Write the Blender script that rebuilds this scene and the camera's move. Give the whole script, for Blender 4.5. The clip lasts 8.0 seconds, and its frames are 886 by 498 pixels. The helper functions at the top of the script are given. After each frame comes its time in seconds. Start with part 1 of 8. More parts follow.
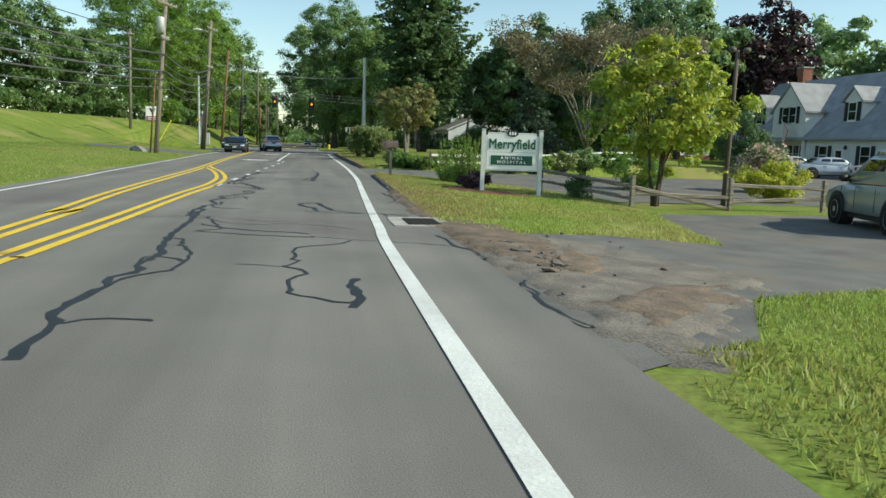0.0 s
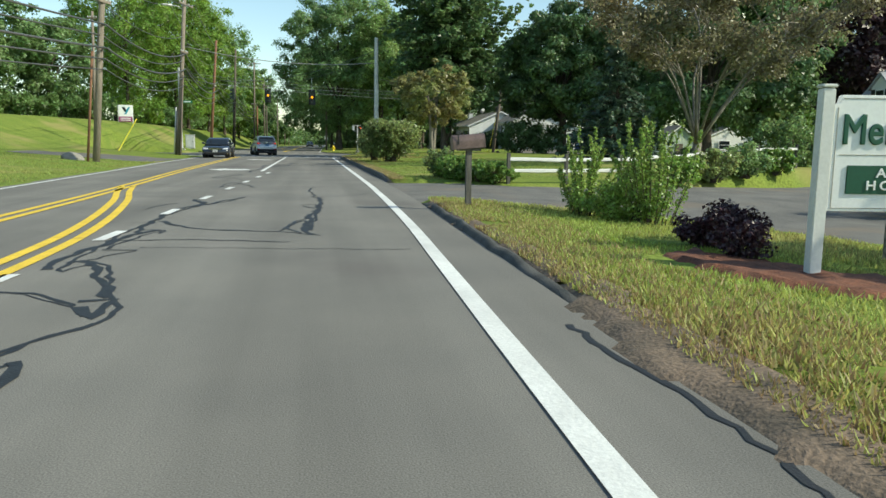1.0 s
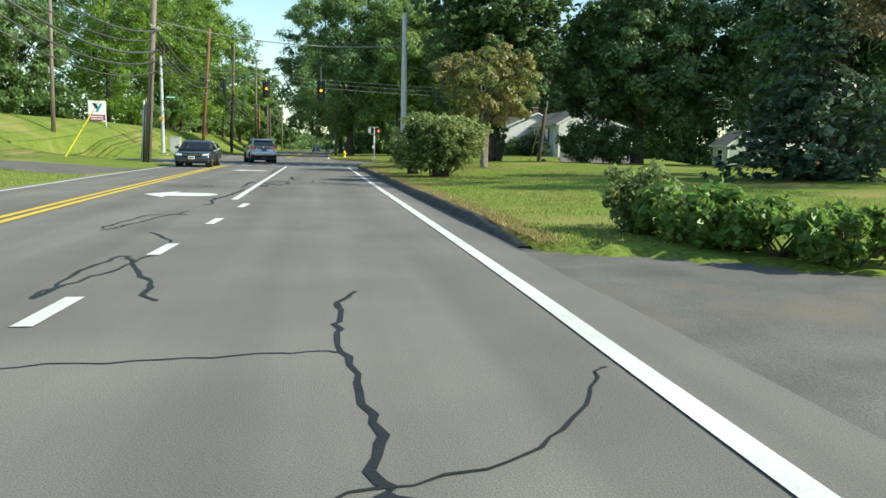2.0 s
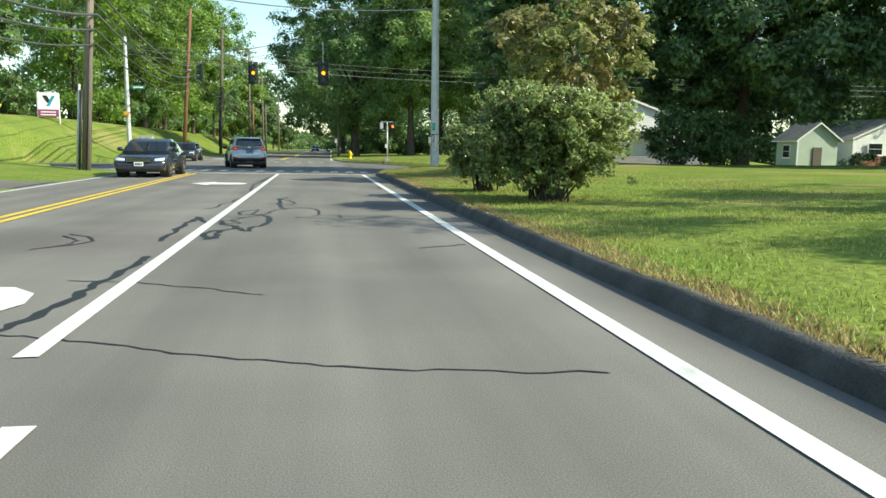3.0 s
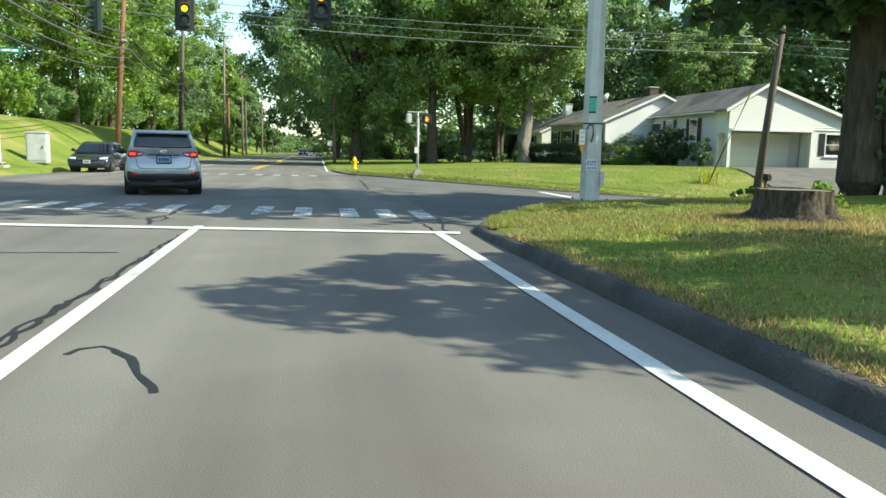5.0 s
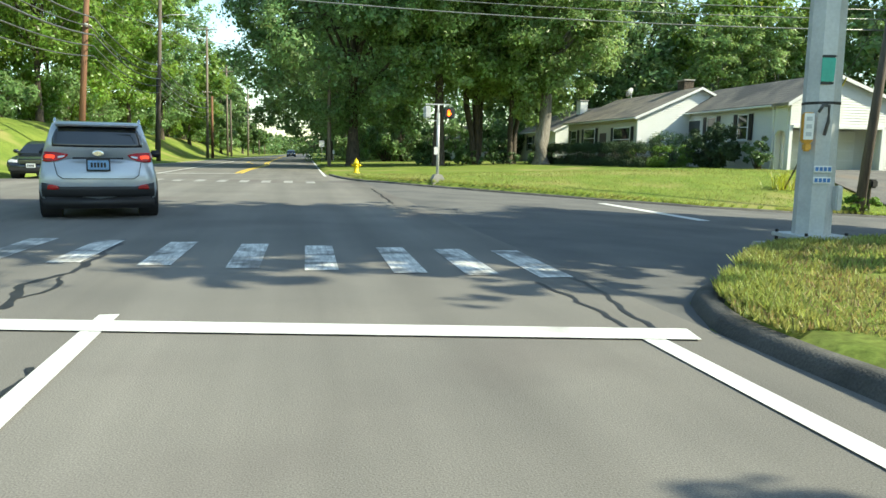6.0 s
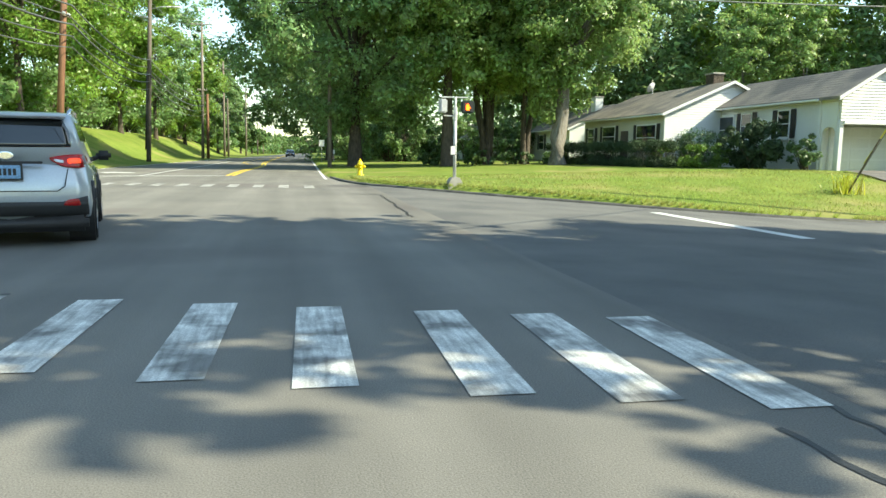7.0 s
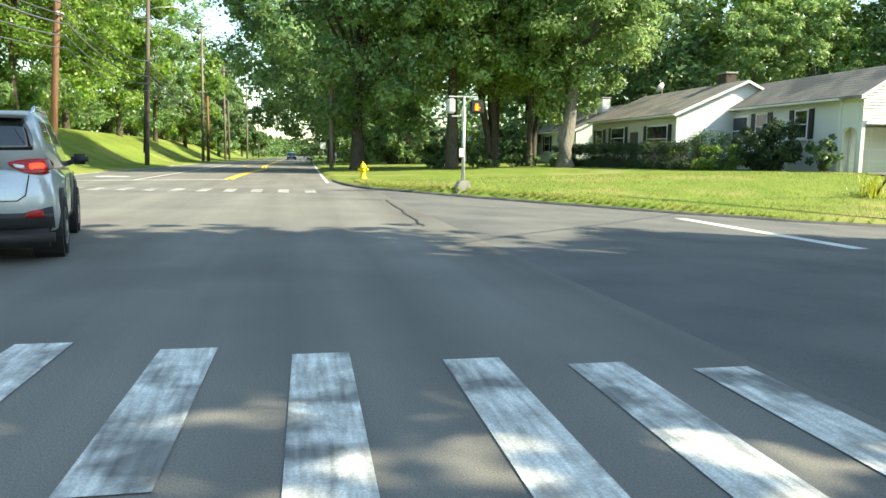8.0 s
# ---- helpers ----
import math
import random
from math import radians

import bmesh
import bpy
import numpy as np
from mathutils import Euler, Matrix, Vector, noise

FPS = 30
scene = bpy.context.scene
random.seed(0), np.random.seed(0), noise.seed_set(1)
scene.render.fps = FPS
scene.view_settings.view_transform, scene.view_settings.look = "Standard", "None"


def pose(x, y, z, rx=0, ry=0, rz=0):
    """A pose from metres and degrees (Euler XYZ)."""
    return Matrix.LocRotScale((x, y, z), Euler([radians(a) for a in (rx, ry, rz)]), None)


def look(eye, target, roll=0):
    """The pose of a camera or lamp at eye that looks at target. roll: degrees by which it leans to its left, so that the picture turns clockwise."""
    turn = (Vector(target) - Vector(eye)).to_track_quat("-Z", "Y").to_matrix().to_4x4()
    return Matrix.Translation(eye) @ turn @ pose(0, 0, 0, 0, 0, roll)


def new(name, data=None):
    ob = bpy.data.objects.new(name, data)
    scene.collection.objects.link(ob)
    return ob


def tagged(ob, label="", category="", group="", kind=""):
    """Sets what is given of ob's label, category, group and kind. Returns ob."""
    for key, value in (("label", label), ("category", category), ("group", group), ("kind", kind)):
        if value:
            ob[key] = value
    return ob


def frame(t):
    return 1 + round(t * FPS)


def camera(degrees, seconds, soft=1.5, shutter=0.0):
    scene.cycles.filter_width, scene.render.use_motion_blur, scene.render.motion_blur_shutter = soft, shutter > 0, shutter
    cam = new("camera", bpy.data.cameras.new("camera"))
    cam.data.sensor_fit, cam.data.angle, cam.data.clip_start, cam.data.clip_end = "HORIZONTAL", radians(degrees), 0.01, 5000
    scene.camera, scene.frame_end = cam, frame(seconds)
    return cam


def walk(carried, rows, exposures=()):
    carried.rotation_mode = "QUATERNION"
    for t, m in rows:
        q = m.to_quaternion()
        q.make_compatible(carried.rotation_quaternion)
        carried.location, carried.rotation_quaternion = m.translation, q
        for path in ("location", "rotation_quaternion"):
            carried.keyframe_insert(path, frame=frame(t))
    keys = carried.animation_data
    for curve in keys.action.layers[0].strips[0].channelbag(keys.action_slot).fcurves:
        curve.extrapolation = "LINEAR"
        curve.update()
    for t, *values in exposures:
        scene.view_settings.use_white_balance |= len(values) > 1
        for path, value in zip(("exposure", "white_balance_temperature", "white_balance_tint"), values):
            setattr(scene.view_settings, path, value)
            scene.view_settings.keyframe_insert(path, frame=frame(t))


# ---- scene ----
# Camera and its drive along the lane.
cam = camera(62.0, 8.0, soft=1.5, shutter=0.0)
# seconds, x, y, z, pitch, roll, yaw to the right
ROWS = [
    (0.0, 0.161, -13.280, 1.256, -8.03, 1.82, 10.47),
    (0.5, 0.277, -6.205, 1.221, -8.12, 1.40, 10.28),
    (1.0, 0.367, 0.891, 1.163, -8.09, 0.71, 10.09),
    (1.5, 0.255, 7.980, 1.174, -7.78, 1.04, 9.77),
    (1.7, 0.225, 10.681, 1.169, -7.65, 1.20, 9.73),
    (2.8, 0.016, 24.451, 1.211, -7.82, 0.63, 9.74),
    (3.0, -0.001, 26.861, 1.192, -7.81, 0.59, 9.76),
    (3.5, -0.013, 32.831, 1.172, -7.73, 0.57, 9.92),
    (4.0, -0.024, 38.520, 1.197, -7.46, 0.56, 10.08),
    (4.5, 0.059, 43.618, 1.170, -7.44, 0.90, 10.34),
    (4.7, 0.056, 45.480, 1.211, -7.50, 0.98, 10.46),
    (5.8, -0.331, 53.386, 1.204, -7.33, 0.92, 11.57),
    (6.0, -0.347, 54.446, 1.189, -7.37, 0.91, 11.71),
    (6.5, -0.266, 56.675, 1.204, -7.43, 0.86, 11.78),
    (7.0, -0.213, 58.190, 1.199, -7.41, 0.80, 11.72),
    (7.5, -0.202, 59.034, 1.214, -7.37, 0.77, 11.79),
    (8.0, -0.166, 59.472, 1.201, -7.24, 0.64, 11.59),
]
walk(cam, [(t, pose(x, y, z, 0, 0, -yaw) @ pose(0, 0, 0, 90 + pitch) @ pose(0, 0, 0, 0, 0, roll))
           for t, x, y, z, pitch, roll, yaw in ROWS],
     exposures=[(0.0, 0.3, 6800, -4), (1.5, 0.58, 6800, -4), (3.0, 0.88, 6900, -4), (4.5, 1.08, 6900, -4), (6.0, 1.22, 7000, -5), (7.0, 1.46, 7200, -5), (8.0, 1.64, 7400, -3)])

# Daylight: clear sky and one low sun on the right, a little behind the driver.
SUN_TO = Vector((0.92 * math.cos(radians(36.5)), -0.39 * math.cos(radians(36.5)), math.sin(radians(36.5)))).normalized()
world = bpy.data.worlds.new("sky")
scene.world = world
world.use_nodes = True
wn = world.node_tree.nodes
sky = wn.new("ShaderNodeTexSky")
sky.sky_type = "NISHITA"
sky.sun_disc = False
sky.sun_elevation = radians(36.5)
sky.sun_rotation = math.atan2(SUN_TO.x, SUN_TO.y)
sky.air_density, sky.dust_density, sky.ozone_density = 1.0, 0.5, 1.1
wn["Background"].inputs["Strength"].default_value = 0.145
world.node_tree.links.new(sky.outputs["Color"], wn["Background"].inputs["Color"])
sun_data = bpy.data.lights.new("sun", "SUN")
sun_data.energy, sun_data.angle, sun_data.color = 3.8, radians(0.55), (1.0, 0.93, 0.82)
sun = new("sun", sun_data)
sun.matrix_world = look(SUN_TO * 200, (0, 0, 0))

from mathutils.bvhtree import BVHTree

# ---------------------------------------------------------------- materials
def material(name, colour, rough=0.7, metal=0.0, vary=0.25, scale=3.0, fine=40.0, bump=0.15, bump_fine=0.2,
             second=None, island=0.0, objrand=0.0, spec=0.5, stretch=(1, 1, 1), stain=None, stain_at=0.6):
    """A surface with broad and fine variation in world metres."""
    m = bpy.data.materials.new(name)
    m.use_nodes = True
    n, l = m.node_tree.nodes, m.node_tree.links
    b = n["Principled BSDF"]
    b.inputs["Roughness"].default_value, b.inputs["Metallic"].default_value = rough, metal
    b.inputs["Specular IOR Level"].default_value = spec
    geo = n.new("ShaderNodeNewGeometry")
    mp = n.new("ShaderNodeMapping")
    mp.inputs["Scale"].default_value = stretch
    l.new(geo.outputs["Position"], mp.inputs["Vector"])
    broad, small = n.new("ShaderNodeTexNoise"), n.new("ShaderNodeTexNoise")
    for t, s, d in ((broad, scale, 5.0), (small, fine, 3.0)):
        t.inputs["Scale"].default_value, t.inputs["Detail"].default_value = s, d
        l.new(mp.outputs["Vector"], t.inputs["Vector"])
    c2 = second or [c * (1 - vary) for c in colour]
    ramp = n.new("ShaderNodeValToRGB")
    ramp.color_ramp.elements[0].position, ramp.color_ramp.elements[1].position = 0.35, 0.66
    ramp.color_ramp.elements[0].color, ramp.color_ramp.elements[1].color = (*c2, 1), (*colour, 1)
    l.new(broad.outputs["Fac"], ramp.inputs["Fac"])
    out = ramp.outputs["Color"]
    hsv = n.new("ShaderNodeHueSaturation")
    rng = n.new("ShaderNodeMapRange")
    rng.inputs["From Min"].default_value, rng.inputs["From Max"].default_value = 0.3, 0.7
    rng.inputs["To Min"].default_value, rng.inputs["To Max"].default_value = 1 - vary * 0.7, 1 + vary * 0.7
    l.new(small.outputs["Fac"], rng.inputs["Value"])
    l.new(rng.outputs["Result"], hsv.inputs["Value"])
    l.new(out, hsv.inputs["Color"])
    out = hsv.outputs["Color"]
    for amount, node, socket in ((island, "geo", "Random Per Island"), (objrand, "obj", "Random")):
        if amount:
            src = geo if node == "geo" else n.new("ShaderNodeObjectInfo")
            h2, r2, r3 = n.new("ShaderNodeHueSaturation"), n.new("ShaderNodeMapRange"), n.new("ShaderNodeMapRange")
            r2.inputs["To Min"].default_value, r2.inputs["To Max"].default_value = 1 - amount, 1 + amount
            r3.inputs["To Min"].default_value, r3.inputs["To Max"].default_value = 0.5 - amount * 0.05, 0.5 + amount * 0.05
            l.new(src.outputs[socket], r2.inputs["Value"])
            l.new(src.outputs[socket], r3.inputs["Value"])
            l.new(r2.outputs["Result"], h2.inputs["Value"])
            l.new(r3.outputs["Result"], h2.inputs["Hue"])
            l.new(out, h2.inputs["Color"])
            out = h2.outputs["Color"]
    if stain:
        t = n.new("ShaderNodeTexNoise")
        t.inputs["Scale"].default_value, t.inputs["Detail"].default_value = scale * 0.37, 7.0
        l.new(geo.outputs["Position"], t.inputs["Vector"])
        r = n.new("ShaderNodeMapRange")
        r.inputs["From Min"].default_value, r.inputs["From Max"].default_value = stain_at - 0.06, stain_at + 0.06
        l.new(t.outputs["Fac"], r.inputs["Value"])
        mix = n.new("ShaderNodeMix")
        mix.data_type = "RGBA"
        l.new(r.outputs["Result"], mix.inputs["Factor"])
        l.new(out, mix.inputs["A"])
        mix.inputs["B"].default_value = (*stain, 1)
        out = mix.outputs["Result"]
    l.new(out, b.inputs["Base Color"])
    if bump or bump_fine:
        b1, b2 = n.new("ShaderNodeBump"), n.new("ShaderNodeBump")
        b1.inputs["Strength"].default_value, b1.inputs["Distance"].default_value = bump, 0.05
        b2.inputs["Strength"].default_value, b2.inputs["Distance"].default_value = bump_fine, 0.01
        l.new(broad.outputs["Fac"], b1.inputs["Height"])
        l.new(small.outputs["Fac"], b2.inputs["Height"])
        l.new(b1.outputs["Normal"], b2.inputs["Normal"])
        l.new(b2.outputs["Normal"], b.inputs["Normal"])
    return m


def leaf_material(name, colour, second, glow=0.3, rough=0.4, island=0.4):
    """Leaves: a thin sheet that shines a little and lets some light through."""
    m = material(name, colour, rough, 0, 0.2, 0.35, 9.0, 0, 0, second, island, 0.06, 0.5)
    n, l = m.node_tree.nodes, m.node_tree.links
    b, out = n["Principled BSDF"], n["Material Output"]
    tr, mix = n.new("ShaderNodeBsdfTranslucent"), n.new("ShaderNodeMixShader")
    mix.inputs["Fac"].default_value = glow
    src = b.inputs["Base Color"].links[0].from_socket
    hs = n.new("ShaderNodeHueSaturation")
    hs.inputs["Hue"].default_value, hs.inputs["Value"].default_value = 0.485, 1.5
    l.new(src, hs.inputs["Color"])
    l.new(hs.outputs["Color"], tr.inputs["Color"])
    l.new(b.outputs["BSDF"], mix.inputs[1])
    l.new(tr.outputs["BSDF"], mix.inputs[2])
    l.new(mix.outputs["Shader"], out.inputs["Surface"])
    return m


def paint(name, colour, rough=0.3, coat=0.6, metal=0.0):
    m = material(name, colour, rough, metal, 0.06, 1.5, 60, 0, 0.01)
    m.node_tree.nodes["Principled BSDF"].inputs["Coat Weight"].default_value = coat
    return m


def glass(name, tint=(0.02, 0.025, 0.03)):
    """Dark glazing that mirrors the sky."""
    m = material(name, tint, 0.04, 0, 0.3, 0.7, 3, 0.02, 0, spec=0.8)
    m.node_tree.nodes["Principled BSDF"].inputs["Coat Weight"].default_value = 0.6
    return m


def lamp_material(name, colour, strength):
    m = bpy.data.materials.new(name)
    m.use_nodes = True
    b = m.node_tree.nodes["Principled BSDF"]
    b.inputs["Base Color"].default_value = (*colour, 1)
    b.inputs["Emission Color"].default_value, b.inputs["Emission Strength"].default_value = (*colour, 1), strength
    b.inputs["Roughness"].default_value = 0.35
    return m


M = dict(
    asphalt=material("asphalt", (0.19, 0.178, 0.158), 0.92, 0, 0.4, 0.5, 115, 0.08, 0.35, (0.152, 0.144, 0.13), stain=(0.135, 0.12, 0.11), stain_at=0.62),
    asphalt_side=material("asphalt_side_street", (0.155, 0.15, 0.14), 0.92, 0, 0.25, 0.6, 90, 0.1, 0.6, (0.1, 0.099, 0.096)),
    asphalt_drive=material("asphalt_drive", (0.16, 0.152, 0.138), 0.94, 0, 0.3, 1.2, 70, 0.3, 0.7, (0.105, 0.1, 0.094), stain=(0.17, 0.14, 0.11), stain_at=0.6),
    tar=material("crack_sealer", (0.022, 0.022, 0.023), 0.55, 0, 0.3, 4, 60, 0.1, 0.3),
    white_line=material("road_paint_white", (0.72, 0.72, 0.69), 0.7, 0, 0.12, 3, 50, 0.05, 0.4, stain=(0.36, 0.35, 0.33), stain_at=0.69),
    worn_line=material("road_paint_worn", (0.7, 0.69, 0.65), 0.75, 0, 0.3, 5, 90, 0.05, 0.5, (0.5, 0.49, 0.46), stain=(0.2, 0.195, 0.185), stain_at=0.56),
    faded_line=material("road_paint_faded", (0.46, 0.45, 0.42), 0.8, 0, 0.3, 5, 90, 0.05, 0.5, (0.3, 0.29, 0.27), stain=(0.18, 0.175, 0.165), stain_at=0.55),
    yellow_line=material("road_paint_yellow", (0.82, 0.56, 0.05), 0.7, 0, 0.15, 3, 50, 0.05, 0.4, stain=(0.4, 0.25, 0.05), stain_at=0.68),
    grass=material("lawn", (0.19, 0.235, 0.048), 0.95, 0, 0.5, 0.6, 13, 0.5, 1.0, (0.14, 0.195, 0.038), stain=(0.26, 0.25, 0.085), stain_at=0.58, spec=0.1),
    blade=leaf_material("grass_blade", (0.225, 0.325, 0.062), (0.3, 0.29, 0.09), 0.38, 0.6, 0.4),
    blade_verge=leaf_material("verge_blade", (0.28, 0.37, 0.075), (0.38, 0.36, 0.12), 0.38, 0.6, 0.45),
    blade_dry=leaf_material("dry_grass", (0.4, 0.32, 0.14), (0.3, 0.22, 0.1), 0.3, 0.6, 0.4),
    kerb=material("bituminous_kerb", (0.1, 0.097, 0.09), 0.9, 0, 0.35, 2.5, 60, 0.6, 0.8, (0.055, 0.054, 0.05)),
    dirt=material("bare_earth", (0.21, 0.15, 0.105), 0.95, 0, 0.45, 3, 40, 0.8, 1.0, (0.11, 0.085, 0.062)),
    dust=material("drive_dust", (0.22, 0.19, 0.155), 0.96, 0, 0.45, 2.2, 45, 0.6, 0.9, (0.13, 0.112, 0.094)),
    mulch=material("bark_mulch", (0.2, 0.075, 0.04), 0.95, 0, 0.5, 6, 60, 1.0, 1.0, (0.1, 0.04, 0.025)),
    concrete=material("concrete", (0.45, 0.43, 0.39), 0.9, 0, 0.2, 4, 60, 0.1, 0.4, (0.33, 0.31, 0.28)),
    iron=material("cast_iron", (0.05, 0.045, 0.04), 0.7, 0.4, 0.3, 8, 60, 0.1, 0.4),
    pole_wood=material("weathered_pole", (0.27, 0.23, 0.185), 0.9, 0, 0.25, 2.0, 40, 0.2, 0.6, (0.17, 0.14, 0.11), stretch=(6, 6, 0.4), objrand=0.1),
    pole_brown=material("treated_pole", (0.24, 0.12, 0.065), 0.85, 0, 0.25, 2.0, 40, 0.2, 0.6, (0.15, 0.075, 0.045), stretch=(6, 6, 0.4)),
    pole_dark=material("tarred_pole", (0.15, 0.125, 0.1), 0.9, 0, 0.3, 2.0, 40, 0.2, 0.6, stretch=(6, 6, 0.4)),
    galvanised=material("galvanised_steel", (0.6, 0.61, 0.61), 0.5, 0.15, 0.1, 3, 30, 0.02, 0.1, (0.5, 0.51, 0.515)),
    dark_metal=material("dark_metal", (0.05, 0.05, 0.05), 0.5, 0.5, 0.2, 5, 40, 0.02, 0.1),
    wire=material("cable_black", (0.1, 0.1, 0.1), 0.45, 0, 0.2, 3, 30, 0, 0),
    wire_grey=material("cable_grey", (0.35, 0.35, 0.34), 0.5, 0.3, 0.2, 3, 30, 0, 0),
    bark=material("bark", (0.12, 0.095, 0.07), 0.95, 0, 0.4, 3, 30, 1.0, 1.0, (0.055, 0.045, 0.035), stretch=(4, 4, 0.8)),
    bark_pale=material("bark_pale", (0.24, 0.222, 0.195), 0.9, 0, 0.3, 3, 30, 0.6, 0.8, (0.15, 0.13, 0.1), stretch=(4, 4, 0.8)),
    fence_wood=material("split_rail", (0.36, 0.31, 0.25), 0.9, 0, 0.3, 3, 40, 0.3, 0.7, (0.16, 0.125, 0.095), stretch=(0.6, 6, 6)),
    white_wood=material("white_painted_wood", (0.74, 0.73, 0.69), 0.6, 0, 0.08, 3, 30, 0.05, 0.1),
    siding=material("white_siding", (0.76, 0.76, 0.73), 0.55, 0, 0.06, 0.7, 25, 0.03, 0.08),
    siding_cream=material("cream_siding", (0.66, 0.64, 0.53), 0.6, 0, 0.06, 0.7, 25, 0.03, 0.08),
    siding_green=material("siding_green", (0.42, 0.5, 0.4), 0.6, 0, 0.12, 0.8, 30, 0.05, 0.1),
    shingle=material("asphalt_shingle", (0.27, 0.235, 0.19), 0.95, 0, 0.35, 0.9, 25, 0.2, 0.8, (0.175, 0.155, 0.135), stain=(0.12, 0.11, 0.1), stain_at=0.6),
    shingle_grey=material("grey_shingle", (0.36, 0.36, 0.37), 0.95, 0, 0.2, 1.2, 25, 0.2, 0.8, (0.27, 0.27, 0.28)),
    brick=material("chimney_brick", (0.33, 0.13, 0.085), 0.9, 0, 0.3, 6, 30, 0.3, 0.5, (0.2, 0.085, 0.06)),
    trim=material("white_trim", (0.8, 0.8, 0.78), 0.5, 0, 0.04, 2, 30, 0, 0.05),
    shutter=material("shutter_black", (0.018, 0.02, 0.024), 0.5, 0, 0.2, 3, 30, 0, 0.1),
    window=glass("window_glass"),
    carglass=glass("car_glass", (0.012, 0.014, 0.016)),
    sign_white=material("sign_white", (0.86, 0.86, 0.84), 0.45, 0, 0.05, 2, 30, 0.01, 0.05),
    sign_green=material("sign_green", (0.008, 0.085, 0.045), 0.4, 0, 0.1, 2, 30, 0, 0.03),
    street_green=material("street_sign_green", (0.02, 0.22, 0.12), 0.4, 0, 0.1, 2, 30, 0, 0.03),
    teal=material("teal_tape", (0.08, 0.46, 0.36), 0.5, 0, 0.08, 3, 30, 0, 0.05),
    teal_logo=material("teal_print", (0.03, 0.3, 0.42), 0.4, 0, 0.1, 2, 30, 0, 0.02),
    purple=material("purple_print", (0.3, 0.05, 0.16), 0.4, 0, 0.1, 2, 30, 0, 0.02),
    plate_blue=material("plate_blue", (0.22, 0.42, 0.68), 0.4, 0, 0.25, 30, 60, 0, 0.02),
    blue=material("blue_print", (0.06, 0.2, 0.5), 0.4, 0, 0.1, 2, 30, 0, 0.02),
    bin_blue=material("blue_plastic", (0.02, 0.05, 0.3), 0.45, 0, 0.15, 3, 30, 0, 0.05),
    orange=material("signal_orange", (0.8, 0.42, 0.06), 0.5, 0, 0.15, 4, 30, 0, 0.05),
    yellow=material("hydrant_yellow", (0.85, 0.62, 0.02), 0.45, 0, 0.12, 6, 30, 0.05, 0.1),
    guard_yellow=material("guy_guard_yellow", (0.75, 0.66, 0.06), 0.5, 0, 0.12, 4, 30, 0, 0.05),
    signal_body=material("signal_housing", (0.035, 0.06, 0.045), 0.5, 0, 0.15, 4, 30, 0, 0.05),
    amber=lamp_material("amber_lens", (1.0, 0.36, 0.01), 1.5),
    hand=lamp_material("hand_symbol", (1.0, 0.2, 0.02), 1.6),
    lens_dark=material("unlit_lens", (0.03, 0.02, 0.02), 0.25, 0, 0.2, 5, 30, 0, 0.02),
    tail=material("tail_lens", (0.42, 0.012, 0.015), 0.15, 0, 0.2, 8, 40, 0, 0.02),
    brake=lamp_material("brake_lens", (0.8, 0.05, 0.02), 0.7),
    head=material("head_lens", (0.75, 0.76, 0.78), 0.08, 0.3, 0.15, 8, 40, 0, 0.02),
    tyre=material("tyre_rubber", (0.016, 0.016, 0.016), 0.85, 0, 0.2, 8, 50, 0.05, 0.2),
    rim=material("alloy_rim", (0.55, 0.55, 0.56), 0.3, 0.8, 0.1, 6, 40, 0, 0.02),
    plastic=material("black_plastic", (0.028, 0.028, 0.03), 0.6, 0, 0.15, 4, 50, 0, 0.1),
    chrome=material("chrome", (0.7, 0.7, 0.71), 0.12, 0.95, 0.05, 4, 40, 0, 0),
    silver=paint("silver_paint", (0.5, 0.54, 0.58), 0.28, 0.8, 0.35),
    silver_dark=paint("grey_green_paint", (0.42, 0.44, 0.42), 0.32, 0.7, 0.35),
    navy=paint("navy_paint", (0.02, 0.026, 0.042), 0.2, 0.9),
    white_paint=paint("white_car_paint", (0.72, 0.73, 0.73), 0.3, 0.7),
    flag_red=material("flag_red", (0.5, 0.05, 0.06), 0.8, 0, 0.1, 6, 40, 0, 0.1),
    stone=material("field_stone", (0.3, 0.28, 0.25), 0.9, 0, 0.25, 3, 30, 0.4, 0.6, objrand=0.2),
    stump=material("cut_stump", (0.13, 0.1, 0.075), 0.95, 0, 0.5, 5, 40, 1.0, 1.0, (0.045, 0.036, 0.028), stretch=(4, 4, 0.8)),
    leaf_oak=leaf_material("leaf_oak", (0.215, 0.315, 0.12), (0.135, 0.225, 0.085), 0.45),
    # lighter copy of leaf_oak: sunlight on the crowns is put into its colour
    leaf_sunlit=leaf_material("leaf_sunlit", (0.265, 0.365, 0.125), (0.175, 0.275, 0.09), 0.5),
    leaf_bright=leaf_material("leaf_bright", (0.22, 0.325, 0.056), (0.13, 0.225, 0.042), 0.45),
    leaf_far=leaf_material("leaf_far", (0.15, 0.235, 0.07), (0.1, 0.175, 0.055), 0.38),
    leaf_dark=leaf_material("leaf_dark", (0.13, 0.21, 0.08), (0.08, 0.145, 0.058), 0.34),
    needle=leaf_material("pine_needle", (0.155, 0.245, 0.095), (0.09, 0.16, 0.068), 0.4),
    needle_blue=leaf_material("spruce_needle", (0.1, 0.16, 0.1), (0.058, 0.1, 0.066), 0.25),
    leaf_maple=leaf_material("leaf_copper", (0.075, 0.035, 0.037), (0.035, 0.02, 0.024), 0.2),
    leaf_gold=leaf_material("leaf_gold", (0.375, 0.4, 0.065), (0.22, 0.3, 0.048), 0.5),
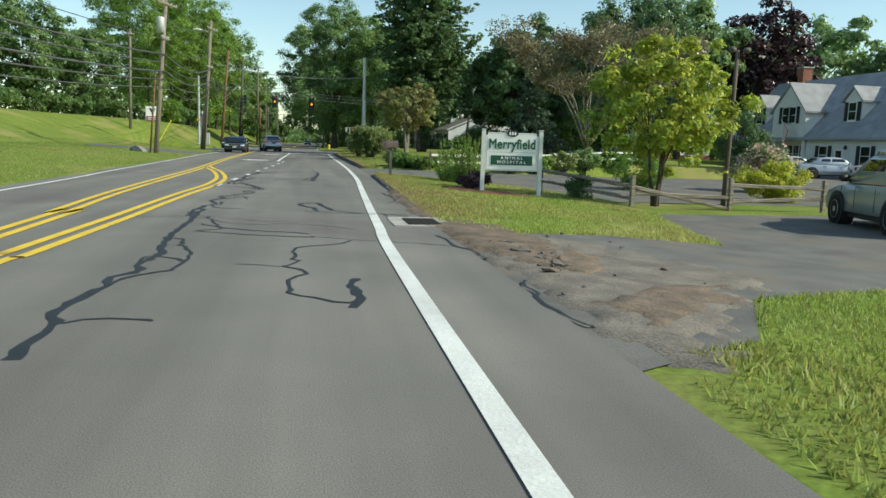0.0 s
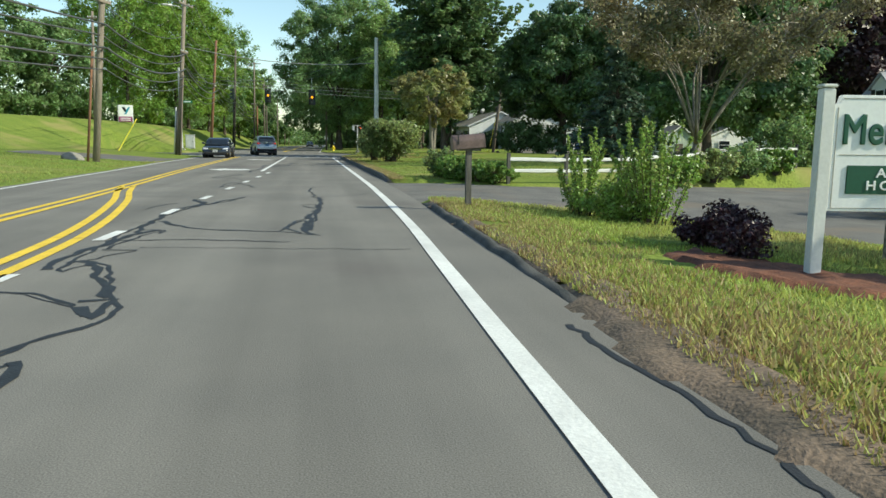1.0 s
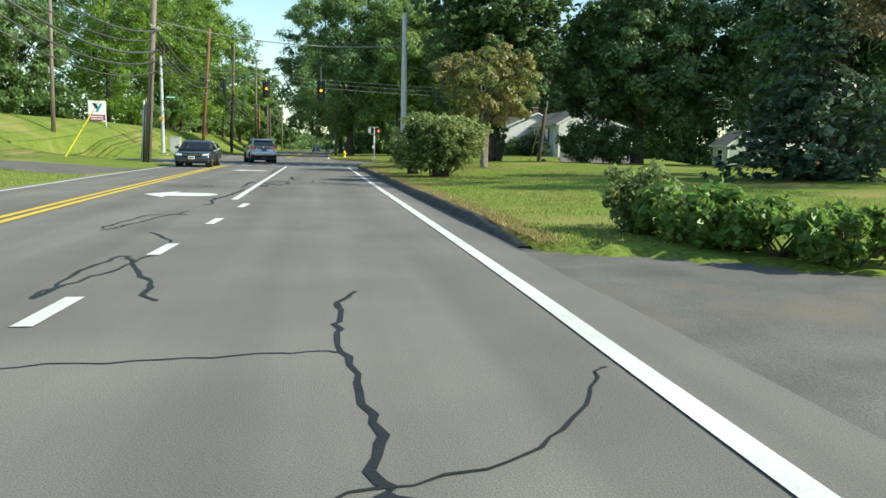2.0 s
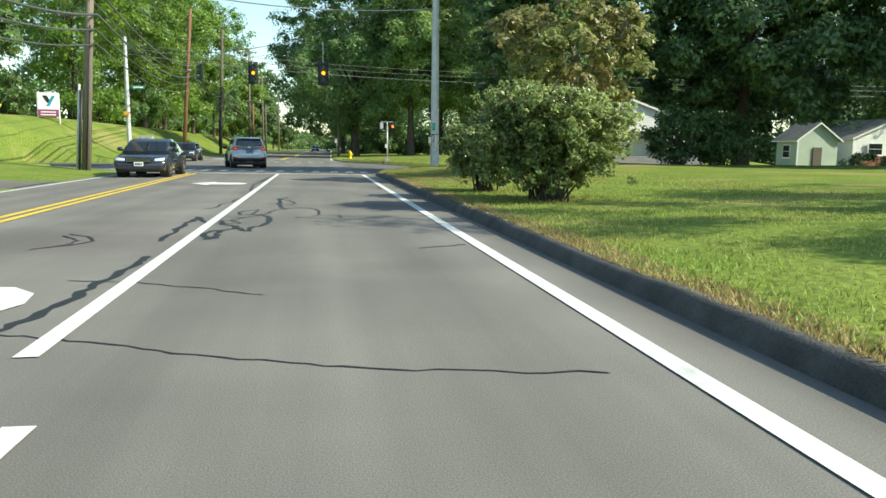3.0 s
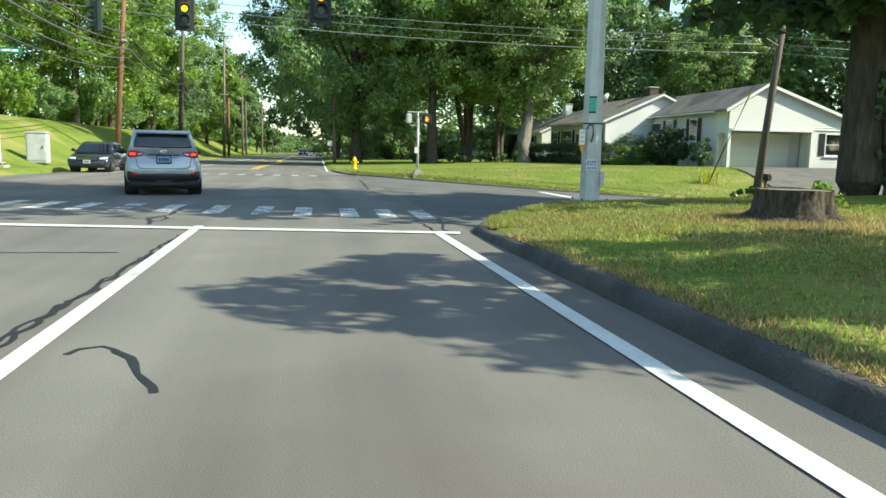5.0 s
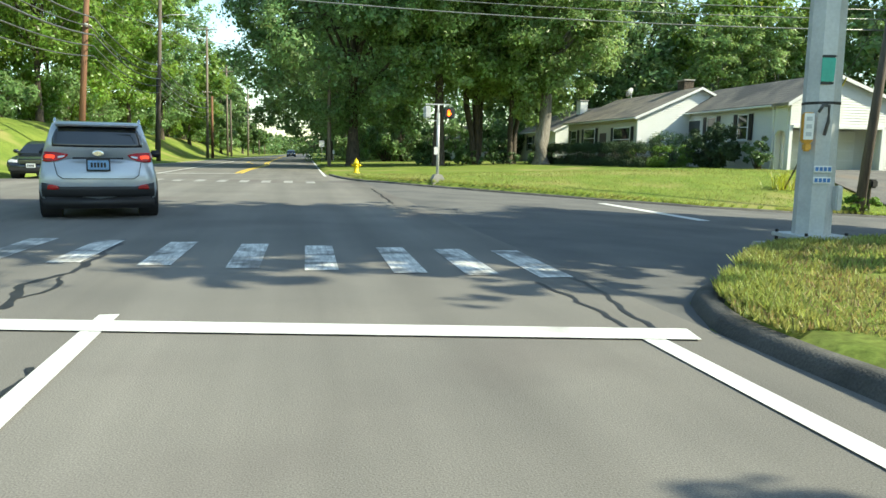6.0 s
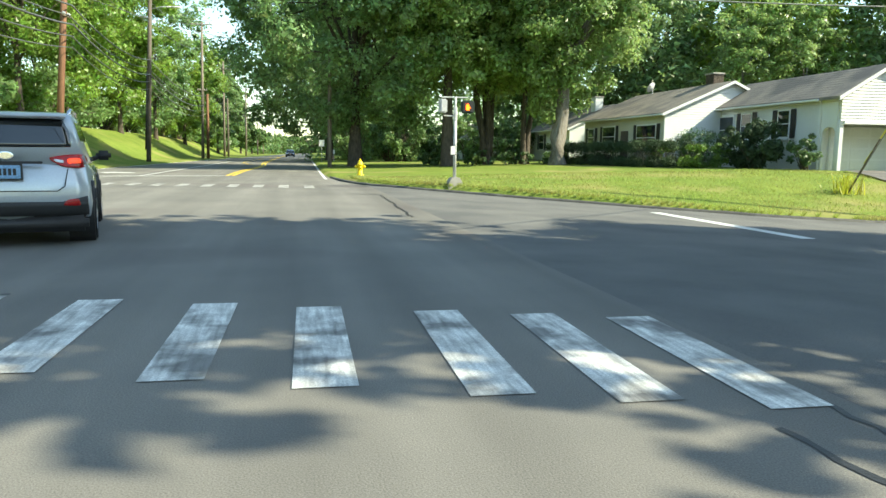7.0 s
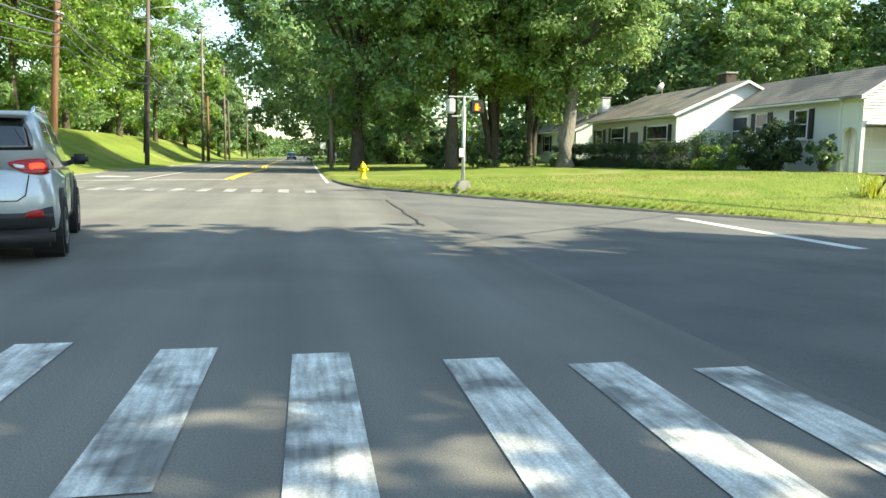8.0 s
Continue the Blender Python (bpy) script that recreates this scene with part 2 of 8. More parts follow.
    leaf_yellow=leaf_material("leaf_yellow", (0.52, 0.5, 0.065), (0.34, 0.38, 0.05), 0.45),
    leaf_dogwood=leaf_material("leaf_dogwood", (0.23, 0.26, 0.09), (0.29, 0.235, 0.105), 0.45),
    leaf_bush=leaf_material("leaf_lilac", (0.32, 0.37, 0.145), (0.16, 0.22, 0.08), 0.5, 0.28, 0.6),
    leaf_hedge=leaf_material("leaf_hedge", (0.19, 0.31, 0.055), (0.1, 0.19, 0.035), 0.35),
    leaf_yew=leaf_material("leaf_yew", (0.06, 0.1, 0.04), (0.04, 0.07, 0.03), 0.15, 0.75, 0.25),
    leaf_lime=leaf_material("leaf_lime", (0.26, 0.36, 0.085), (0.16, 0.26, 0.06), 0.4),
    leaf_purple=leaf_material("leaf_barberry", (0.061, 0.024, 0.033), (0.033, 0.018, 0.022), 0.2),
    leaf_smoke=leaf_material("leaf_dry", (0.25, 0.215, 0.12), (0.13, 0.135, 0.065), 0.35),
    flower=leaf_material("flower_cream", (0.660, 0.550, 0.418), (0.605, 0.396, 0.308), 0.3),
)


def worn_tracks(mat, amount=0.16, across=1.1, along_road=0.045):
    """Long soft bands of wear and dirt that run with the traffic."""
    n, l = mat.node_tree.nodes, mat.node_tree.links
    base = n["Principled BSDF"].inputs["Base Color"]
    src = base.links[0].from_socket
    geo, mp, t, r, h = (n.new("ShaderNode" + k) for k in ("NewGeometry", "Mapping", "TexNoise", "MapRange", "HueSaturation"))
    mp.inputs["Scale"].default_value = (across, along_road, 1)
    t.inputs["Scale"].default_value, t.inputs["Detail"].default_value = 1.0, 6.0
    r.inputs["From Min"].default_value, r.inputs["From Max"].default_value = 0.3, 0.7
    r.inputs["To Min"].default_value, r.inputs["To Max"].default_value = 1 - amount, 1 + amount
    l.new(geo.outputs["Position"], mp.inputs["Vector"])
    l.new(mp.outputs["Vector"], t.inputs["Vector"])
    l.new(t.outputs["Fac"], r.inputs["Value"])
    l.new(r.outputs["Result"], h.inputs["Value"])
    l.new(src, h.inputs["Color"])
    l.new(h.outputs["Color"], base)


worn_tracks(M["asphalt"], 0.22)
worn_tracks(M["white_line"], 0.12, 2.0, 0.6)
worn_tracks(M["worn_line"], 0.4, 22.0, 2.2)


# ---------------------------------------------------------------- mesh tools
def part(name, bm, mat, parent=None, label="", smooth=False):
    """Links a bmesh as one mesh object under a thing or part."""
    me = bpy.data.meshes.new(name)
    bm.normal_update()
    bm.to_mesh(me)
    bm.free()
    return mesh_part(name, me, mat, parent, label, smooth)


def mesh_part(name, me, mat, parent=None, label="", smooth=False):
    for mt in (mat if isinstance(mat, (list, tuple)) else [mat]):
        me.materials.append(mt)
    if smooth:
        me.polygons.foreach_set("use_smooth", [True] * len(me.polygons))
    ob = new(name, me)
    if parent:
        ob.parent = parent
    if label:
        ob["label"] = label
    return ob


def thing(name, label, category, at=(0, 0, 0), turn=0.0, group="", kind=""):
    ob = new(name)
    ob.empty_display_size = 0.2
    ob.matrix_world = pose(*at, 0, 0, turn)
    return tagged(ob, label, category, group, kind)


def raw_mesh(name, verts, faces):
    me = bpy.data.meshes.new(name)
    me.from_pydata(verts, [], faces)
    me.update()
    return me


def quads_mesh(name, v):
    """A mesh of loose faces of k corners from an array (n, k, 3)."""
    n, k = v.shape[:2]
    me = bpy.data.meshes.new(name)
    me.vertices.add(n * k)
    me.vertices.foreach_set("co", np.ascontiguousarray(v, dtype=np.float32).ravel())
    me.loops.add(n * k)
    me.loops.foreach_set("vertex_index", np.arange(n * k, dtype=np.int32))
    me.polygons.add(n)
    me.polygons.foreach_set("loop_start", np.arange(0, n * k, k, dtype=np.int32))
    me.update(calc_edges=True)
    return me


def box(bm, x, y, z, sx, sy, sz, bevel=0.0, m=None):
    """A block with its centre at x, y, z."""
    made = bmesh.ops.create_cube(bm, size=1.0, matrix=(m or Matrix()) @ Matrix.Translation((x, y, z)) @ Matrix.Diagonal((sx, sy, sz, 1)))
    if bevel:
        edges = list({e for v in made["verts"] for e in v.link_edges})
        bmesh.ops.bevel(bm, geom=edges, offset=bevel, segments=2, affect="EDGES", clamp_overlap=True)
    return bm


def rod(bm, p, q, r0, r1=None, n=8, cap=True):
    """A tapered round bar from p to q."""
    p, q = Vector(p), Vector(q)
    d = q - p
    m = Matrix.Translation((p + q) / 2) @ d.to_track_quat("Z", "Y").to_matrix().to_4x4()
    bmesh.ops.create_cone(bm, cap_ends=cap, segments=n, radius1=r0, radius2=r0 if r1 is None else r1, depth=d.length, matrix=m)
    return bm


def pipe(bm, pts, radii, n=7):
    """A round tube through the points, one ring each."""
    pts = [Vector(p) for p in pts]
    rings = []
    for i, p in enumerate(pts):
        d = (pts[min(i + 1, len(pts) - 1)] - pts[max(i - 1, 0)]).normalized()
        q = d.to_track_quat("Z", "Y")
        r = radii[i] if isinstance(radii, (list, tuple)) else radii
        rings.append([bm.verts.new(p + q @ Vector((r * math.cos(2 * math.pi * k / n), r * math.sin(2 * math.pi * k / n), 0))) for k in range(n)])
    for a, b in zip(rings, rings[1:]):
        for k in range(n):
            bm.faces.new((a[k], a[(k + 1) % n], b[(k + 1) % n], b[k]))
    bm.faces.new(rings[0][::-1])
    bm.faces.new(rings[-1])
    return bm


def lathe(bm, profile, n=16, m=None):
    """A turned body from (radius, height) pairs."""
    rings = [[bm.verts.new((m or Matrix()) @ Vector((r * math.cos(2 * math.pi * k / n), r * math.sin(2 * math.pi * k / n), z))) for k in range(n)] for r, z in profile]
    for a, b in zip(rings, rings[1:]):
        for k in range(n):
            bm.faces.new((a[k], a[(k + 1) % n], b[(k + 1) % n], b[k]))
    bm.faces.new(rings[0][::-1])
    bm.faces.new(rings[-1])
    return bm


def prism(bm, outline, lo, hi, axis="y", bevel=0.0):
    """An outline (pairs) carried along an axis from lo to hi."""
    def spot(a, b, c):
        return {"y": (a, c, b), "x": (c, a, b), "z": (a, b, c)}[axis]
    lower = [bm.verts.new(spot(a, b, lo)) for a, b in outline]
    upper = [bm.verts.new(spot(a, b, hi)) for a, b in outline]
    n = len(outline)
    made = [bm.faces.new(lower), bm.faces.new(upper[::-1])]
    for i in range(n):
        made.append(bm.faces.new((lower[i], upper[i], upper[(i + 1) % n], lower[(i + 1) % n])))
    bmesh.ops.recalc_face_normals(bm, faces=made)
    if bevel:
        bmesh.ops.bevel(bm, geom=list({e for f in made for e in f.edges}), offset=bevel, segments=2, affect="EDGES", clamp_overlap=True)
    return bm


def text_mesh(body, size, depth=0.004, bold=0.0, spacing=1.0, width=1.0):
    """Letters of the built-in font as a mesh, centred, in the x-z plane facing -y."""
    cu = bpy.data.curves.new("letters", "FONT")
    cu.body, cu.size, cu.extrude, cu.bevel_depth, cu.align_x, cu.align_y = body, size, depth, bold, "CENTER", "CENTER"
    cu.space_character = spacing
    ob = bpy.data.objects.new("letters", cu)
    scene.collection.objects.link(ob)
    me = bpy.data.meshes.new_from_object(ob.evaluated_get(bpy.context.evaluated_depsgraph_get()))
    bpy.data.objects.remove(ob)
    me.transform(pose(0, 0, 0, 90) @ Matrix.Diagonal((width, 1, 1, 1)))
    return me


def step(a, b, v):
    k = min(1.0, max(0.0, (v - a) / (b - a)))
    return k * k * (3 - 2 * k)


def along(table, v):
    """Straight-line reading of a table of (at, value)."""
    return float(np.interp(v, [a for a, _ in table], [b for _, b in table]))

# ---------------------------------------------------------------- the lie of the land
KERB_X = [(-40, 1.9), (-2, 2.1), (6, 2.24), (15.5, 2.5), (26, 2.62), (40, 2.55), (58, 2.5)]
LEFT_X = [(-40, -6.4), (5, -6.8), (15, -7.05), (34, -7.55), (45, -7.95), (62, -8.2)]
FAR_RIGHT = [(92, 1.55), (98, 1.6), (232, 4.3), (420, 9.0)]
FAR_LEFT = [(92, -11.2), (106, -11.4), (160, -9.5), (232, -5.5), (420, 0.0)]


def bank(x, y):
    """The lawn that rises on the left."""
    k = step(62, 92, y)
    start, crest, top = -15 + 3.2 * k, -27 + 7.0 * k, 3.0 + 0.4 * k
    apron = 0.07 * max(0.0, -8.6 - x) * (1 - step(8.6, 22, -x) * 0.3)
    return min(apron, 0.75) * (1 - k * 0.5) + (top - 0.5) * step(-start, -crest, -x) + 0.02 * max(0.0, crest - x) * (1 if x > -90 else 0)


def street_z(x):
    return -0.045 * min(max(x - 3.0, 0.0), 22.0)


def right_z(x, y):
    d = max(0.0, x - 2.6)
    a = max(0.1 * step(1.9, 3.0, x) * step(-0.5, 5, y) - 0.055 * d, -0.3)
    b = min(0.13 + 0.03 * d, 0.5) + 0.1 * step(50, 57, y) * step(0.3, 2.5, d) * (1 - step(9, 16, d))
    c = street_z(x)
    e = min(0.12 + 0.028 * d, 0.62) - 1.05 * step(34, 44, x)
    v = a + (b - a) * step(14, 27, y)
    v = v + (c - v) * step(61.2, 64.0, y + 0.3 * max(0, 6 - x))
    return v + (e - v) * step(75.0, 88.0, y + 0.0 * x)


def in_road(x, y):
    if y < 62 and along(LEFT_X, y) < x < along(KERB_X, y):
        return True
    if 62 <= y <= 92 and -12.2 < x < 2.6:
        return True
    if y > 92 and along(FAR_LEFT, y) < x < along(FAR_RIGHT, y):
        return True
    return False


def land(x, y):
    """Height of the ground anywhere."""
    if x < -2:
        return bank(x, y) + 0.02
    return right_z(x, y)


def drive_top(x, y):
    return max(-0.005 - 0.055 * max(0, x - 2.6), -0.3) + 0.13 * step(12, 22, y) * step(3, 9, x) + 0.17 * step(15.5, 20.5, y) * step(2.6, 5.0, x) * (1 - step(10, 17, x))


def ground_sheet():
    xs = np.concatenate([np.linspace(-1500, -120, 12), np.linspace(-100, -32, 18), np.linspace(-30, -13.2, 34), np.linspace(-13, 14, 109), np.linspace(14.5, 26, 24), np.linspace(27, 90, 43), np.linspace(110, 1500, 12)])
    ys = np.concatenate([np.linspace(-600, -40, 8), np.linspace(-30, -14, 17), np.linspace(-13.5, 92, 317), np.linspace(92.7, 130, 54), np.linspace(134, 420, 40), np.linspace(480, 2500, 12)])
    verts = []
    for y in ys:
        for x in xs:
            z = land(float(x), float(y))
            side = 62.9 < y < 76.6 and x > 2
            lside = 64 < y < 78.6 and -18.5 < x < -8
            lots = hard(x, y)
            near = (57 < y < 64.5 and x < 9 or 75 < y < 89 and x < 20) and any(inside(SIDE, x + a, y + b) for a in (-0.28, 0.0, 0.28) for b in (-0.28, 0.0, 0.28))
            edge = 6 < y < 62 and x > 0 and x < along(KERB_X, y) + 0.24
            if in_road(x, y) or side or lside or inside(SIDE, x, y) or near or (edge and not lots):
                deep = (in_road(x - 0.4, y) and in_road(x + 0.4, y)) or (side and x > 3.2) or lside or (inside(SIDE, x - 0.3, y + 0.3) and inside(SIDE, x + 0.3, y - 0.3))
                z = (street_z(x) if x > 2 else 0.0) - (0.25 if deep else 0.014)
            elif lots:
                z = min(z - 0.05, drive_top(x, y) - 0.04) if inside(PARK, x, y) else z - 0.08
            else:
                z += (-0.07 if -2.5 < y < 6.6 and 0 < x < 2.8 else 0.0) + 0.03 * noise.noise((x * 0.7, y * 0.7, 0)) * (1 if abs(x) < 60 else 0)
            verts.append((x, y, z))
    w = len(xs)
    faces = [(j * w + i, j * w + i + 1, (j + 1) * w + i + 1, (j + 1) * w + i) for j in range(len(ys) - 1) for i in range(w - 1)]
    return tagged(mesh_part("ground", raw_mesh("ground", verts, faces), M["grass"], smooth=True), "mown lawn with dry yellow patches rolling away from the road", "lawn", kind="structure")


SIDE = [(2.42, 58.2), (2.52, 59.0), (2.87, 59.9), (3.65, 60.85), (4.8, 61.9), (6.0, 62.75), (7.5, 63.2), (12, 63.4), (90, 63.4), (90, 76), (15.5, 76.0), (11.5, 77.3), (8.2, 79.4), (5.4, 81.7), (3.6, 83.6), (2.42, 85.2)]
# hard standings off the road: entrance drive and car park, second drive, house drive, left drive
PARK = [(1.75, -9.6), (3.3, -8.7), (4.3, -7.1), (6.6, -6.1), (40, -4.0), (62, 8), (60, 45), (38, 51), (33, 51), (27, 32), (24, 25), (18, 24.5), (10.5, 21.2), (5.7, 20.5), (2.35, 23.6), (2.3, 15.6), (3.4, 15.7), (5.4, 14.4), (8.4, 12.0), (9.6, 7.8), (24, 7.3), (24, 4.2), (8.6, 4.0), (6.9, -2.3), (5.0, -1.9), (2.9, -2.6), (2.1, -1.0), (1.75, -1.0)]
HOUSE_DRIVE = [(21.5, 76.3), (28, 76.3), (33.5, 88.0), (24.6, 88.0)]
LEFT_DRIVE = [(-8.0, 43.6), (-9.5, 43.0), (-16, 44.5), (-16, 49.0), (-9.8, 51.5), (-8.1, 52.2)]


def inside(poly, x, y):
    odd = False
    for (x0, y0), (x1, y1) in zip(poly, poly[1:] + poly[:1]):
        if (y0 > y) != (y1 > y) and x < (x1 - x0) * (y - y0) / (y1 - y0) + x0:
            odd = not odd
    return odd


def hard(x, y):
    return inside(PARK, x, y) or inside(HOUSE_DRIVE, x, y) or inside(LEFT_DRIVE, x, y)


def paving(name, outline, height, mat, label, category, cut=1.0):
    """A flat outline cut into a grid and laid on the ground's height."""
    bm = bmesh.new()
    f = bm.faces.new([bm.verts.new((x, y, 0)) for x, y in outline])
    xs, ys = [p[0] for p in outline], [p[1] for p in outline]
    for lo, hi, no in ((min(xs), max(xs), (1, 0, 0)), (min(ys), max(ys), (0, 1, 0))):
        s = lo + cut
        while s < hi:
            co = (s, 0, 0) if no[0] else (0, s, 0)
            bmesh.ops.bisect_plane(bm, geom=list(bm.verts) + list(bm.edges) + list(bm.faces), plane_co=co, plane_no=no)
            s += cut
    for v in bm.verts:
        v.co.z = height(v.co.x, v.co.y)
    bmesh.ops.recalc_face_normals(bm, faces=bm.faces)
    if sum(f.normal.z for f in bm.faces) < 0:
        bmesh.ops.reverse_faces(bm, faces=bm.faces)
    return tagged(part(name, bm, mat, smooth=True), label, category, kind="structure")


ground_sheet()
ROAD = [(along(KERB_X, y), y) for y in (-40, -2, 6, 15.5, 26, 40, 58)] + [(2.5, 62), (2.5, 84.2), (1.75, 88.5)] \
    + [(x, y) for y, x in FAR_RIGHT] + [(x, y) for y, x in FAR_LEFT[::-1]] \
    + [(-10.6, 87), (-12.0, 79), (-12.0, 63.5), (-9.2, 62.4)] + [(x, y) for y, x in LEFT_X[::-1]]
paving("road", ROAD, lambda x, y: 0.0, M["asphalt"], "worn grey asphalt main road with tarred cracks", "road", 8.0)
paving("road_side_street", SIDE, lambda x, y: street_z(x) - 0.004, M["asphalt_side"], "shaded asphalt side street falling away from the junction", "road", 1.0)
LSIDE = [(-11.98, 65.0), (-18, 66.0), (-18, 77), (-11.98, 78.5)]
paving("road_left_street", LSIDE, lambda x, y: 0.004, M["asphalt_side"], "asphalt street climbing away from the junction", "road", 2.0)
paving("pavement_car_park", PARK, drive_top, M["asphalt_drive"], "cracked asphalt entrance drive and car park", "driveway", 1.2)
paving("pavement_house_drive", HOUSE_DRIVE, lambda x, y: land(x, y) + 0.05, M["asphalt_drive"], "pale asphalt drive up to the garage", "driveway", 1.0)
paving("pavement_left_drive", LEFT_DRIVE, lambda x, y: land(x, y) * step(8.2, 10.5, -x) + 0.012, M["asphalt_drive"], "short asphalt drive across the verge", "driveway", 1.0)


def ribbon(bm, pts, width, z=0.004, zf=None):
    """A flat strip along the points; width may be a table per point."""
    pts = [Vector((p[0], p[1], 0)) for p in pts]
    rows = []
    for i, p in enumerate(pts):
        d = (pts[min(i + 1, len(pts) - 1)] - pts[max(i - 1, 0)]).normalized()
        s = Vector((-d.y, d.x, 0)) * (width[i] if isinstance(width, (list, tuple)) else width) / 2
        h = z + (zf(p.x, p.y) if zf else 0)
        rows.append((bm.verts.new(p + s + Vector((0, 0, h))), bm.verts.new(p - s + Vector((0, 0, h)))))
    for a, b in zip(rows, rows[1:]):
        bm.faces.new((a[1], b[1], b[0], a[0]))
    return bm


def fine(pts, gap=0.5):
    """The same line with a point at every gap."""
    out = []
    for a, b in zip(pts, pts[1:]):
        n = max(1, int(math.dist(a, b) / gap))
        out += [(a[0] + (b[0] - a[0]) * k / n, a[1] + (b[1] - a[1]) * k / n) for k in range(n)]
    return out + [pts[-1]]


def curve(pts, gap=0.4):
    """A smooth line through the points."""
    out = []
    p = [pts[0]] + list(pts) + [pts[-1]]
    for i in range(1, len(p) - 2):
        a, b, c, d = (np.array(q, float) for q in p[i - 1:i + 3])
        n = max(2, int(np.linalg.norm(c - b) / gap))
        for k in range(n):
            t = k / n
            out.append(tuple(0.5 * (2 * b + (c - a) * t + (2 * a - 5 * b + 4 * c - d) * t * t + (3 * b - a - 3 * c + d) * t ** 3)))
    return out + [tuple(pts[-1])]


def marking(name, lines, width, mat, label, z=0.009, zf=None):
    bm = bmesh.new()
    for pts in lines:
        ribbon(bm, pts, width, z, zf)
    return tagged(part(name, bm, mat), label, "road marking", kind="structure")


# edge lines, lane lines, the double yellow and its flare round the turning bay
EDGE_R = [(0.75, -40), (1.07, -8), (1.22, -2), (1.45, 4), (1.62, 8), (1.78, 12), (1.9, 18), (1.96, 26), (1.97, 59.0)]
marking("edge_line", [curve(EDGE_R, 1.0)], 0.15, M["white_line"], "solid white edge line beside the verge")
marking("edge_line", [curve([(-5.9, -40), (-6.27, 4), (-6.63, 14.5), (-7.2, 33), (-7.6, 45), (-7.75, 58)], 1.5)], 0.12, M["white_line"], "solid white edge line beside the lawn")
marking("lane_line", [[(-1.62, 31.2), (-1.63, 60.0)]], 0.14, M["white_line"], "solid white lane line up to the stop line")
for k in range(8):
    y = 6.75 + 3.2 * k
    marking("lane_dash", [[(-2.22 + 0.042 * (y - 7), y), (-2.18 + 0.042 * (y - 7), y + 0.95)]], 0.14, M["white_line"], "short white lane dash")
OUT_L = [(-3.2, -40), (-3.6, -3.4), (-3.75, -0.8), (-4.0, 3.7), (-4.13, 11), (-4.25, 19), (-4.75, 33), (-5.1, 50), (-5.2, 59.8)]
BAY = [(-3.15, -40), (-2.95, -9), (-2.8, -5), (-2.68, -1.2), (-2.64, 1), (-2.56, 4), (-2.42, 7), (-2.44, 9), (-2.55, 10.8), (-2.84, 13.2), (-3.35, 16.3), (-3.85, 18.6), (-4.25, 20.8)]
for side in (-0.13, 0.13):
    marking("centre_line", [curve([(x + side, y) for x, y in OUT_L], 1.2)], 0.13, M["yellow_line"], "double yellow centre line")
    marking("centre_line", [curve([(x + side, y) for x, y in BAY], 0.6)], 0.13, M["yellow_line"], "double yellow line bending round the turning bay")
STOP = [(-5.2, 60.35), (2.3, 58.85)]
marking("stop_line", [STOP], 0.3, M["white_line"], "white stop line across two lanes", 0.0135)
marking("stop_line", [[(-10.6, 92.0), (-3.0, 94.2)]], 0.35, M["white_line"], "white stop line for oncoming lanes")
marking("stop_line", [[(9.1, 70.0), (9.15, 76.0)]], 0.3, M["white_line"], "white stop line on the side street", 0.008, lambda x, y: street_z(x))
for x in (2.2, 1.52, 0.82, -0.05, -0.84, -1.74, -2.68) + tuple(-3.56 - 0.86 * k for k in range(8)):
    y = 61.2 - 0.3 * (x - 2.2)
    marking("crosswalk_bar", [fine([(x, y), (x + 0.04, y + 2.0)], 0.5)], 0.34, M["worn_line"], "worn white crosswalk bar", 0.0065)
for k in range(13):
    x = 0.4 - 0.84 * k
    y = 82.6 - 0.24 * (x - 0.4)
    marking("crosswalk_bar", [[(x, y), (x, y + 2.0)]], 0.34, M["faded_line"], "faded white crosswalk bar", 0.0065)
for side in (-0.13, 0.13):
    marking("centre_line", [curve([(-3.0 + side, 94.3), (-2.9 + side, 104), (-2.3 + side, 118), (-2.6 + side, 140), (-1.5 + side, 232), (3 + side, 400)], 3)], 0.17, M["yellow_line"], "double yellow centre line")
marking("centre_line", [curve([(-2.4, 118), (-4.2, 128), (-4.6, 145), (-2.6, 240)], 3)], 0.12, M["yellow_line"], "yellow line bending round the far bay")
marking("lane_line", [[(-6.8, 93.2), (-6.4, 140)]], 0.14, M["white_line"], "solid white lane line")
marking("edge_line", [curve([(1.3, 90.5), (1.4, 98), (2.2, 140), (4.0, 232), (8.6, 410)], 4)], 0.13, M["white_line"], "solid white edge line")
marking("edge_line", [curve([(-11.0, 92), (-11.1, 106), (-9.2, 160), (-5.2, 232)], 4)], 0.13, M["white_line"], "solid white edge line")


def turn_arrow(x, y):
    """A left-turn arrow painted in the bay."""
    bm = bmesh.new()
    bar = [(-0.45, 0.35), (0.25, 0.3), (0.5, 0.45), (0.62, 0.8), (0.55, 1.2), (0.3, 1.5), (-0.45, 1.6)]
    head = [(-0.45, -0.15), (-0.45, 2.15), (-1.1, 1.0)]
    for out in (bar, head):
        f = bm.faces.new([bm.verts.new((x + a, y + b, 0.009)) for a, b in out])
        bm.normal_update()
        if f.normal.z < 0:
            f.normal_flip()
    return tagged(part("turn_arrow", bm, M["white_line"]), "white left-turn arrow painted in the bay", "road marking", kind="structure")


for y in (50.1, 31.9):
    turn_arrow(-2.78, y)
turn_arrow(-8.5, 97)


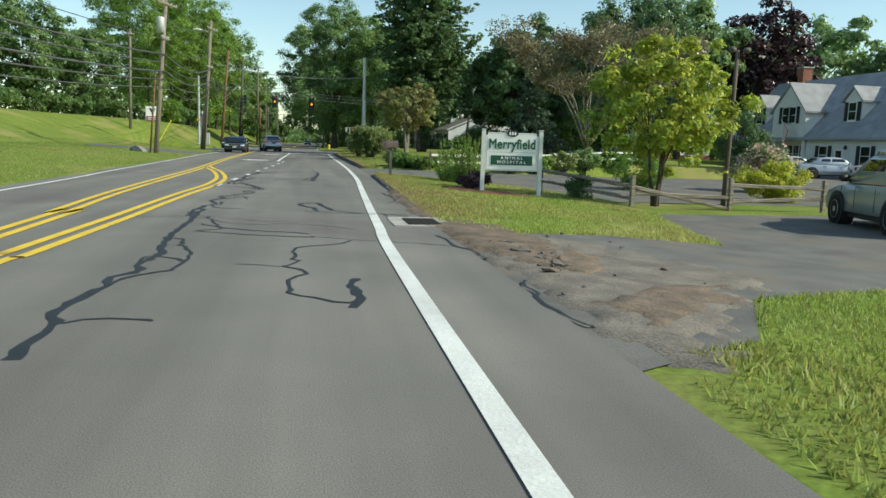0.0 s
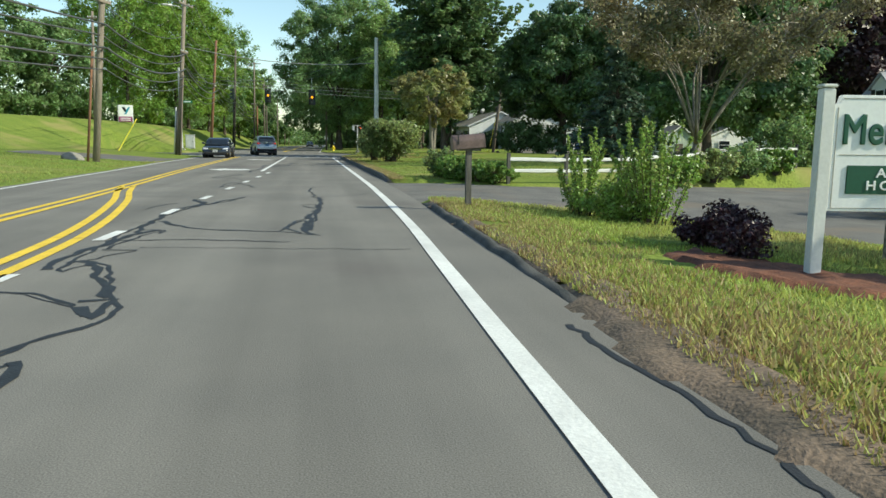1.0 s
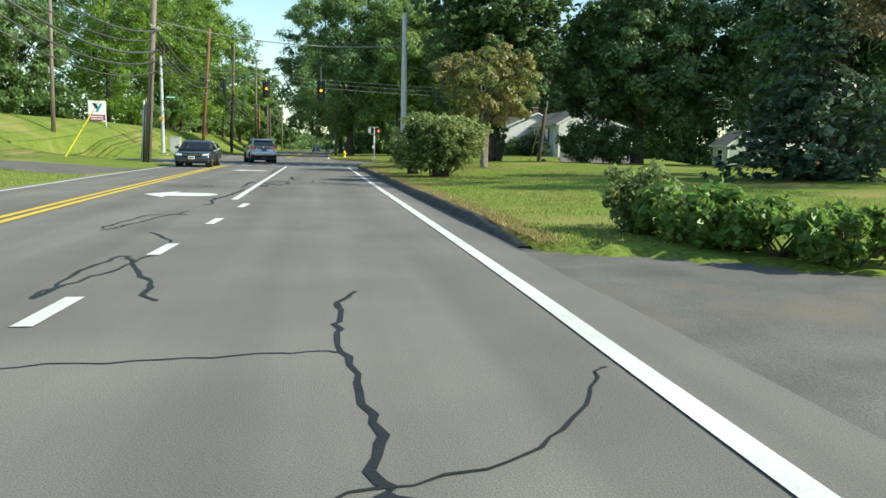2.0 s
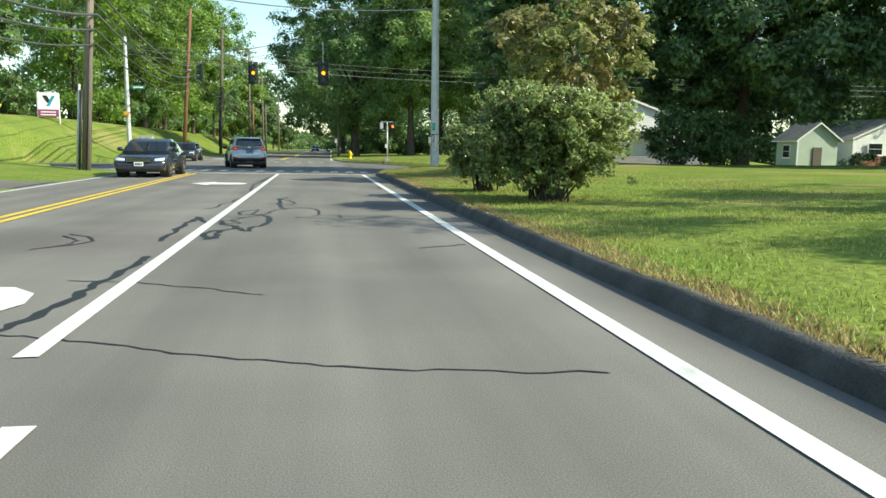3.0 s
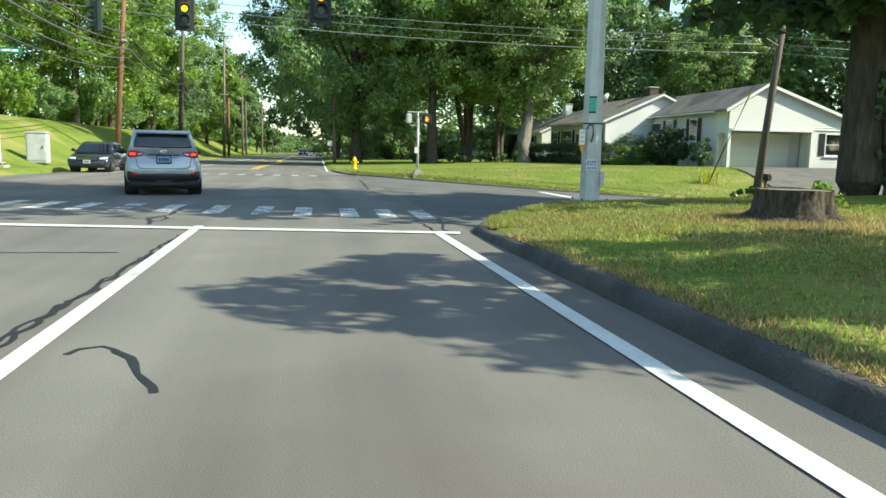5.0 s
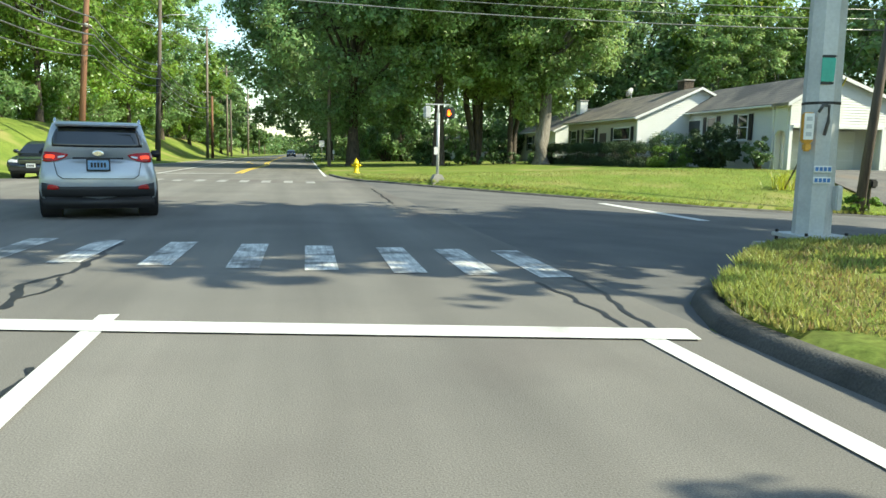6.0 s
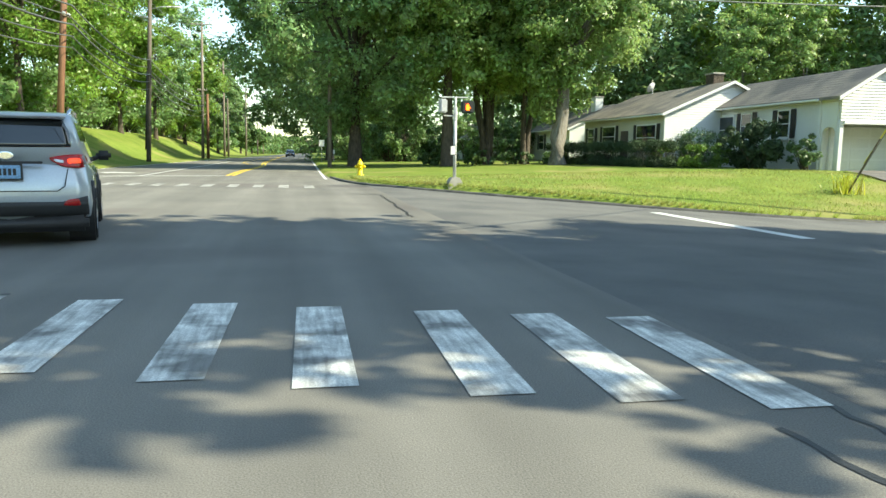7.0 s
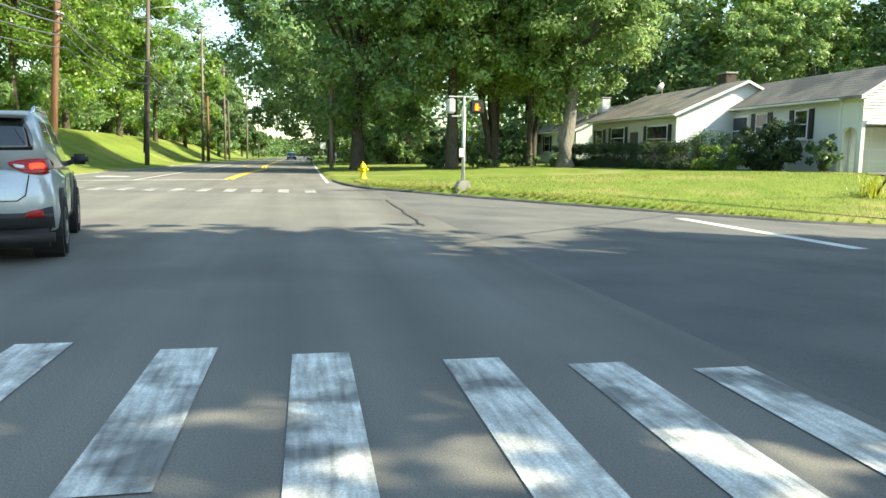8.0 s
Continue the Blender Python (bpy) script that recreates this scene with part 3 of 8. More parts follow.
def kerb(name, pts, label, high=0.13, wide=0.2, zf=None, rough=0.02):
    """A rolled bituminous kerb along the points."""
    bm = bmesh.new()
    rows = []
    vs = [Vector((p[0], p[1], 0)) for p in pts]
    for i, p in enumerate(vs):
        d = (vs[min(i + 1, len(vs) - 1)] - vs[max(i - 1, 0)]).normalized()
        s = Vector((d.y, -d.x, 0))
        z = zf(p.x, p.y) if zf else 0.0
        j = rough * noise.noise((p.x * 1.3, p.y * 1.3, 3))
        fade = min(1.0, 0.1 + i * 0.12, 0.35 + (len(vs) - 1 - i) * 0.2)
        h = ((high(p.x, p.y) if callable(high) else high) + j) * fade
        prof = [(-0.02 + j, -0.03), (0.02 + j, h * 0.6), (0.06 + j, h), (wide - 0.03, h + 0.005), (wide + 0.1, -0.1)]
        rows.append([bm.verts.new(p + s * a + Vector((0, 0, z + b))) for a, b in prof])
    for a, b in zip(rows, rows[1:]):
        for k in range(4):
            bm.faces.new((a[k], a[k + 1], b[k + 1], b[k]))
    bmesh.ops.recalc_face_normals(bm, faces=bm.faces)
    return tagged(part(name, bm, M["kerb"], smooth=True), label, "kerb", kind="structure")


kerb("kerb_verge", fine([(along(KERB_X, y), y) for y in np.arange(6.0, 15.6, 0.4)]), "dark broken asphalt kerb", 0.075, 0.13, rough=0.05)
kerb("kerb_lawn", [(along(KERB_X, y), y) for y in np.arange(23.3, 58.4, 0.4)] + curve([(2.52, 58.7), (2.6, 59.2), (2.9, 59.92), (3.67, 60.85), (4.82, 61.9), (6.0, 62.75), (7.5, 63.2), (12, 63.4), (40, 63.4)], 0.3), "dark asphalt kerb along the lawn", lambda x, y: 0.15 - 0.06 * step(55, 59, y), zf=lambda x, y: street_z(x))
kerb("kerb_corner", curve([(90, 76), (30, 76.0), (15.5, 76.0), (11.5, 77.3), (8.2, 79.4), (5.4, 81.7), (3.6, 83.6), (2.5, 85.2), (1.85, 88.5), (1.6, 92), (1.65, 98), (2.4, 140)], 0.5), "low kerb round the far corner lawn", 0.06, zf=lambda x, y: street_z(x))

# ---------------------------------------------------------------- plants
def leaf_quads(rng, centres, radii, count, size, flat=0.75, up=0.5):
    """Leaves strewn through round clumps: an array (n, 4, 3), each leaf a bent lozenge."""
    n = len(centres)
    pick = rng.integers(0, n, count)
    d = rng.normal(size=(count, 3))
    d /= np.linalg.norm(d, axis=1)[:, None]
    r = rng.random(count) ** 0.45
    c = centres[pick] + d * (radii[pick] * r)[:, None] * np.array([1, 1, flat])
    normal = d * 0.8 + rng.normal(size=(count, 3)) * 0.55 + np.array([0, 0, up])
    normal /= np.linalg.norm(normal, axis=1)[:, None]
    t = np.cross(normal, rng.normal(size=(count, 3)))
    t /= np.linalg.norm(t, axis=1)[:, None] + 1e-9
    b = np.cross(normal, t)
    s = size * (0.6 + 0.8 * rng.random(count))[:, None]
    droop = normal * s * 0.22
    return np.stack([c - t * s * 0.6 - droop, c - b * s * 0.38, c + t * s * 0.6 - droop, c + b * s * 0.38], axis=1)


def three(q):
    """Lozenges made into three-cornered leaves of the same area, for what stays far off."""
    half = (q[:, 1] - q[:, 3]) * 0.5
    return np.stack([q[:, 0], q[:, 2] + half, q[:, 2] - half], axis=1)


def clump_spots(rng, n, rx, rz, z0, lean=(0, 0), hollow=0.35, gaps=0.25, low=0.8):
    """Centres and radii of leaf clumps that fill an uneven crown."""
    out = []
    while len(out) < n:
        p = rng.normal(size=3)
        p /= np.linalg.norm(p)
        r = hollow + (1 - hollow) * rng.random() ** 0.6
        wob = 1 + 0.28 * noise.noise((p[0] * 2.1 + n, p[1] * 2.1, p[2] * 2.1))
        if noise.noise((p[0] * 3 + 7, p[1] * 3, p[2] * 3 + n)) < gaps - 0.75:
            continue
        k = 1.0 if p[2] > 0 else 1.0 + (low - 1.0) * min(1.0, -1.6 * p[2])
        out.append((p[0] * rx * r * wob * k + lean[0] * (p[2] + 1), p[1] * rx * r * wob * k + lean[1] * (p[2] + 1), z0 + p[2] * rz * r * wob))
    return np.array(out)


def crown_quads(rng, centres, radii, middle, count, size):
    """Leaves on the upper and outer skin of each clump, with a looser filling of larger ones behind."""
    fill = count // 4
    pick = rng.integers(0, len(centres), count)
    out = centres[pick] - np.array(middle)
    out /= np.linalg.norm(out, axis=1)[:, None] + 1e-6
    d = rng.normal(size=(count, 3)) + out * 0.7 + np.array([0, 0, 0.55])
    d /= np.linalg.norm(d, axis=1)[:, None]
    r = 0.62 + 0.4 * rng.random(count)
    r[:fill] = 0.75 * rng.random(fill)
    c = centres[pick] + d * (radii[pick] * r)[:, None] * np.array([1.08, 1.08, 0.78])
    normal = d + rng.normal(size=(count, 3)) * 0.42 + np.array([0, 0, 0.3])
    normal /= np.linalg.norm(normal, axis=1)[:, None]
    t = np.cross(normal, rng.normal(size=(count, 3)))
    t /= np.linalg.norm(t, axis=1)[:, None] + 1e-9
    b = np.cross(normal, t)
    s = size * (0.6 + 0.8 * rng.random(count))
    s[:fill] *= 1.5
    s = s[:, None]
    return np.stack([c - t * s * 0.62 - normal * s * 0.15, c + t * s * 0.5 - b * s * 0.4, c + t * s * 0.5 + b * s * 0.4], axis=1)


def limb(bm, a, b, r0, r1, rng, sag=0.12, n=6, sides=6):
    a, b = Vector(a), Vector(b)
    span = (b - a).length
    off = Vector(rng.normal(size=3)) * span * sag * 0.5
    pts, rad = [], []
    for k in range(n):
        t = k / (n - 1)
        pts.append(a.lerp(b, t) + off * math.sin(t * math.pi) + Vector((0, 0, 1)) * span * sag * math.sin(t * math.pi))
        rad.append(r0 + (r1 - r0) * t ** 0.8)
    pipe(bm, pts, rad, sides)
    return pts


def broadleaf(label, at, height, spread, base, trunk, leaf, leaves=9000, clumps=90, size=0.3, seed=1, bark="bark",
              stems=1, lean=(0, 0), category="tree", name="tree", group="", gaps=0.25, clump=0.2, low=0.8):
    """A tree with a tapered trunk, limbs and a crown of leaf clumps."""
    rng = np.random.default_rng(seed)
    root = thing(name, label, category, at, 0, group)
    zc, rz = (height + base) / 2, (height - base) / 2
    spots = clump_spots(rng, int(clumps * 1.3), spread * 0.94, rz * 0.94, zc, lean, 0.42, gaps, low)
    radii = clump * (0.6 + 0.8 * rng.random(len(spots))) * min(spread, rz)
    bm = bmesh.new()
    for s in range(stems):
        a = 2 * math.pi * s / max(stems, 1) + seed
        off = Vector((math.cos(a), math.sin(a), 0)) * (trunk * 1.4 if stems > 1 else 0)
        top = Vector((lean[0] + off.x * 5, lean[1] + off.y * 5, base + (height - base) * 0.62))
        line = [off * 0.6 + Vector((0, 0, -0.3)), off * 0.8 + Vector((0, 0, 0.15)), off * 1.2 + Vector((0, 0, base * 0.5)), off * 2.2 + Vector((lean[0] * 0.4, lean[1] * 0.4, base)), top]
        pipe(bm, line, [trunk * 1.6, trunk * 1.15, trunk, trunk * 0.8, trunk * 0.12], 9)
        idx = rng.permutation(len(spots))[:max(6, 22 // stems)]
        for i in idx:
            t = 0.15 + 0.7 * rng.random()
            start = line[3].lerp(top, t)
            limb(bm, start, spots[i], trunk * 0.42 * (1 - t * 0.6), trunk * 0.05, rng, 0.1)
    part("trunk", bm, M[bark], root, smooth=True)
    q = crown_quads(rng, spots, radii, (lean[0], lean[1], zc - rz * 0.3), leaves, size * (1.3 if height > 10 else 1.1))
    tagged(mesh_part("crown", quads_mesh("crown", q), M[leaf], root), kind="stuff")
    return root


def conifer(label, at, height, spread, base, trunk, leaf, seed=1, whorls=16, per=7, tufts=26, size=0.5, droop=0.12, name="conifer", group="", shape=1.0, clump=0.9, skirt=1.0):
    """A conifer with whorls of boughs that carry flat fans of needles."""
    rng = np.random.default_rng(seed)
    root = thing(name, label, "tree", at, 0, group)
    bm = bmesh.new()
    pipe(bm, [(0, 0, -0.3), (0, 0, 0.3), (0.05, 0, height * 0.5), (0, 0, height)], [trunk * 1.5, trunk * 1.1, trunk * 0.7, 0.03], 9)
    boughs = bmesh.new()
    cards = []
    for w in range(whorls):
        f = w / (whorls - 1)
        z = base + (height - base) * f
        reach = spread * (1 - f) ** shape * (0.75 + 0.4 * rng.random()) + 0.35
        reach *= min(1.0, skirt + 1.1 * f)
        for k in range(per):
            a = 2 * math.pi * (k + rng.random() * 0.7) / per
            long = reach * (0.6 + 0.5 * rng.random())
            tip = Vector((math.cos(a) * long, math.sin(a) * long, z - droop * long + rng.normal() * 0.2))
            limb(boughs, (0, 0, z), tip, trunk * 0.22 * (1 - f * 0.7), 0.015, rng, 0.06, 4, 4)
            for j in range(max(3, int(tufts * long / spread))):
                t = 0.25 + 0.8 * rng.random()
                c = np.array([tip.x * t, tip.y * t, z + (tip.z - z) * t]) + rng.normal(size=3) * np.array([0.16, 0.16, 0.1]) * max(long, 1) * 0.7
                cards.append(c)
    part("trunk", bm, M["bark"], root, smooth=True)
    tagged(part("branchwork", boughs, M["bark"], root, smooth=True), kind="stuff")
    c = np.array(cards)
    q = leaf_quads(rng, c, np.full(len(c), size * clump), len(c) * 6, size, 0.4, 0.9)
    tagged(mesh_part("crown", quads_mesh("crown", q), M[leaf], root), kind="stuff")
    return root


def spreading_tree(label, at, spread, height, seed):
    """A low tree whose crooked limbs fan out from a short bole, with sparse leaves."""
    rng = np.random.default_rng(seed)
    root = thing("bare_tree", label, "tree", at)
    bm = bmesh.new()
    pipe(bm, [(0, 0, -0.3), (0, 0, 0.2), (0.05, 0, 0.9)], [0.3, 0.22, 0.2], 9)
    tips = []
    for k in range(9):
        a = 2 * math.pi * (k + 0.6 * rng.random()) / 9
        out = spread * (0.55 + 0.4 * rng.random())
        top = height * (0.55 + 0.4 * rng.random())
        main = limb(bm, (0, 0, 0.7), (math.cos(a) * out, math.sin(a) * out, top), 0.07, 0.018, rng, 0.2, 8)
        for j in range(7):
            start = main[2 + int(rng.integers(0, 5))]
            b = a + rng.normal() * 0.8
            reach = spread * (0.2 + 0.25 * rng.random())
            end = start + Vector((math.cos(b) * reach, math.sin(b) * reach, reach * (0.2 + 0.6 * rng.random())))
            twig = limb(bm, start, end, 0.035, 0.012, rng, 0.2, 5, 5)
            for i in range(6):
                c = b + rng.normal() * 1.0
                e = twig[2 + i % 3] + Vector((math.cos(c), math.sin(c), 0.2 + rng.random())) * reach * 0.4
                limb(bm, twig[2 + i % 3], e, 0.014, 0.005, rng, 0.2, 4, 4)
                tips.append(tuple(e))
    part("trunk", bm, M["bark_pale"], root, smooth=True)
    c = np.array(tips)
    q = leaf_quads(rng, c, np.full(len(c), 0.65), 21000, 0.14)
    tagged(mesh_part("crown", quads_mesh("crown", q), M["leaf_smoke"], root), kind="stuff")
    return root


def shrub(label, at, size3, leaf, leaves=5000, size=0.07, seed=1, name="shrub", clumps=60, group="", stems=9, bark="bark", box_like=0.0, flowers=None, category="shrub", loose=0.0, tuft=1.0):
    """A bush of many stems under a crust of leaves."""
    rng = np.random.default_rng(seed)
    root = thing(name, label, category, at, 0, group)
    sx, sy, sz = size3
    spots = clump_spots(rng, clumps, 1.0, 1.0, 0.0, hollow=0.55)
    if box_like:
        soft = np.abs(spots) ** (1 - box_like) * np.sign(spots)
        spots = soft
    spots = spots * np.array([sx / 2, sy / 2, sz * 0.46]) + np.array([0, 0, sz * 0.5])
    if loose:
        spots = spots * (1 + loose * np.array([noise.noise((a * 1.1 + seed, b * 1.1, c * 1.1)) for a, b, c in spots]))[:, None]
        spots = spots + rng.normal(size=spots.shape) * 0.05 * loose * np.array([sx, sy, sz])
        over = np.linalg.norm((spots - np.array([0, 0, sz * 0.5])) / np.array([sx / 2, sy / 2, sz * 0.5]), axis=1)[:, None]
        spots = np.where(over > 1, (spots - np.array([0, 0, sz * 0.5])) / over + np.array([0, 0, sz * 0.5]), spots)
    spots[:, 2] = np.maximum(spots[:, 2], 0.06)
    radii = np.full(len(spots), (0.17 - 0.05 * loose) * min(sx, sy, sz) * tuft + 0.04) * (0.7 + 0.6 * rng.random(len(spots)))
    bm = bmesh.new()
    for i in rng.permutation(len(spots))[:stems * 2]:
        limb(bm, (rng.normal() * sx * 0.06, rng.normal() * sy * 0.06, -0.1), spots[i], 0.012 + 0.012 * sz, 0.004, rng, 0.1, 5, 5)
    part("branchwork", bm, M[bark], root)
    q = leaf_quads(rng, spots, radii, leaves, size, 0.9, 0.35)
    tagged(mesh_part("foliage", quads_mesh("foliage", three(q) if size > 0.2 else q), M[leaf], root), kind="stuff")
    if flowers:
        q = leaf_quads(rng, spots[spots[:, 2] > sz * 0.35], radii[spots[:, 2] > sz * 0.35] * 1.12, flowers, size * 1.2, 0.9, 0.2)
        tagged(mesh_part("blossom", quads_mesh("blossom", q), M["flower"], root, "cream and pink flower heads"), kind="stuff")
    return root


def lilac(label, at, size3, seed, stems=52, leaves=40000):
    """An old loose bush: arching stems from one foot, side twigs and drooping leafy tips with gaps between them."""
    rng = np.random.default_rng(seed)
    root = thing("lilac_bush", label, "shrub", at)
    sx, sy, sz = size3
    bm = bmesh.new()
    spots = []
    for k in range(stems):
        a = 2 * math.pi * (k * 0.618 + 0.12 * rng.random())
        r = (0.25 + 0.75 * ((k + 0.5) / stems)) ** 0.7
        lobe = 1 + 0.26 * noise.noise((math.cos(a) * 1.9 + seed, math.sin(a) * 1.9, r * 2))
        tip = Vector((math.cos(a) * sx / 2 * r * lobe, math.sin(a) * sy / 2 * r * lobe, sz * (1.0 - 0.3 * r ** 2.6) * (0.78 + 0.24 * lobe * rng.random() ** 0.4)))
        foot = Vector((rng.normal() * 0.13, rng.normal() * 0.2, -0.08))
        main = limb(bm, foot, tip, 0.024, 0.006, rng, 0.13, 8, 5)
        for j in range(13):
            t = 2 + j * 5 / 12.0
            i = min(6, int(t))
            start = main[i].lerp(main[i + 1], t - i)
            b = a + rng.normal() * 1.1
            reach = 0.28 + 0.32 * rng.random()
            end = start + Vector((math.cos(b), math.sin(b), rng.normal() * 0.35 + 0.15 - 0.5 * r * r)) * reach
            end.z = max(end.z, 0.22)
            twig = limb(bm, start, end, 0.008, 0.003, rng, 0.1, 4, 4)
            for q in twig[1:]:
                spots.append((q.x, q.y, q.z, 0.075 + 0.07 * rng.random()))
        if r > 0.72:
            for j in range(9):
                drop = main[-1] + Vector((math.cos(a) * 0.02 * j, math.sin(a) * 0.02 * j, -0.15 * j * (0.6 + 0.6 * rng.random()))) + Vector(rng.normal(size=3)) * 0.09
                if drop.z > 0.4:
                    spots.append((drop.x, drop.y, drop.z, 0.1 + 0.05 * rng.random()))
    tagged(part("branchwork", bm, M["bark"], root, smooth=True), kind="stuff")
    c = np.array(spots)
    q = leaf_quads(rng, c[:, :3], c[:, 3], leaves, 0.07, 0.9, 0.3)
    tagged(mesh_part("foliage", quads_mesh("foliage", q), M["leaf_bush"], root), kind="stuff")
    return root


def blade_clump(label, at, wide, tall, leaf, seed, count=70):
    """A tuft of long strap leaves that rise from one foot and arch over."""
    rng = np.random.default_rng(seed)
    root = thing("day_lily", label, "plant", at)
    verts, faces = [], []
    for k in range(count):
        a, out = 2 * math.pi * rng.random(), wide / 2 * (0.35 + 0.65 * rng.random())
        h = tall * (0.65 + 0.4 * rng.random()) * (1.15 - 0.5 * out / wide)
        side = Vector((-math.sin(a), math.cos(a), 0)) * 0.016
        foot = Vector((rng.normal() * 0.12 * wide, rng.normal() * 0.12 * wide, -0.02))
        base = len(verts)
        for i in range(5):
            t = i / 4
            c = foot + Vector((math.cos(a) * out * t ** 1.3, math.sin(a) * out * t ** 1.3, h * (1 - (1.5 * t - 0.95) ** 2 / 0.9025)))
            verts += [c - side * (1.15 - t), c + side * (1.15 - t)]
        faces += [(base + 2 * i, base + 2 * i + 1, base + 2 * i + 3, base + 2 * i + 2) for i in range(4)]
    tagged(mesh_part("foliage", raw_mesh("foliage", verts, faces), M[leaf], root), kind="stuff")
    return root


def spire_shrub(label, at, wide, tall, leaf, seed, stems=34):
    """A shrub of upright wands, each clothed in small leaves from foot to tip."""
    rng = np.random.default_rng(seed)
    root = thing("shrub", label, "shrub", at)
    bm = bmesh.new()
    spots = []
    for k in range(stems):
        a, r = 2 * math.pi * rng.random(), wide * 0.5 * rng.random() ** 0.6
        foot = Vector((math.cos(a) * r * 0.35, math.sin(a) * r * 0.35, -0.05))
        h = tall * (1 - 0.45 * r / wide - 0.4 * rng.random())
        tip = Vector((math.cos(a) * r, math.sin(a) * r, h))
        pts = limb(bm, foot, tip, 0.012, 0.003, rng, 0.06, 6, 4)
        for j in range(24):
            t = 0.12 + 0.88 * j / 23
            i = min(4, int(t * 5))
            c = pts[i].lerp(pts[i + 1], t * 5 - i)
            spots.append((c.x, c.y, c.z, 0.1 * (1.15 - t)))
    part("branchwork", bm, M["bark"], root)
    c = np.array(spots)
    q = leaf_quads(rng, c[:, :3], c[:, 3] + 0.02, len(c) * 7, 0.045, 1.0, 0.6)
    tagged(mesh_part("foliage", quads_mesh("foliage", q), M[leaf], root), kind="stuff")
    return root


def on(x, y, sink=0.0):
    return (x, y, land(x, y) - sink)


# corner group of tall broadleaf trees past the junction
broadleaf("tall spreading broadleaf tree with dark green crown over the road", on(4.3, 111), 24, 8.2, 2.2, 0.5, "leaf_oak", 88000, 290, 0.172, 3, clump=0.16, low=1.3)
# leaf_sunlit paints the sunlit look of these crowns into the leaf colour
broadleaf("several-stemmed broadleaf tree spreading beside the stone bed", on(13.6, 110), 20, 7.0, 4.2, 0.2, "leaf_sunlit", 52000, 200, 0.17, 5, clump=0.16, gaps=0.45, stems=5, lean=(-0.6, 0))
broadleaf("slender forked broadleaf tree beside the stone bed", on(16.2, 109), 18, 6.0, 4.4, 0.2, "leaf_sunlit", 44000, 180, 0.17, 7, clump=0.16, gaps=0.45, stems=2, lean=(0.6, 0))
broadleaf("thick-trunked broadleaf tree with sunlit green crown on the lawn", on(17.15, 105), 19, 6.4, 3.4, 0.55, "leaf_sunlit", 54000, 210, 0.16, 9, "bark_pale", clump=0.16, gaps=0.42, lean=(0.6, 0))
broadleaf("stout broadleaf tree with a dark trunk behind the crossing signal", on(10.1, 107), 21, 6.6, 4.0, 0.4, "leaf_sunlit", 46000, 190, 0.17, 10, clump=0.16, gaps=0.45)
broadleaf("tall broadleaf tree in the row along the far verge", on(4.4, 147), 19, 8.2, 1.8, 0.5, "leaf_oak", 40000, 220, 0.23, 11, clump=0.16, low=1.3)
broadleaf("tall broadleaf tree in the row along the far verge", on(8.6, 170), 22, 9.5, 1.6, 0.5, "leaf_far", 18000, 150, 0.36, 13, low=1.3)
broadleaf("tall broadleaf tree far along the road", on(13, 200), 22, 10, 1.5, 0.5, "leaf_far", 12000, 100, 0.50, 15)
broadleaf("tall broadleaf tree behind the corner group", on(24, 134), 23, 9, 3, 0.5, "leaf_oak", 13500, 112, 0.38, 17)
for i, (x, y, h, s) in enumerate([(34, 126, 19, 7.5), (42, 118, 20, 7.5), (50, 110, 20, 8), (58, 104, 21, 8), (66, 96, 21, 8), (52, 140, 21, 9), (75, 112, 21, 9)]):
    broadleaf("tall tree in the wood behind the white houses", on(x, y), h, s, 1.5, 0.4, ("leaf_oak", "leaf_bright", "leaf_far")[i % 3], 16000, 110, 0.28, 30 + i, group="wood behind the houses")
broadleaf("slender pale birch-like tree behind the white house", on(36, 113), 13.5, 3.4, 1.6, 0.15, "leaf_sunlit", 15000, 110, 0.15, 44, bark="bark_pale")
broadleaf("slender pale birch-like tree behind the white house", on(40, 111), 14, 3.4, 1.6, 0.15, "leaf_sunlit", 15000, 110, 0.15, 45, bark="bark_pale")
# pine and dogwood at the near corner
conifer("tall dark pine with a bare lower trunk at the corner", on(11.3, 61.5), 23, 5.2, 3.9, 0.42, "needle", 21, 22, 9, 66, 0.3, 0.02, shape=0.42, clump=0.95, skirt=0.66)
broadleaf("small dogwood tree with bronze-green late summer leaves", on(8.6, 51.8), 6.3, 2.65, 2.0, 0.13, "leaf_dogwood", 13000, 120, 0.14, 23, "bark_pale", 2, name="dogwood_tree", gaps=0.55, clump=0.17, low=1.25)
# dark maples behind the lawn
broadleaf("large dark green maple beside the side street", on(21.4, 61.8), 14.0, 5.3, 1.6, 0.42, "leaf_dark", 62000, 230, 0.17, 25, clump=0.17, low=1.25)
broadleaf("large dark green maple behind the lawn", on(31.5, 56.0), 16.0, 6.8, 1.7, 0.42, "leaf_dark", 44000, 200, 0.2, 26, clump=0.17, low=1.25)
broadleaf("large dark green maple behind the lawn", on(38.5, 60), 17, 6.0, 1.3, 0.45, "leaf_oak", 18000, 125, 0.31, 27)
broadleaf("large green tree behind the car park", on(66, 43), 19, 8, 2, 0.45, "leaf_oak", 15000, 112, 0.32, 28)
broadleaf("broad copper beech with dark purple leaves behind the clinic", on(47.5, 60), 17, 5.6, 1.8, 0.5, "leaf_maple", 20000, 130, 0.26, 29)
broadleaf("tall green tree behind the clinic", on(66, 56), 16, 7, 2, 0.45, "leaf_far", 12000, 100, 0.36, 50)
broadleaf("tall green tree behind the clinic", on(78, 60), 15, 7, 2, 0.45, "leaf_oak", 10500, 100, 0.38, 51)
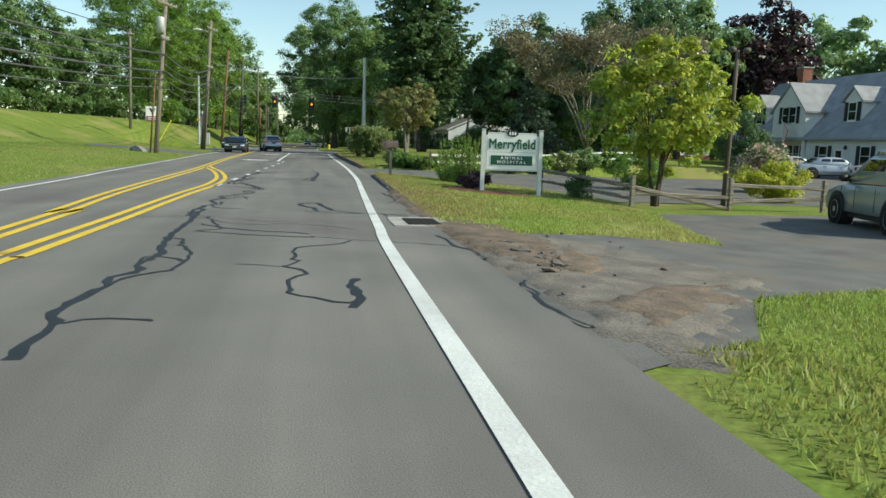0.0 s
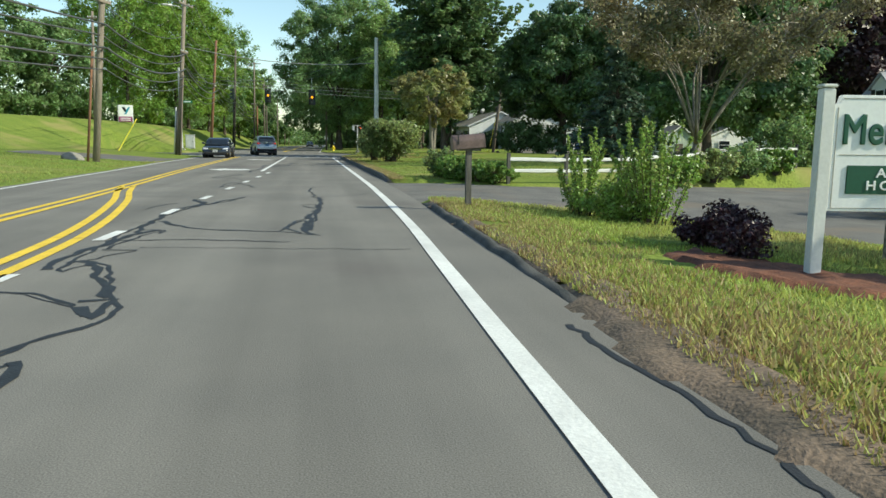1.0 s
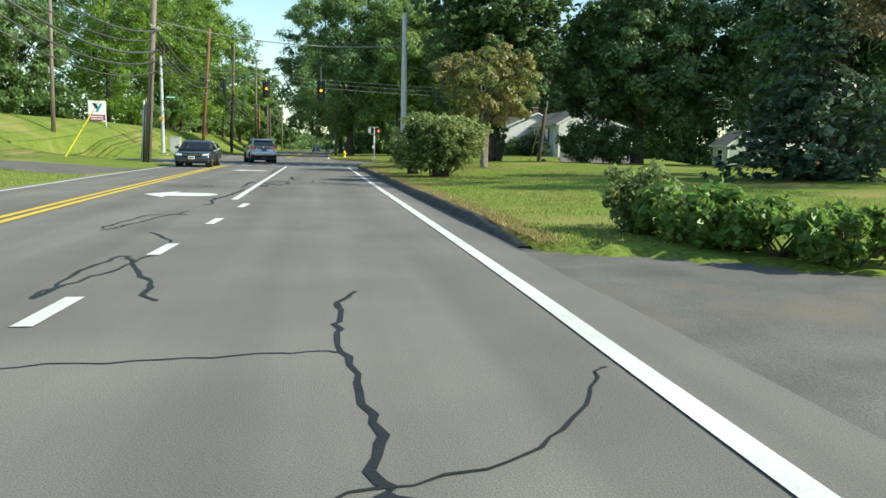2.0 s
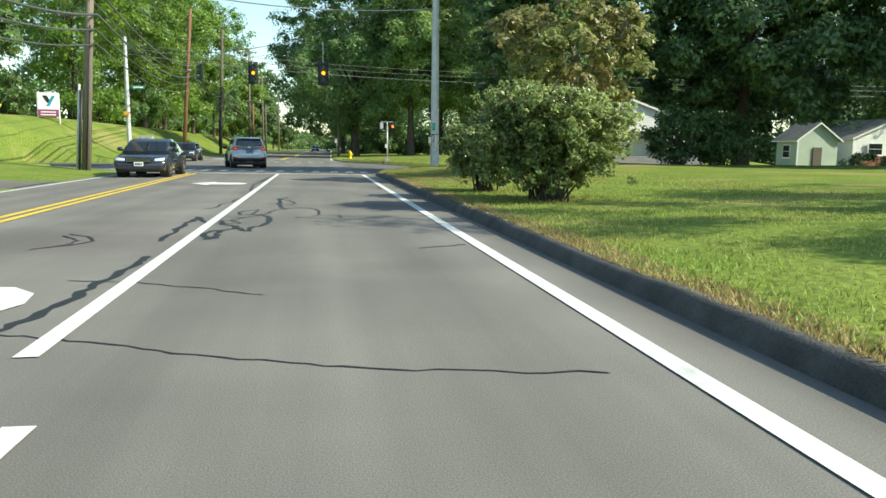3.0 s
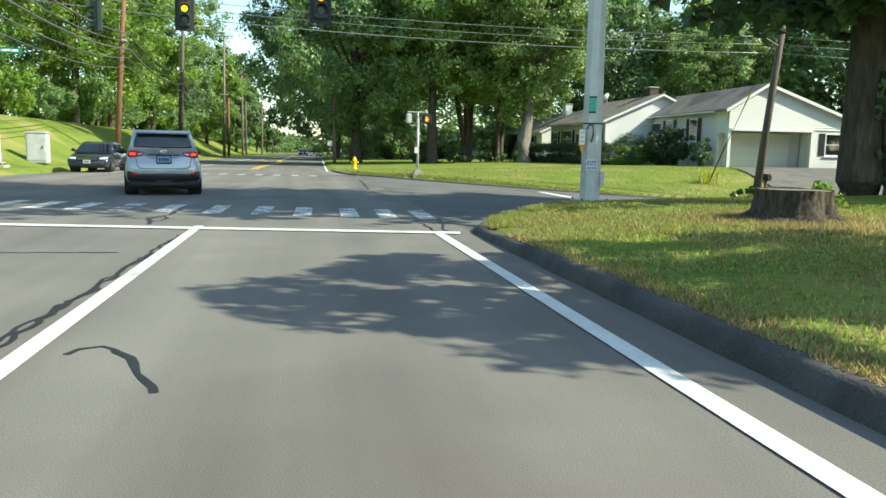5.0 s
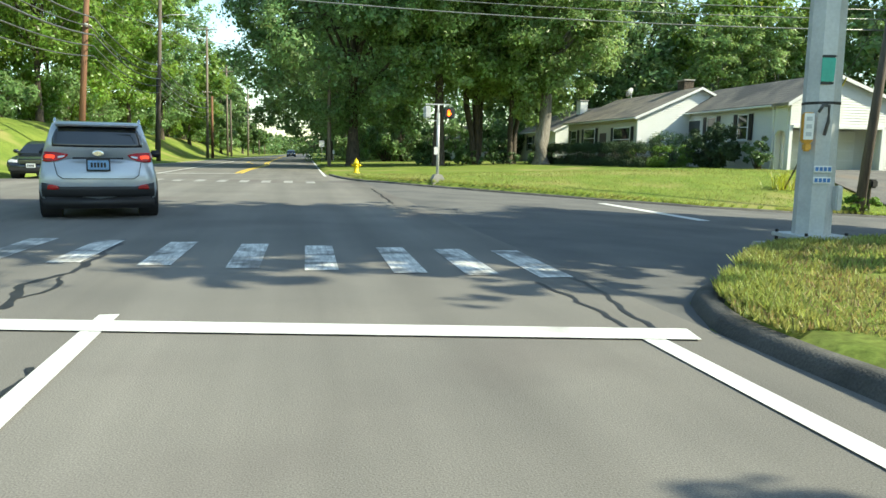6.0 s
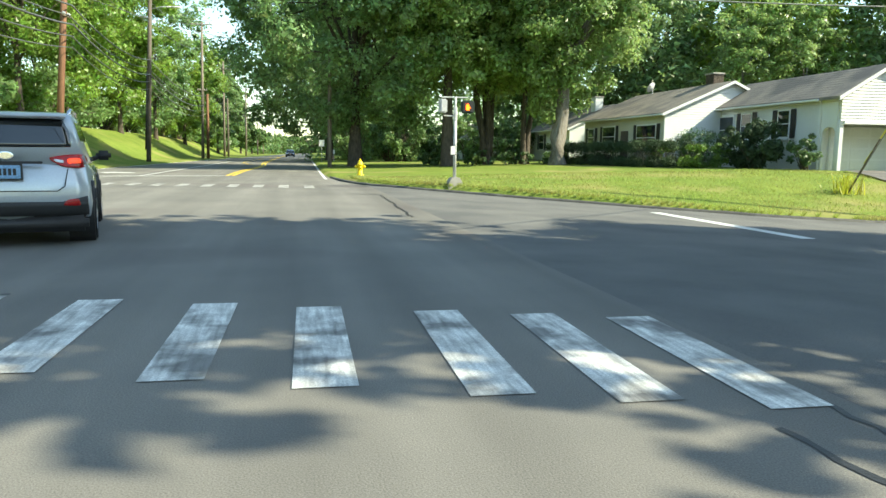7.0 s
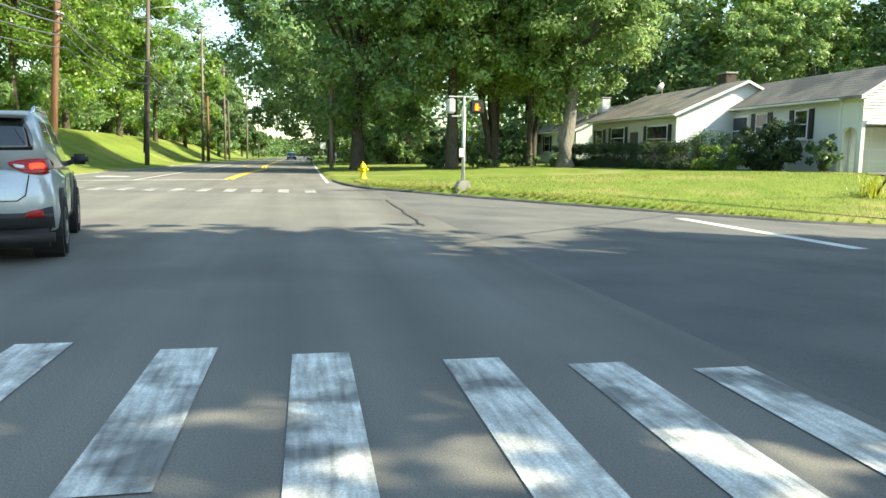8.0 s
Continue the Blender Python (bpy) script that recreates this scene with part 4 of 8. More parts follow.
broadleaf("tall green tree behind the clinic", on(62, 70), 20, 9, 2, 0.45, "leaf_oak", 10500, 100, 0.41, 52)
conifer("dense blue-green spruce on the lawn", on(14.6, 34.5), 5.2, 2.6, 0.3, 0.12, "needle_blue", 33, 13, 9, 16, 0.22, 0.12, name="spruce")
spreading_tree("half-bare spreading tree with many pale crooked limbs and dry leaves", on(18.0, 33), 5.6, 7.4, 34)
broadleaf("young tree with yellowing green leaves beside the split-rail fence", on(10.06, 6.67), 4.75, 2.3, 0.75, 0.06, "leaf_gold", 15000, 150, 0.1, 36, "bark", 3, name="young_tree", gaps=0.42, clump=0.15)
# the left side: trees above the bank
for i, (x, y, h, s, m) in enumerate([(-47, 42, 15, 6.5, "leaf_far"), (-42, 58, 14, 6, "leaf_oak"), (-45, 70, 16, 6.5, "leaf_far"), (-40, 80, 15, 6, "leaf_far"), (-36, 92, 15, 6, "leaf_oak"),
                                     (-56, 56, 18, 8, "leaf_oak"), (-60, 34, 17, 8, "leaf_oak"), (-52, 88, 18, 8, "leaf_oak"), (-31, 99, 13, 5.5, "leaf_oak"), (-62, 74, 19, 9, "leaf_far"), (-70, 52, 19, 9, "leaf_far")]):
    broadleaf("tall tree above the grassy bank", on(x, y), h, s, 1.6, 0.3, m, 17000, 120, 0.25, 60 + i, group="trees above the bank")
for i, (x, y, h, s, m) in enumerate([(-24, 108, 25, 7.5, "leaf_bright"), (-19.5, 118, 23, 6.5, "leaf_bright"), (-20, 132, 25, 7.5, "leaf_bright"), (-18.5, 146, 23, 6.5, "leaf_bright"), (-17.5, 162, 24, 7, "leaf_oak"),
                                     (-16.5, 182, 17, 6.5, "leaf_bright"), (-13.6, 205, 20, 5, "leaf_oak"), (-14, 232, 17, 5, "leaf_far"), (-30, 126, 26, 8, "leaf_oak"), (-28, 150, 26, 9, "leaf_oak"), (-13, 262, 9, 5, "leaf_far"), (-12, 300, 8, 6, "leaf_far")]):
    broadleaf("sunlit tree at the top of the roadside bank", on(x, y), h, s, 1.8, 0.28, m, 30000 if y < 150 else 15000, 150, 0.18 + max(0, y - 120) * 0.0016, 80 + i, group="trees along the bank", clump=0.19)
for i, (x, y, h) in enumerate([(19, 226, 20), (18, 256, 20), (26, 280, 20), (25, 330, 18), (32, 400, 14), (10, 420, 9), (-4, 380, 8)]):
    broadleaf("distant tree at the end of the road", on(x, y), h, 11, 1, 0.5, "leaf_far", 6000, 75, 0.72, 100 + i, group="distant trees")

# ---------------------------------------------------------------- poles, wires and signals
def utility_pole(at, height, r, mat, label, lean=(0, 0), arms=(), lamp=None, conduits=(), can=None):
    root = thing("utility_pole", label, "utility pole", at)
    top = Vector((lean[0], lean[1], height))
    bm = bmesh.new()
    pipe(bm, [(0, 0, -0.4), tuple(top * 0.5), tuple(top)], [r, r * 0.88, r * 0.72], 12)
    part("pole", bm, M[mat], root, smooth=True)
    for z, length, turn in arms:
        bm = bmesh.new()
        c = top * (z / height)
        m = Matrix.Translation(c) @ pose(0, 0, 0, 0, 0, turn)
        box(bm, 0, -r * 0.8, 0, length, 0.09, 0.12, 0.01, m)
        arm = part("crossarm", bm, M["pole_wood"], root)
        for k in (-0.45, -0.2, 0.2, 0.45):
            bm = bmesh.new()
            lathe(bm, [(0.02, 0.05), (0.05, 0.08), (0.055, 0.14), (0.03, 0.17)], 8, m @ Matrix.Translation((k * length, -r * 0.8, 0)))
            part("insulator", bm, M["galvanised"], arm)
    if lamp:
        z, out, turn = lamp
        c = top * (z / height)
        d = pose(0, 0, 0, 0, 0, turn) @ Vector((1, 0, 0))
        bm = bmesh.new()
        pipe(bm, [tuple(c), tuple(c + d * out * 0.5 + Vector((0, 0, 0.25))), tuple(c + d * out + Vector((0, 0, 0.3)))], 0.035, 8)
        arm = part("lamp_arm", bm, M["galvanised"], root, smooth=True)
        bm = bmesh.new()
        m = Matrix.Translation(c + d * (out + 0.3) + Vector((0, 0, 0.28))) @ pose(0, 0, 0, 0, 0, turn)
        box(bm, 0, 0, 0, 0.75, 0.26, 0.14, 0.05, m)
        part("lamp_head", bm, M["trim"], arm, "pale street lamp head", True)
    for dx, dy, z0, z1, cr, cm in conduits:
        bm = bmesh.new()
        pipe(bm, [(dx, dy, z0), tuple(Vector((dx, dy, 0)) + top * (z1 / height))], cr, 8)
        part("conduit", bm, M[cm], root, smooth=True)
    if can:
        z, dx, dy = can
        bm = bmesh.new()
        lathe(bm, [(0.02, z - 0.5), (0.24, z - 0.48), (0.25, z + 0.42), (0.2, z + 0.5), (0.05, z + 0.52)], 14, Matrix.Translation((dx, dy, 0)))
        part("transformer", bm, M["galvanised"], root, smooth=True)
    return root


utility_pole(on(-9.9, 39, 0), 10.6, 0.17, "pole_wood", "weathered wooden utility pole with transformer and crossarm on the verge", (0.85, 0.3),
             arms=((9.7, 2.4, 70), (7.5, 0.9, 70)), conduits=((-0.32, -0.1, 0, 5.2, 0.06, "pole_brown"),), can=(8.3, 0.55, -0.3))
utility_pole(on(-19.4, 74.8), 10.8, 0.16, "pole_wood", "slender pale wooden utility pole standing on the lawn", (0.25, 0), arms=((10.2, 0.8, 0),))
utility_pole(on(-9.7, 60.6), 12.0, 0.19, "pole_wood", "wooden utility pole with conduits and street lamp at the corner", (0.8, 0.3),
             arms=((11.2, 2.4, 75), (7.7, 1.2, 75)), lamp=(10.8, 0.9, 200), conduits=((-0.3, -0.12, 0, 3.6, 0.05, "galvanised"), (-0.18, -0.2, 0, 3.4, 0.05, "dark_metal"), (0.1, -0.22, 0, 6, 0.03, "dark_metal")))
utility_pole(on(-12.7, 102.4), 13.8, 0.2, "pole_brown", "reddish-brown treated utility pole on the roadside bank", (1.1, 0.0), arms=((8.0, 0.8, 80),))
utility_pole(on(-12.0, 125), 15.5, 0.2, "pole_dark", "dark tarred utility pole with a cable run on the bank", (0.6, 0.4), lamp=(12.6, 1.8, 0), conduits=((-0.15, -0.2, 1.0, 7.5, 0.06, "dark_metal"),))
utility_pole(on(-11.2, 158), 17.0, 0.19, "pole_wood", "tall wooden utility pole with crossarm along the road", (0.3, 0), arms=((16.7, 2.6, 5), (8.6, 1.2, 5)))
utility_pole(on(-10.75, 160), 8.3, 0.2, "pole_brown", "short brown utility pole along the road", (0.1, 0))
utility_pole(on(-11.0, 188), 15.8, 0.19, "pole_wood", "wooden utility pole with crossarm along the road", (0.1, 0), arms=((14.4, 2.4, 5),))
utility_pole(on(-10.5, 190), 9.8, 0.18, "pole_dark", "short dark utility pole along the road", (0, 0))
utility_pole(on(-9.4, 222), 14.5, 0.2, "pole_wood", "wooden utility pole with crossarm along the road", (0.2, 0), arms=((8.4, 1.2, 5),))
utility_pole(on(-9.0, 270), 10.8, 0.2, "pole_wood", "wooden utility pole with crossarm along the road", (0, 0), arms=((10.5, 3.0, 5),))
utility_pole(on(-8.5, 300), 10.6, 0.2, "pole_wood", "wooden utility pole with crossarm along the road", (0, 0), arms=((10.2, 3.0, 5),))
utility_pole(on(2.45, 110), 8.2, 0.15, "pole_wood", "wooden utility pole on the far grass verge", (0.05, 0), arms=())
utility_pole(on(18.85, 76.5), 8.8, 0.17, "pole_dark", "dark brown utility pole leaning over the house lawn", (1.1, 0.3))


def signal_pole(at, height, r, label, name="signal_pole"):
    root = thing(name, label, "signal pole", at)
    bm = bmesh.new()
    pipe(bm, [(0, 0, 0.16), (0, 0, height * 0.5), (0, 0, height)], [r, r * 0.85, r * 0.7], 8)
    part("mast", bm, M["galvanised"], root)
    bm = bmesh.new()
    box(bm, 0, 0, 0.15, r * 2.9, r * 2.9, 0.045, 0.01)
    part("base_plate", bm, M["galvanised"], root)
    bm = bmesh.new()
    box(bm, 0, 0, -0.04, r * 4.4, r * 4.4, 0.16, 0.02)
    part("footing", bm, M["concrete"], root)
    for a in (45, 135, 225, 315):
        bm = bmesh.new()
        c = Vector((math.cos(radians(a)), math.sin(radians(a)), 0)) * r * 1.75
        rod(bm, c + Vector((0, 0, 0.02)), c + Vector((0, 0, 0.205)), 0.022, n=6)
        part("anchor_bolt", bm, M["iron"], root)
    return root


grey = signal_pole(on(5.58, 61.95), 9.4, 0.255, "thick galvanised steel signal pole with teal tape on the corner lawn")
grey.scale = (0.82, 0.82, 1.0)
grey.location.z -= 0.06
for z, h, mat, name in ((2.02, 0.26, "teal", "tape"), (2.165, 0.03, "dark_metal", "tape_edge"), (1.875, 0.03, "dark_metal", "tape_edge")):
    bm = bmesh.new()
    box(bm, -0.045, -0.226, z, 0.2, 0.012, h, 0.003, pose(0, 0, 0, 0, 0, -22.5 + 11))
    part(name, bm, M[mat], grey)
for z, h, mat, name in ((1.66, 0.03, "dark_metal", "strap"), (1.1, 0.012, "galvanised", "seam")):
    bm = bmesh.new()
    rr = 0.262 - 0.0082 * z
    rod(bm, (0, 0, z - h / 2), (0, 0, z + h / 2), rr, rr, 8)
    part(name, bm, M[mat], grey)
bm = bmesh.new()
box(bm, -0.25, -0.26, 1.38, 0.15, 0.1, 0.34, 0.02, pose(0, 0, 0, 0, 0, -18))
box(bm, -0.24, -0.25, 1.17, 0.1, 0.1, 0.1, 0.02, pose(0, 0, 0, 0, 0, -18))
btn = part("push_button", bm, M["orange"], grey, "orange pedestrian push-button box")
bm = bmesh.new()
box(bm, -0.25, -0.315, 1.395, 0.13, 0.012, 0.29, 0.004, pose(0, 0, 0, 0, 0, -18))
sub = part("button_plate", bm, M["sign_white"], btn, "white instruction plate with grey bars")
for k in range(3):
    bm = bmesh.new()
    box(bm, -0.25, -0.323, 1.31 + 0.085 * k, 0.075, 0.006, 0.045, 0.002, pose(0, 0, 0, 0, 0, -18))
    part("print_bar", bm, M["galvanised"], sub)
bm = bmesh.new()
pipe(bm, [(-0.24, -0.27, 1.55), (-0.2, -0.3, 1.63), (-0.1, -0.29, 1.62), (-0.08, -0.27, 1.45), (-0.12, -0.26, 1.3)], 0.022, 6)
part("button_cable", bm, M["wire"], grey, smooth=True)
bm = bmesh.new()
box(bm, 0.2, -0.22, 0.6, 0.1, 0.1, 0.28, 0.015)
part("handhole_box", bm, M["galvanised"], grey)
for z in (0.925, 0.8):
    bm = bmesh.new()
    box(bm, -0.04, -0.252, z, 0.25, 0.016, 0.075, 0.004, pose(0, 0, 0, 0, 0, -10))
    st = part("sticker", bm, M["sign_white"], grey, "white and blue bumper sticker")
    for k in range(4):
        bm = bmesh.new()
        box(bm, -0.125 + 0.058 * k, -0.262, z, 0.042, 0.006, 0.045, 0, pose(0, 0, 0, 0, 0, -10))
        part("print_bar", bm, M["blue"], st)
sig_pole = signal_pole(on(-13.3, 83.8), 8.5, 0.17, "white-grey steel signal pole on the lawn")
bm = bmesh.new()
box(bm, -0.05, -0.25, 3.1, 0.34, 0.3, 0.32, 0.03)
part("crossing_lamp", bm, M["orange"], sig_pole, "orange pedestrian signal box")
bm = bmesh.new()
box(bm, 0.75, 0, 5.0, 1.0, 0.03, 0.26, 0.005)
part("street_name_plate", bm, M["street_green"], sig_pole, "green street name plate with white bars")
bm = bmesh.new()
box(bm, 0.75, -0.02, 5.0, 0.7, 0.01, 0.1)
part("print_bar", bm, M["sign_white"], sig_pole)


def wire(a, b, sag, r=0.02, mat="wire", label="black overhead cable sagging between utility poles", n=14, name="overhead_cable"):
    a, b = Vector(a), Vector(b)
    bm = bmesh.new()
    pipe(bm, [a.lerp(b, k / n) - Vector((0, 0, 4 * sag * (k / n) * (1 - k / n))) for k in range(n + 1)], r, 5)
    return tagged(part(name, bm, M[mat], smooth=True), label, "cable")


A0, A1, A2, A3, A4, A5 = (-16.5, -35), (-9.3, 39.3), (-9.1, 60.9), (-11.7, 102.4), (-11.7, 125), (-11.0, 158)
for z0, z1, z2, z3, z4, z5, dx, r in ((9.7, 9.8, 11.3, 13.0, 14.5, 16.8, -0.9, 0.022), (9.7, 9.8, 11.3, 13.0, 14.5, 16.8, 0.9, 0.022), (8.0, 7.6, 9.0, 11.2, 12.0, 14.0, 0, 0.022),
                                       (6.7, 6.6, 7.7, 8.8, 8.6, 8.0, 0.1, 0.045), (6.2, 6.1, 7.2, 8.3, 8.0, 7.4, -0.1, 0.032), (5.6, 5.5, 6.6, 7.8, 7.4, 6.8, 0.1, 0.05), (5.1, 5.0, 6.0, 7.2, 6.8, 6.2, 0, 0.035), (4.6, 4.5, 5.4, 6.6, 6.2, 5.6, 0, 0.028)):
    line = [(*A0, z0), (*A1, z1), (*A2, z2), (*A3, z3), (*A4, z4), (*A5, z5)]
    for i, (a, b) in enumerate(zip(line, line[1:])):
        span = math.dist(a, b)
        wire((a[0] + dx, a[1], a[2]), (b[0] + dx, b[1], b[2]), span * 0.014 + 0.3 + 0.1 * (r > 0.016), r)
for za, zb, zc, zd in ((16.8, 14.5, 14.2, 10.6), (8.4, 9.0, 8.4, 8.2), (7.5, 8.0, 7.4, 7.0)):
    wire((-11.0, 158, za), (-10.9, 188, zb), 0.6, 0.018)
    wire((-10.9, 188, zb), (-9.3, 222, zc), 0.7, 0.02)
    wire((-9.3, 222, zc), (-9.0, 270, zd), 0.9, 0.022)
# span wires that carry the signals, and service drops over the road
S0, S1 = Vector((5.58, 61.95, 8.6)), Vector((-13.3, 83.8, 8.3))
wire(S0, S1, 1.6, 0.02, "wire", "signal span cable over the junction", name="span_cable")
wire(S0 - Vector((0, 0, 0.5)), S1 - Vector((0, 0, 0.4)), 1.65, 0.012, "wire", "signal span cable over the junction", name="span_cable")
wire((5.58, 61.95, 7.6), (-9.2, 60.9, 8.3), 0.6, 0.03, "wire_grey", "thick pale cable slung over the road junction")
HP = (19.7, 76.8)
wire((5.58, 61.95, 6.4), (*HP, 5.9), 0.3, 0.02, "wire_grey", "pale service cable slung to the house pole")
for dz in (0.0, 0.4, 0.75):
    wire((-13.3, 83.8, 7.6 + dz), (*HP, 5.6 + dz * 0.9), 0.5, 0.014 if dz else 0.02, "wire_grey", "pale cable slung across the junction to the house pole")
    wire((*HP, 5.6 + dz * 0.9), (60, 74, 5.6 + dz), 0.4, 0.014, "wire_grey", "pale cable along the side street")
wire((-11.6, 102.4, 9.5), (2.45, 110, 7.9), 0.6, 0.016)


def traffic_signal(at, turn, lit, label):
    """A three-lamp signal that hangs from the span cable."""
    root = thing("traffic_signal", label, "traffic light", at, turn)
    bm = bmesh.new()
    box(bm, 0, 0, 0, 0.34, 0.22, 1.06, 0.03)
    part("housing", bm, M["signal_body"], root)
    bm = bmesh.new()
    k = max(0.0, min(1.0, (5.58 - at[0]) / 18.88))
    rod(bm, (0, 0, 0.5), (0, 0, 8.1 - 0.2 * k - 6.6 * k * (1 - k) - at[2] + 0.02), 0.025, n=6)
    part("hanger", bm, M["galvanised"], root)
    bm = bmesh.new()
    box(bm, 0, 0.02, 0, 0.56, 0.012, 1.3, 0.0)
    part("backplate", bm, M["plastic"], root)
    for i, z in enumerate((0.34, 0, -0.34)):
        bm = bmesh.new()
        rod(bm, (0, -0.09, z), (0, -0.125, z), 0.105, 0.095, 16)
        part("lens", bm, M["amber"] if i == lit else M["lens_dark"], root, smooth=False)
        bm = bmesh.new()
        n = 12
        for k in range(n):
            a0, a1 = (math.pi * (-0.15 + 1.3 * j / n) for j in (k, k + 1))
            p = [Vector((0.155 * math.cos(a), y, z + 0.155 * math.sin(a))) for a, y in ((a0, -0.11), (a1, -0.11), (a1, -0.34), (a0, -0.34))]
            bm.faces.new([bm.verts.new(v) for v in p])
        bmesh.ops.remove_doubles(bm, verts=bm.verts, dist=0.001)
        bmesh.ops.solidify(bm, geom=bm.faces[:], thickness=0.008)
        part("visor", bm, M["signal_body"], root)
    return root


for x, z, turn, lit, lab in ((-3.6, 5.45, 8, 1, "dark green traffic signal showing amber, hung from the span cable"), (0.43, 5.1, 5, 1, "dark green traffic signal showing amber, hung from the span cable"), (-7.1, 5.75, -85, -1, "dark green traffic signal facing the side street")):
    traffic_signal((x, 61.95 + 21.85 * (5.58 - x) / 18.88, z), turn, lit, lab)

# ---------------------------------------------------------------- houses
def clapboards(bm, x0, x1, y, z0, z1, out, axis="x", gable=None, board=0.14, holes=()):
    """Lapped boards on an upright wall; gable: (apex position, apex height, eave height of the far side)."""
    z = z0
    while z < (gable[1] if gable else z1) - 0.03:
        a, b = x0, x1
        if gable:
            ka, kb = [min(1.0, (gable[1] - z) / (gable[1] - e)) for e in (z1, gable[2] if len(gable) > 2 else z1)]
            a, b = gable[0] + (x0 - gable[0]) * ka, gable[0] + (x1 - gable[0]) * kb
        runs = [(a, b)]
        for h0, h1, hz0, hz1 in holes:
            if hz0 - board * 0.7 < z < hz1 - board * 0.3:
                runs = [r for s, e in runs for r in (((s, min(e, h0)), (max(s, h1), e)) if h0 < e and h1 > s else ((s, e),)) if r[1] - r[0] > 0.02]
        for s, e in runs:
            pts = []
            for p in (s, e):
                for d, zz in ((0.034, z), (0.0, z), (0.004, z + board)):
                    pts.append((p, y + out * d, zz) if axis == "x" else (y + out * d, p, zz))
            v = [bm.verts.new(p) for p in pts]
            bm.faces.new((v[0], v[3], v[5], v[2]))
            bm.faces.new((v[0], v[1], v[4], v[3]))
        z += board
    return bm


def sash(parent, c, w, h, axis, out, shutters=True, panes=2, door=False):
    """A window with frame, panes, sill and shutters on a wall facing out along an axis."""
    def blk(name, u, v, su, sv, d, t, mat, par, label=""):
        bm = bmesh.new()
        if axis == "x":
            box(bm, c[0] + u, c[1] + out * d, c[2] + v, su, t, sv, 0.004)
        else:
            box(bm, c[0] + out * d, c[1] + u, c[2] + v, t, su, sv, 0.004)
        return part(name, bm, M[mat], par, label)
    win = blk("window", 0, 0, w + 0.16, h + 0.16, 0.03, 0.08, "trim", parent)
    for k in range(panes):
        blk("pane", 0, h * ((k + 0.5) / panes - 0.5), w, h / panes - 0.05, 0.066, 0.02, "window", win)
    blk("sill", 0, -h / 2 - 0.11, w + 0.26, 0.05, 0.07, 0.12, "trim", win)
    if shutters:
        for s in (-1, 1):
            sh = blk("shutter", s * (w / 2 + 0.3), 0, 0.36, h + 0.1, 0.05, 0.04, "shutter", parent)
            for k in range(9):
                blk("slat", s * (w / 2 + 0.3), h * ((k + 0.5) / 9 - 0.5), 0.28, 0.035, 0.076, 0.012, "shutter", sh)


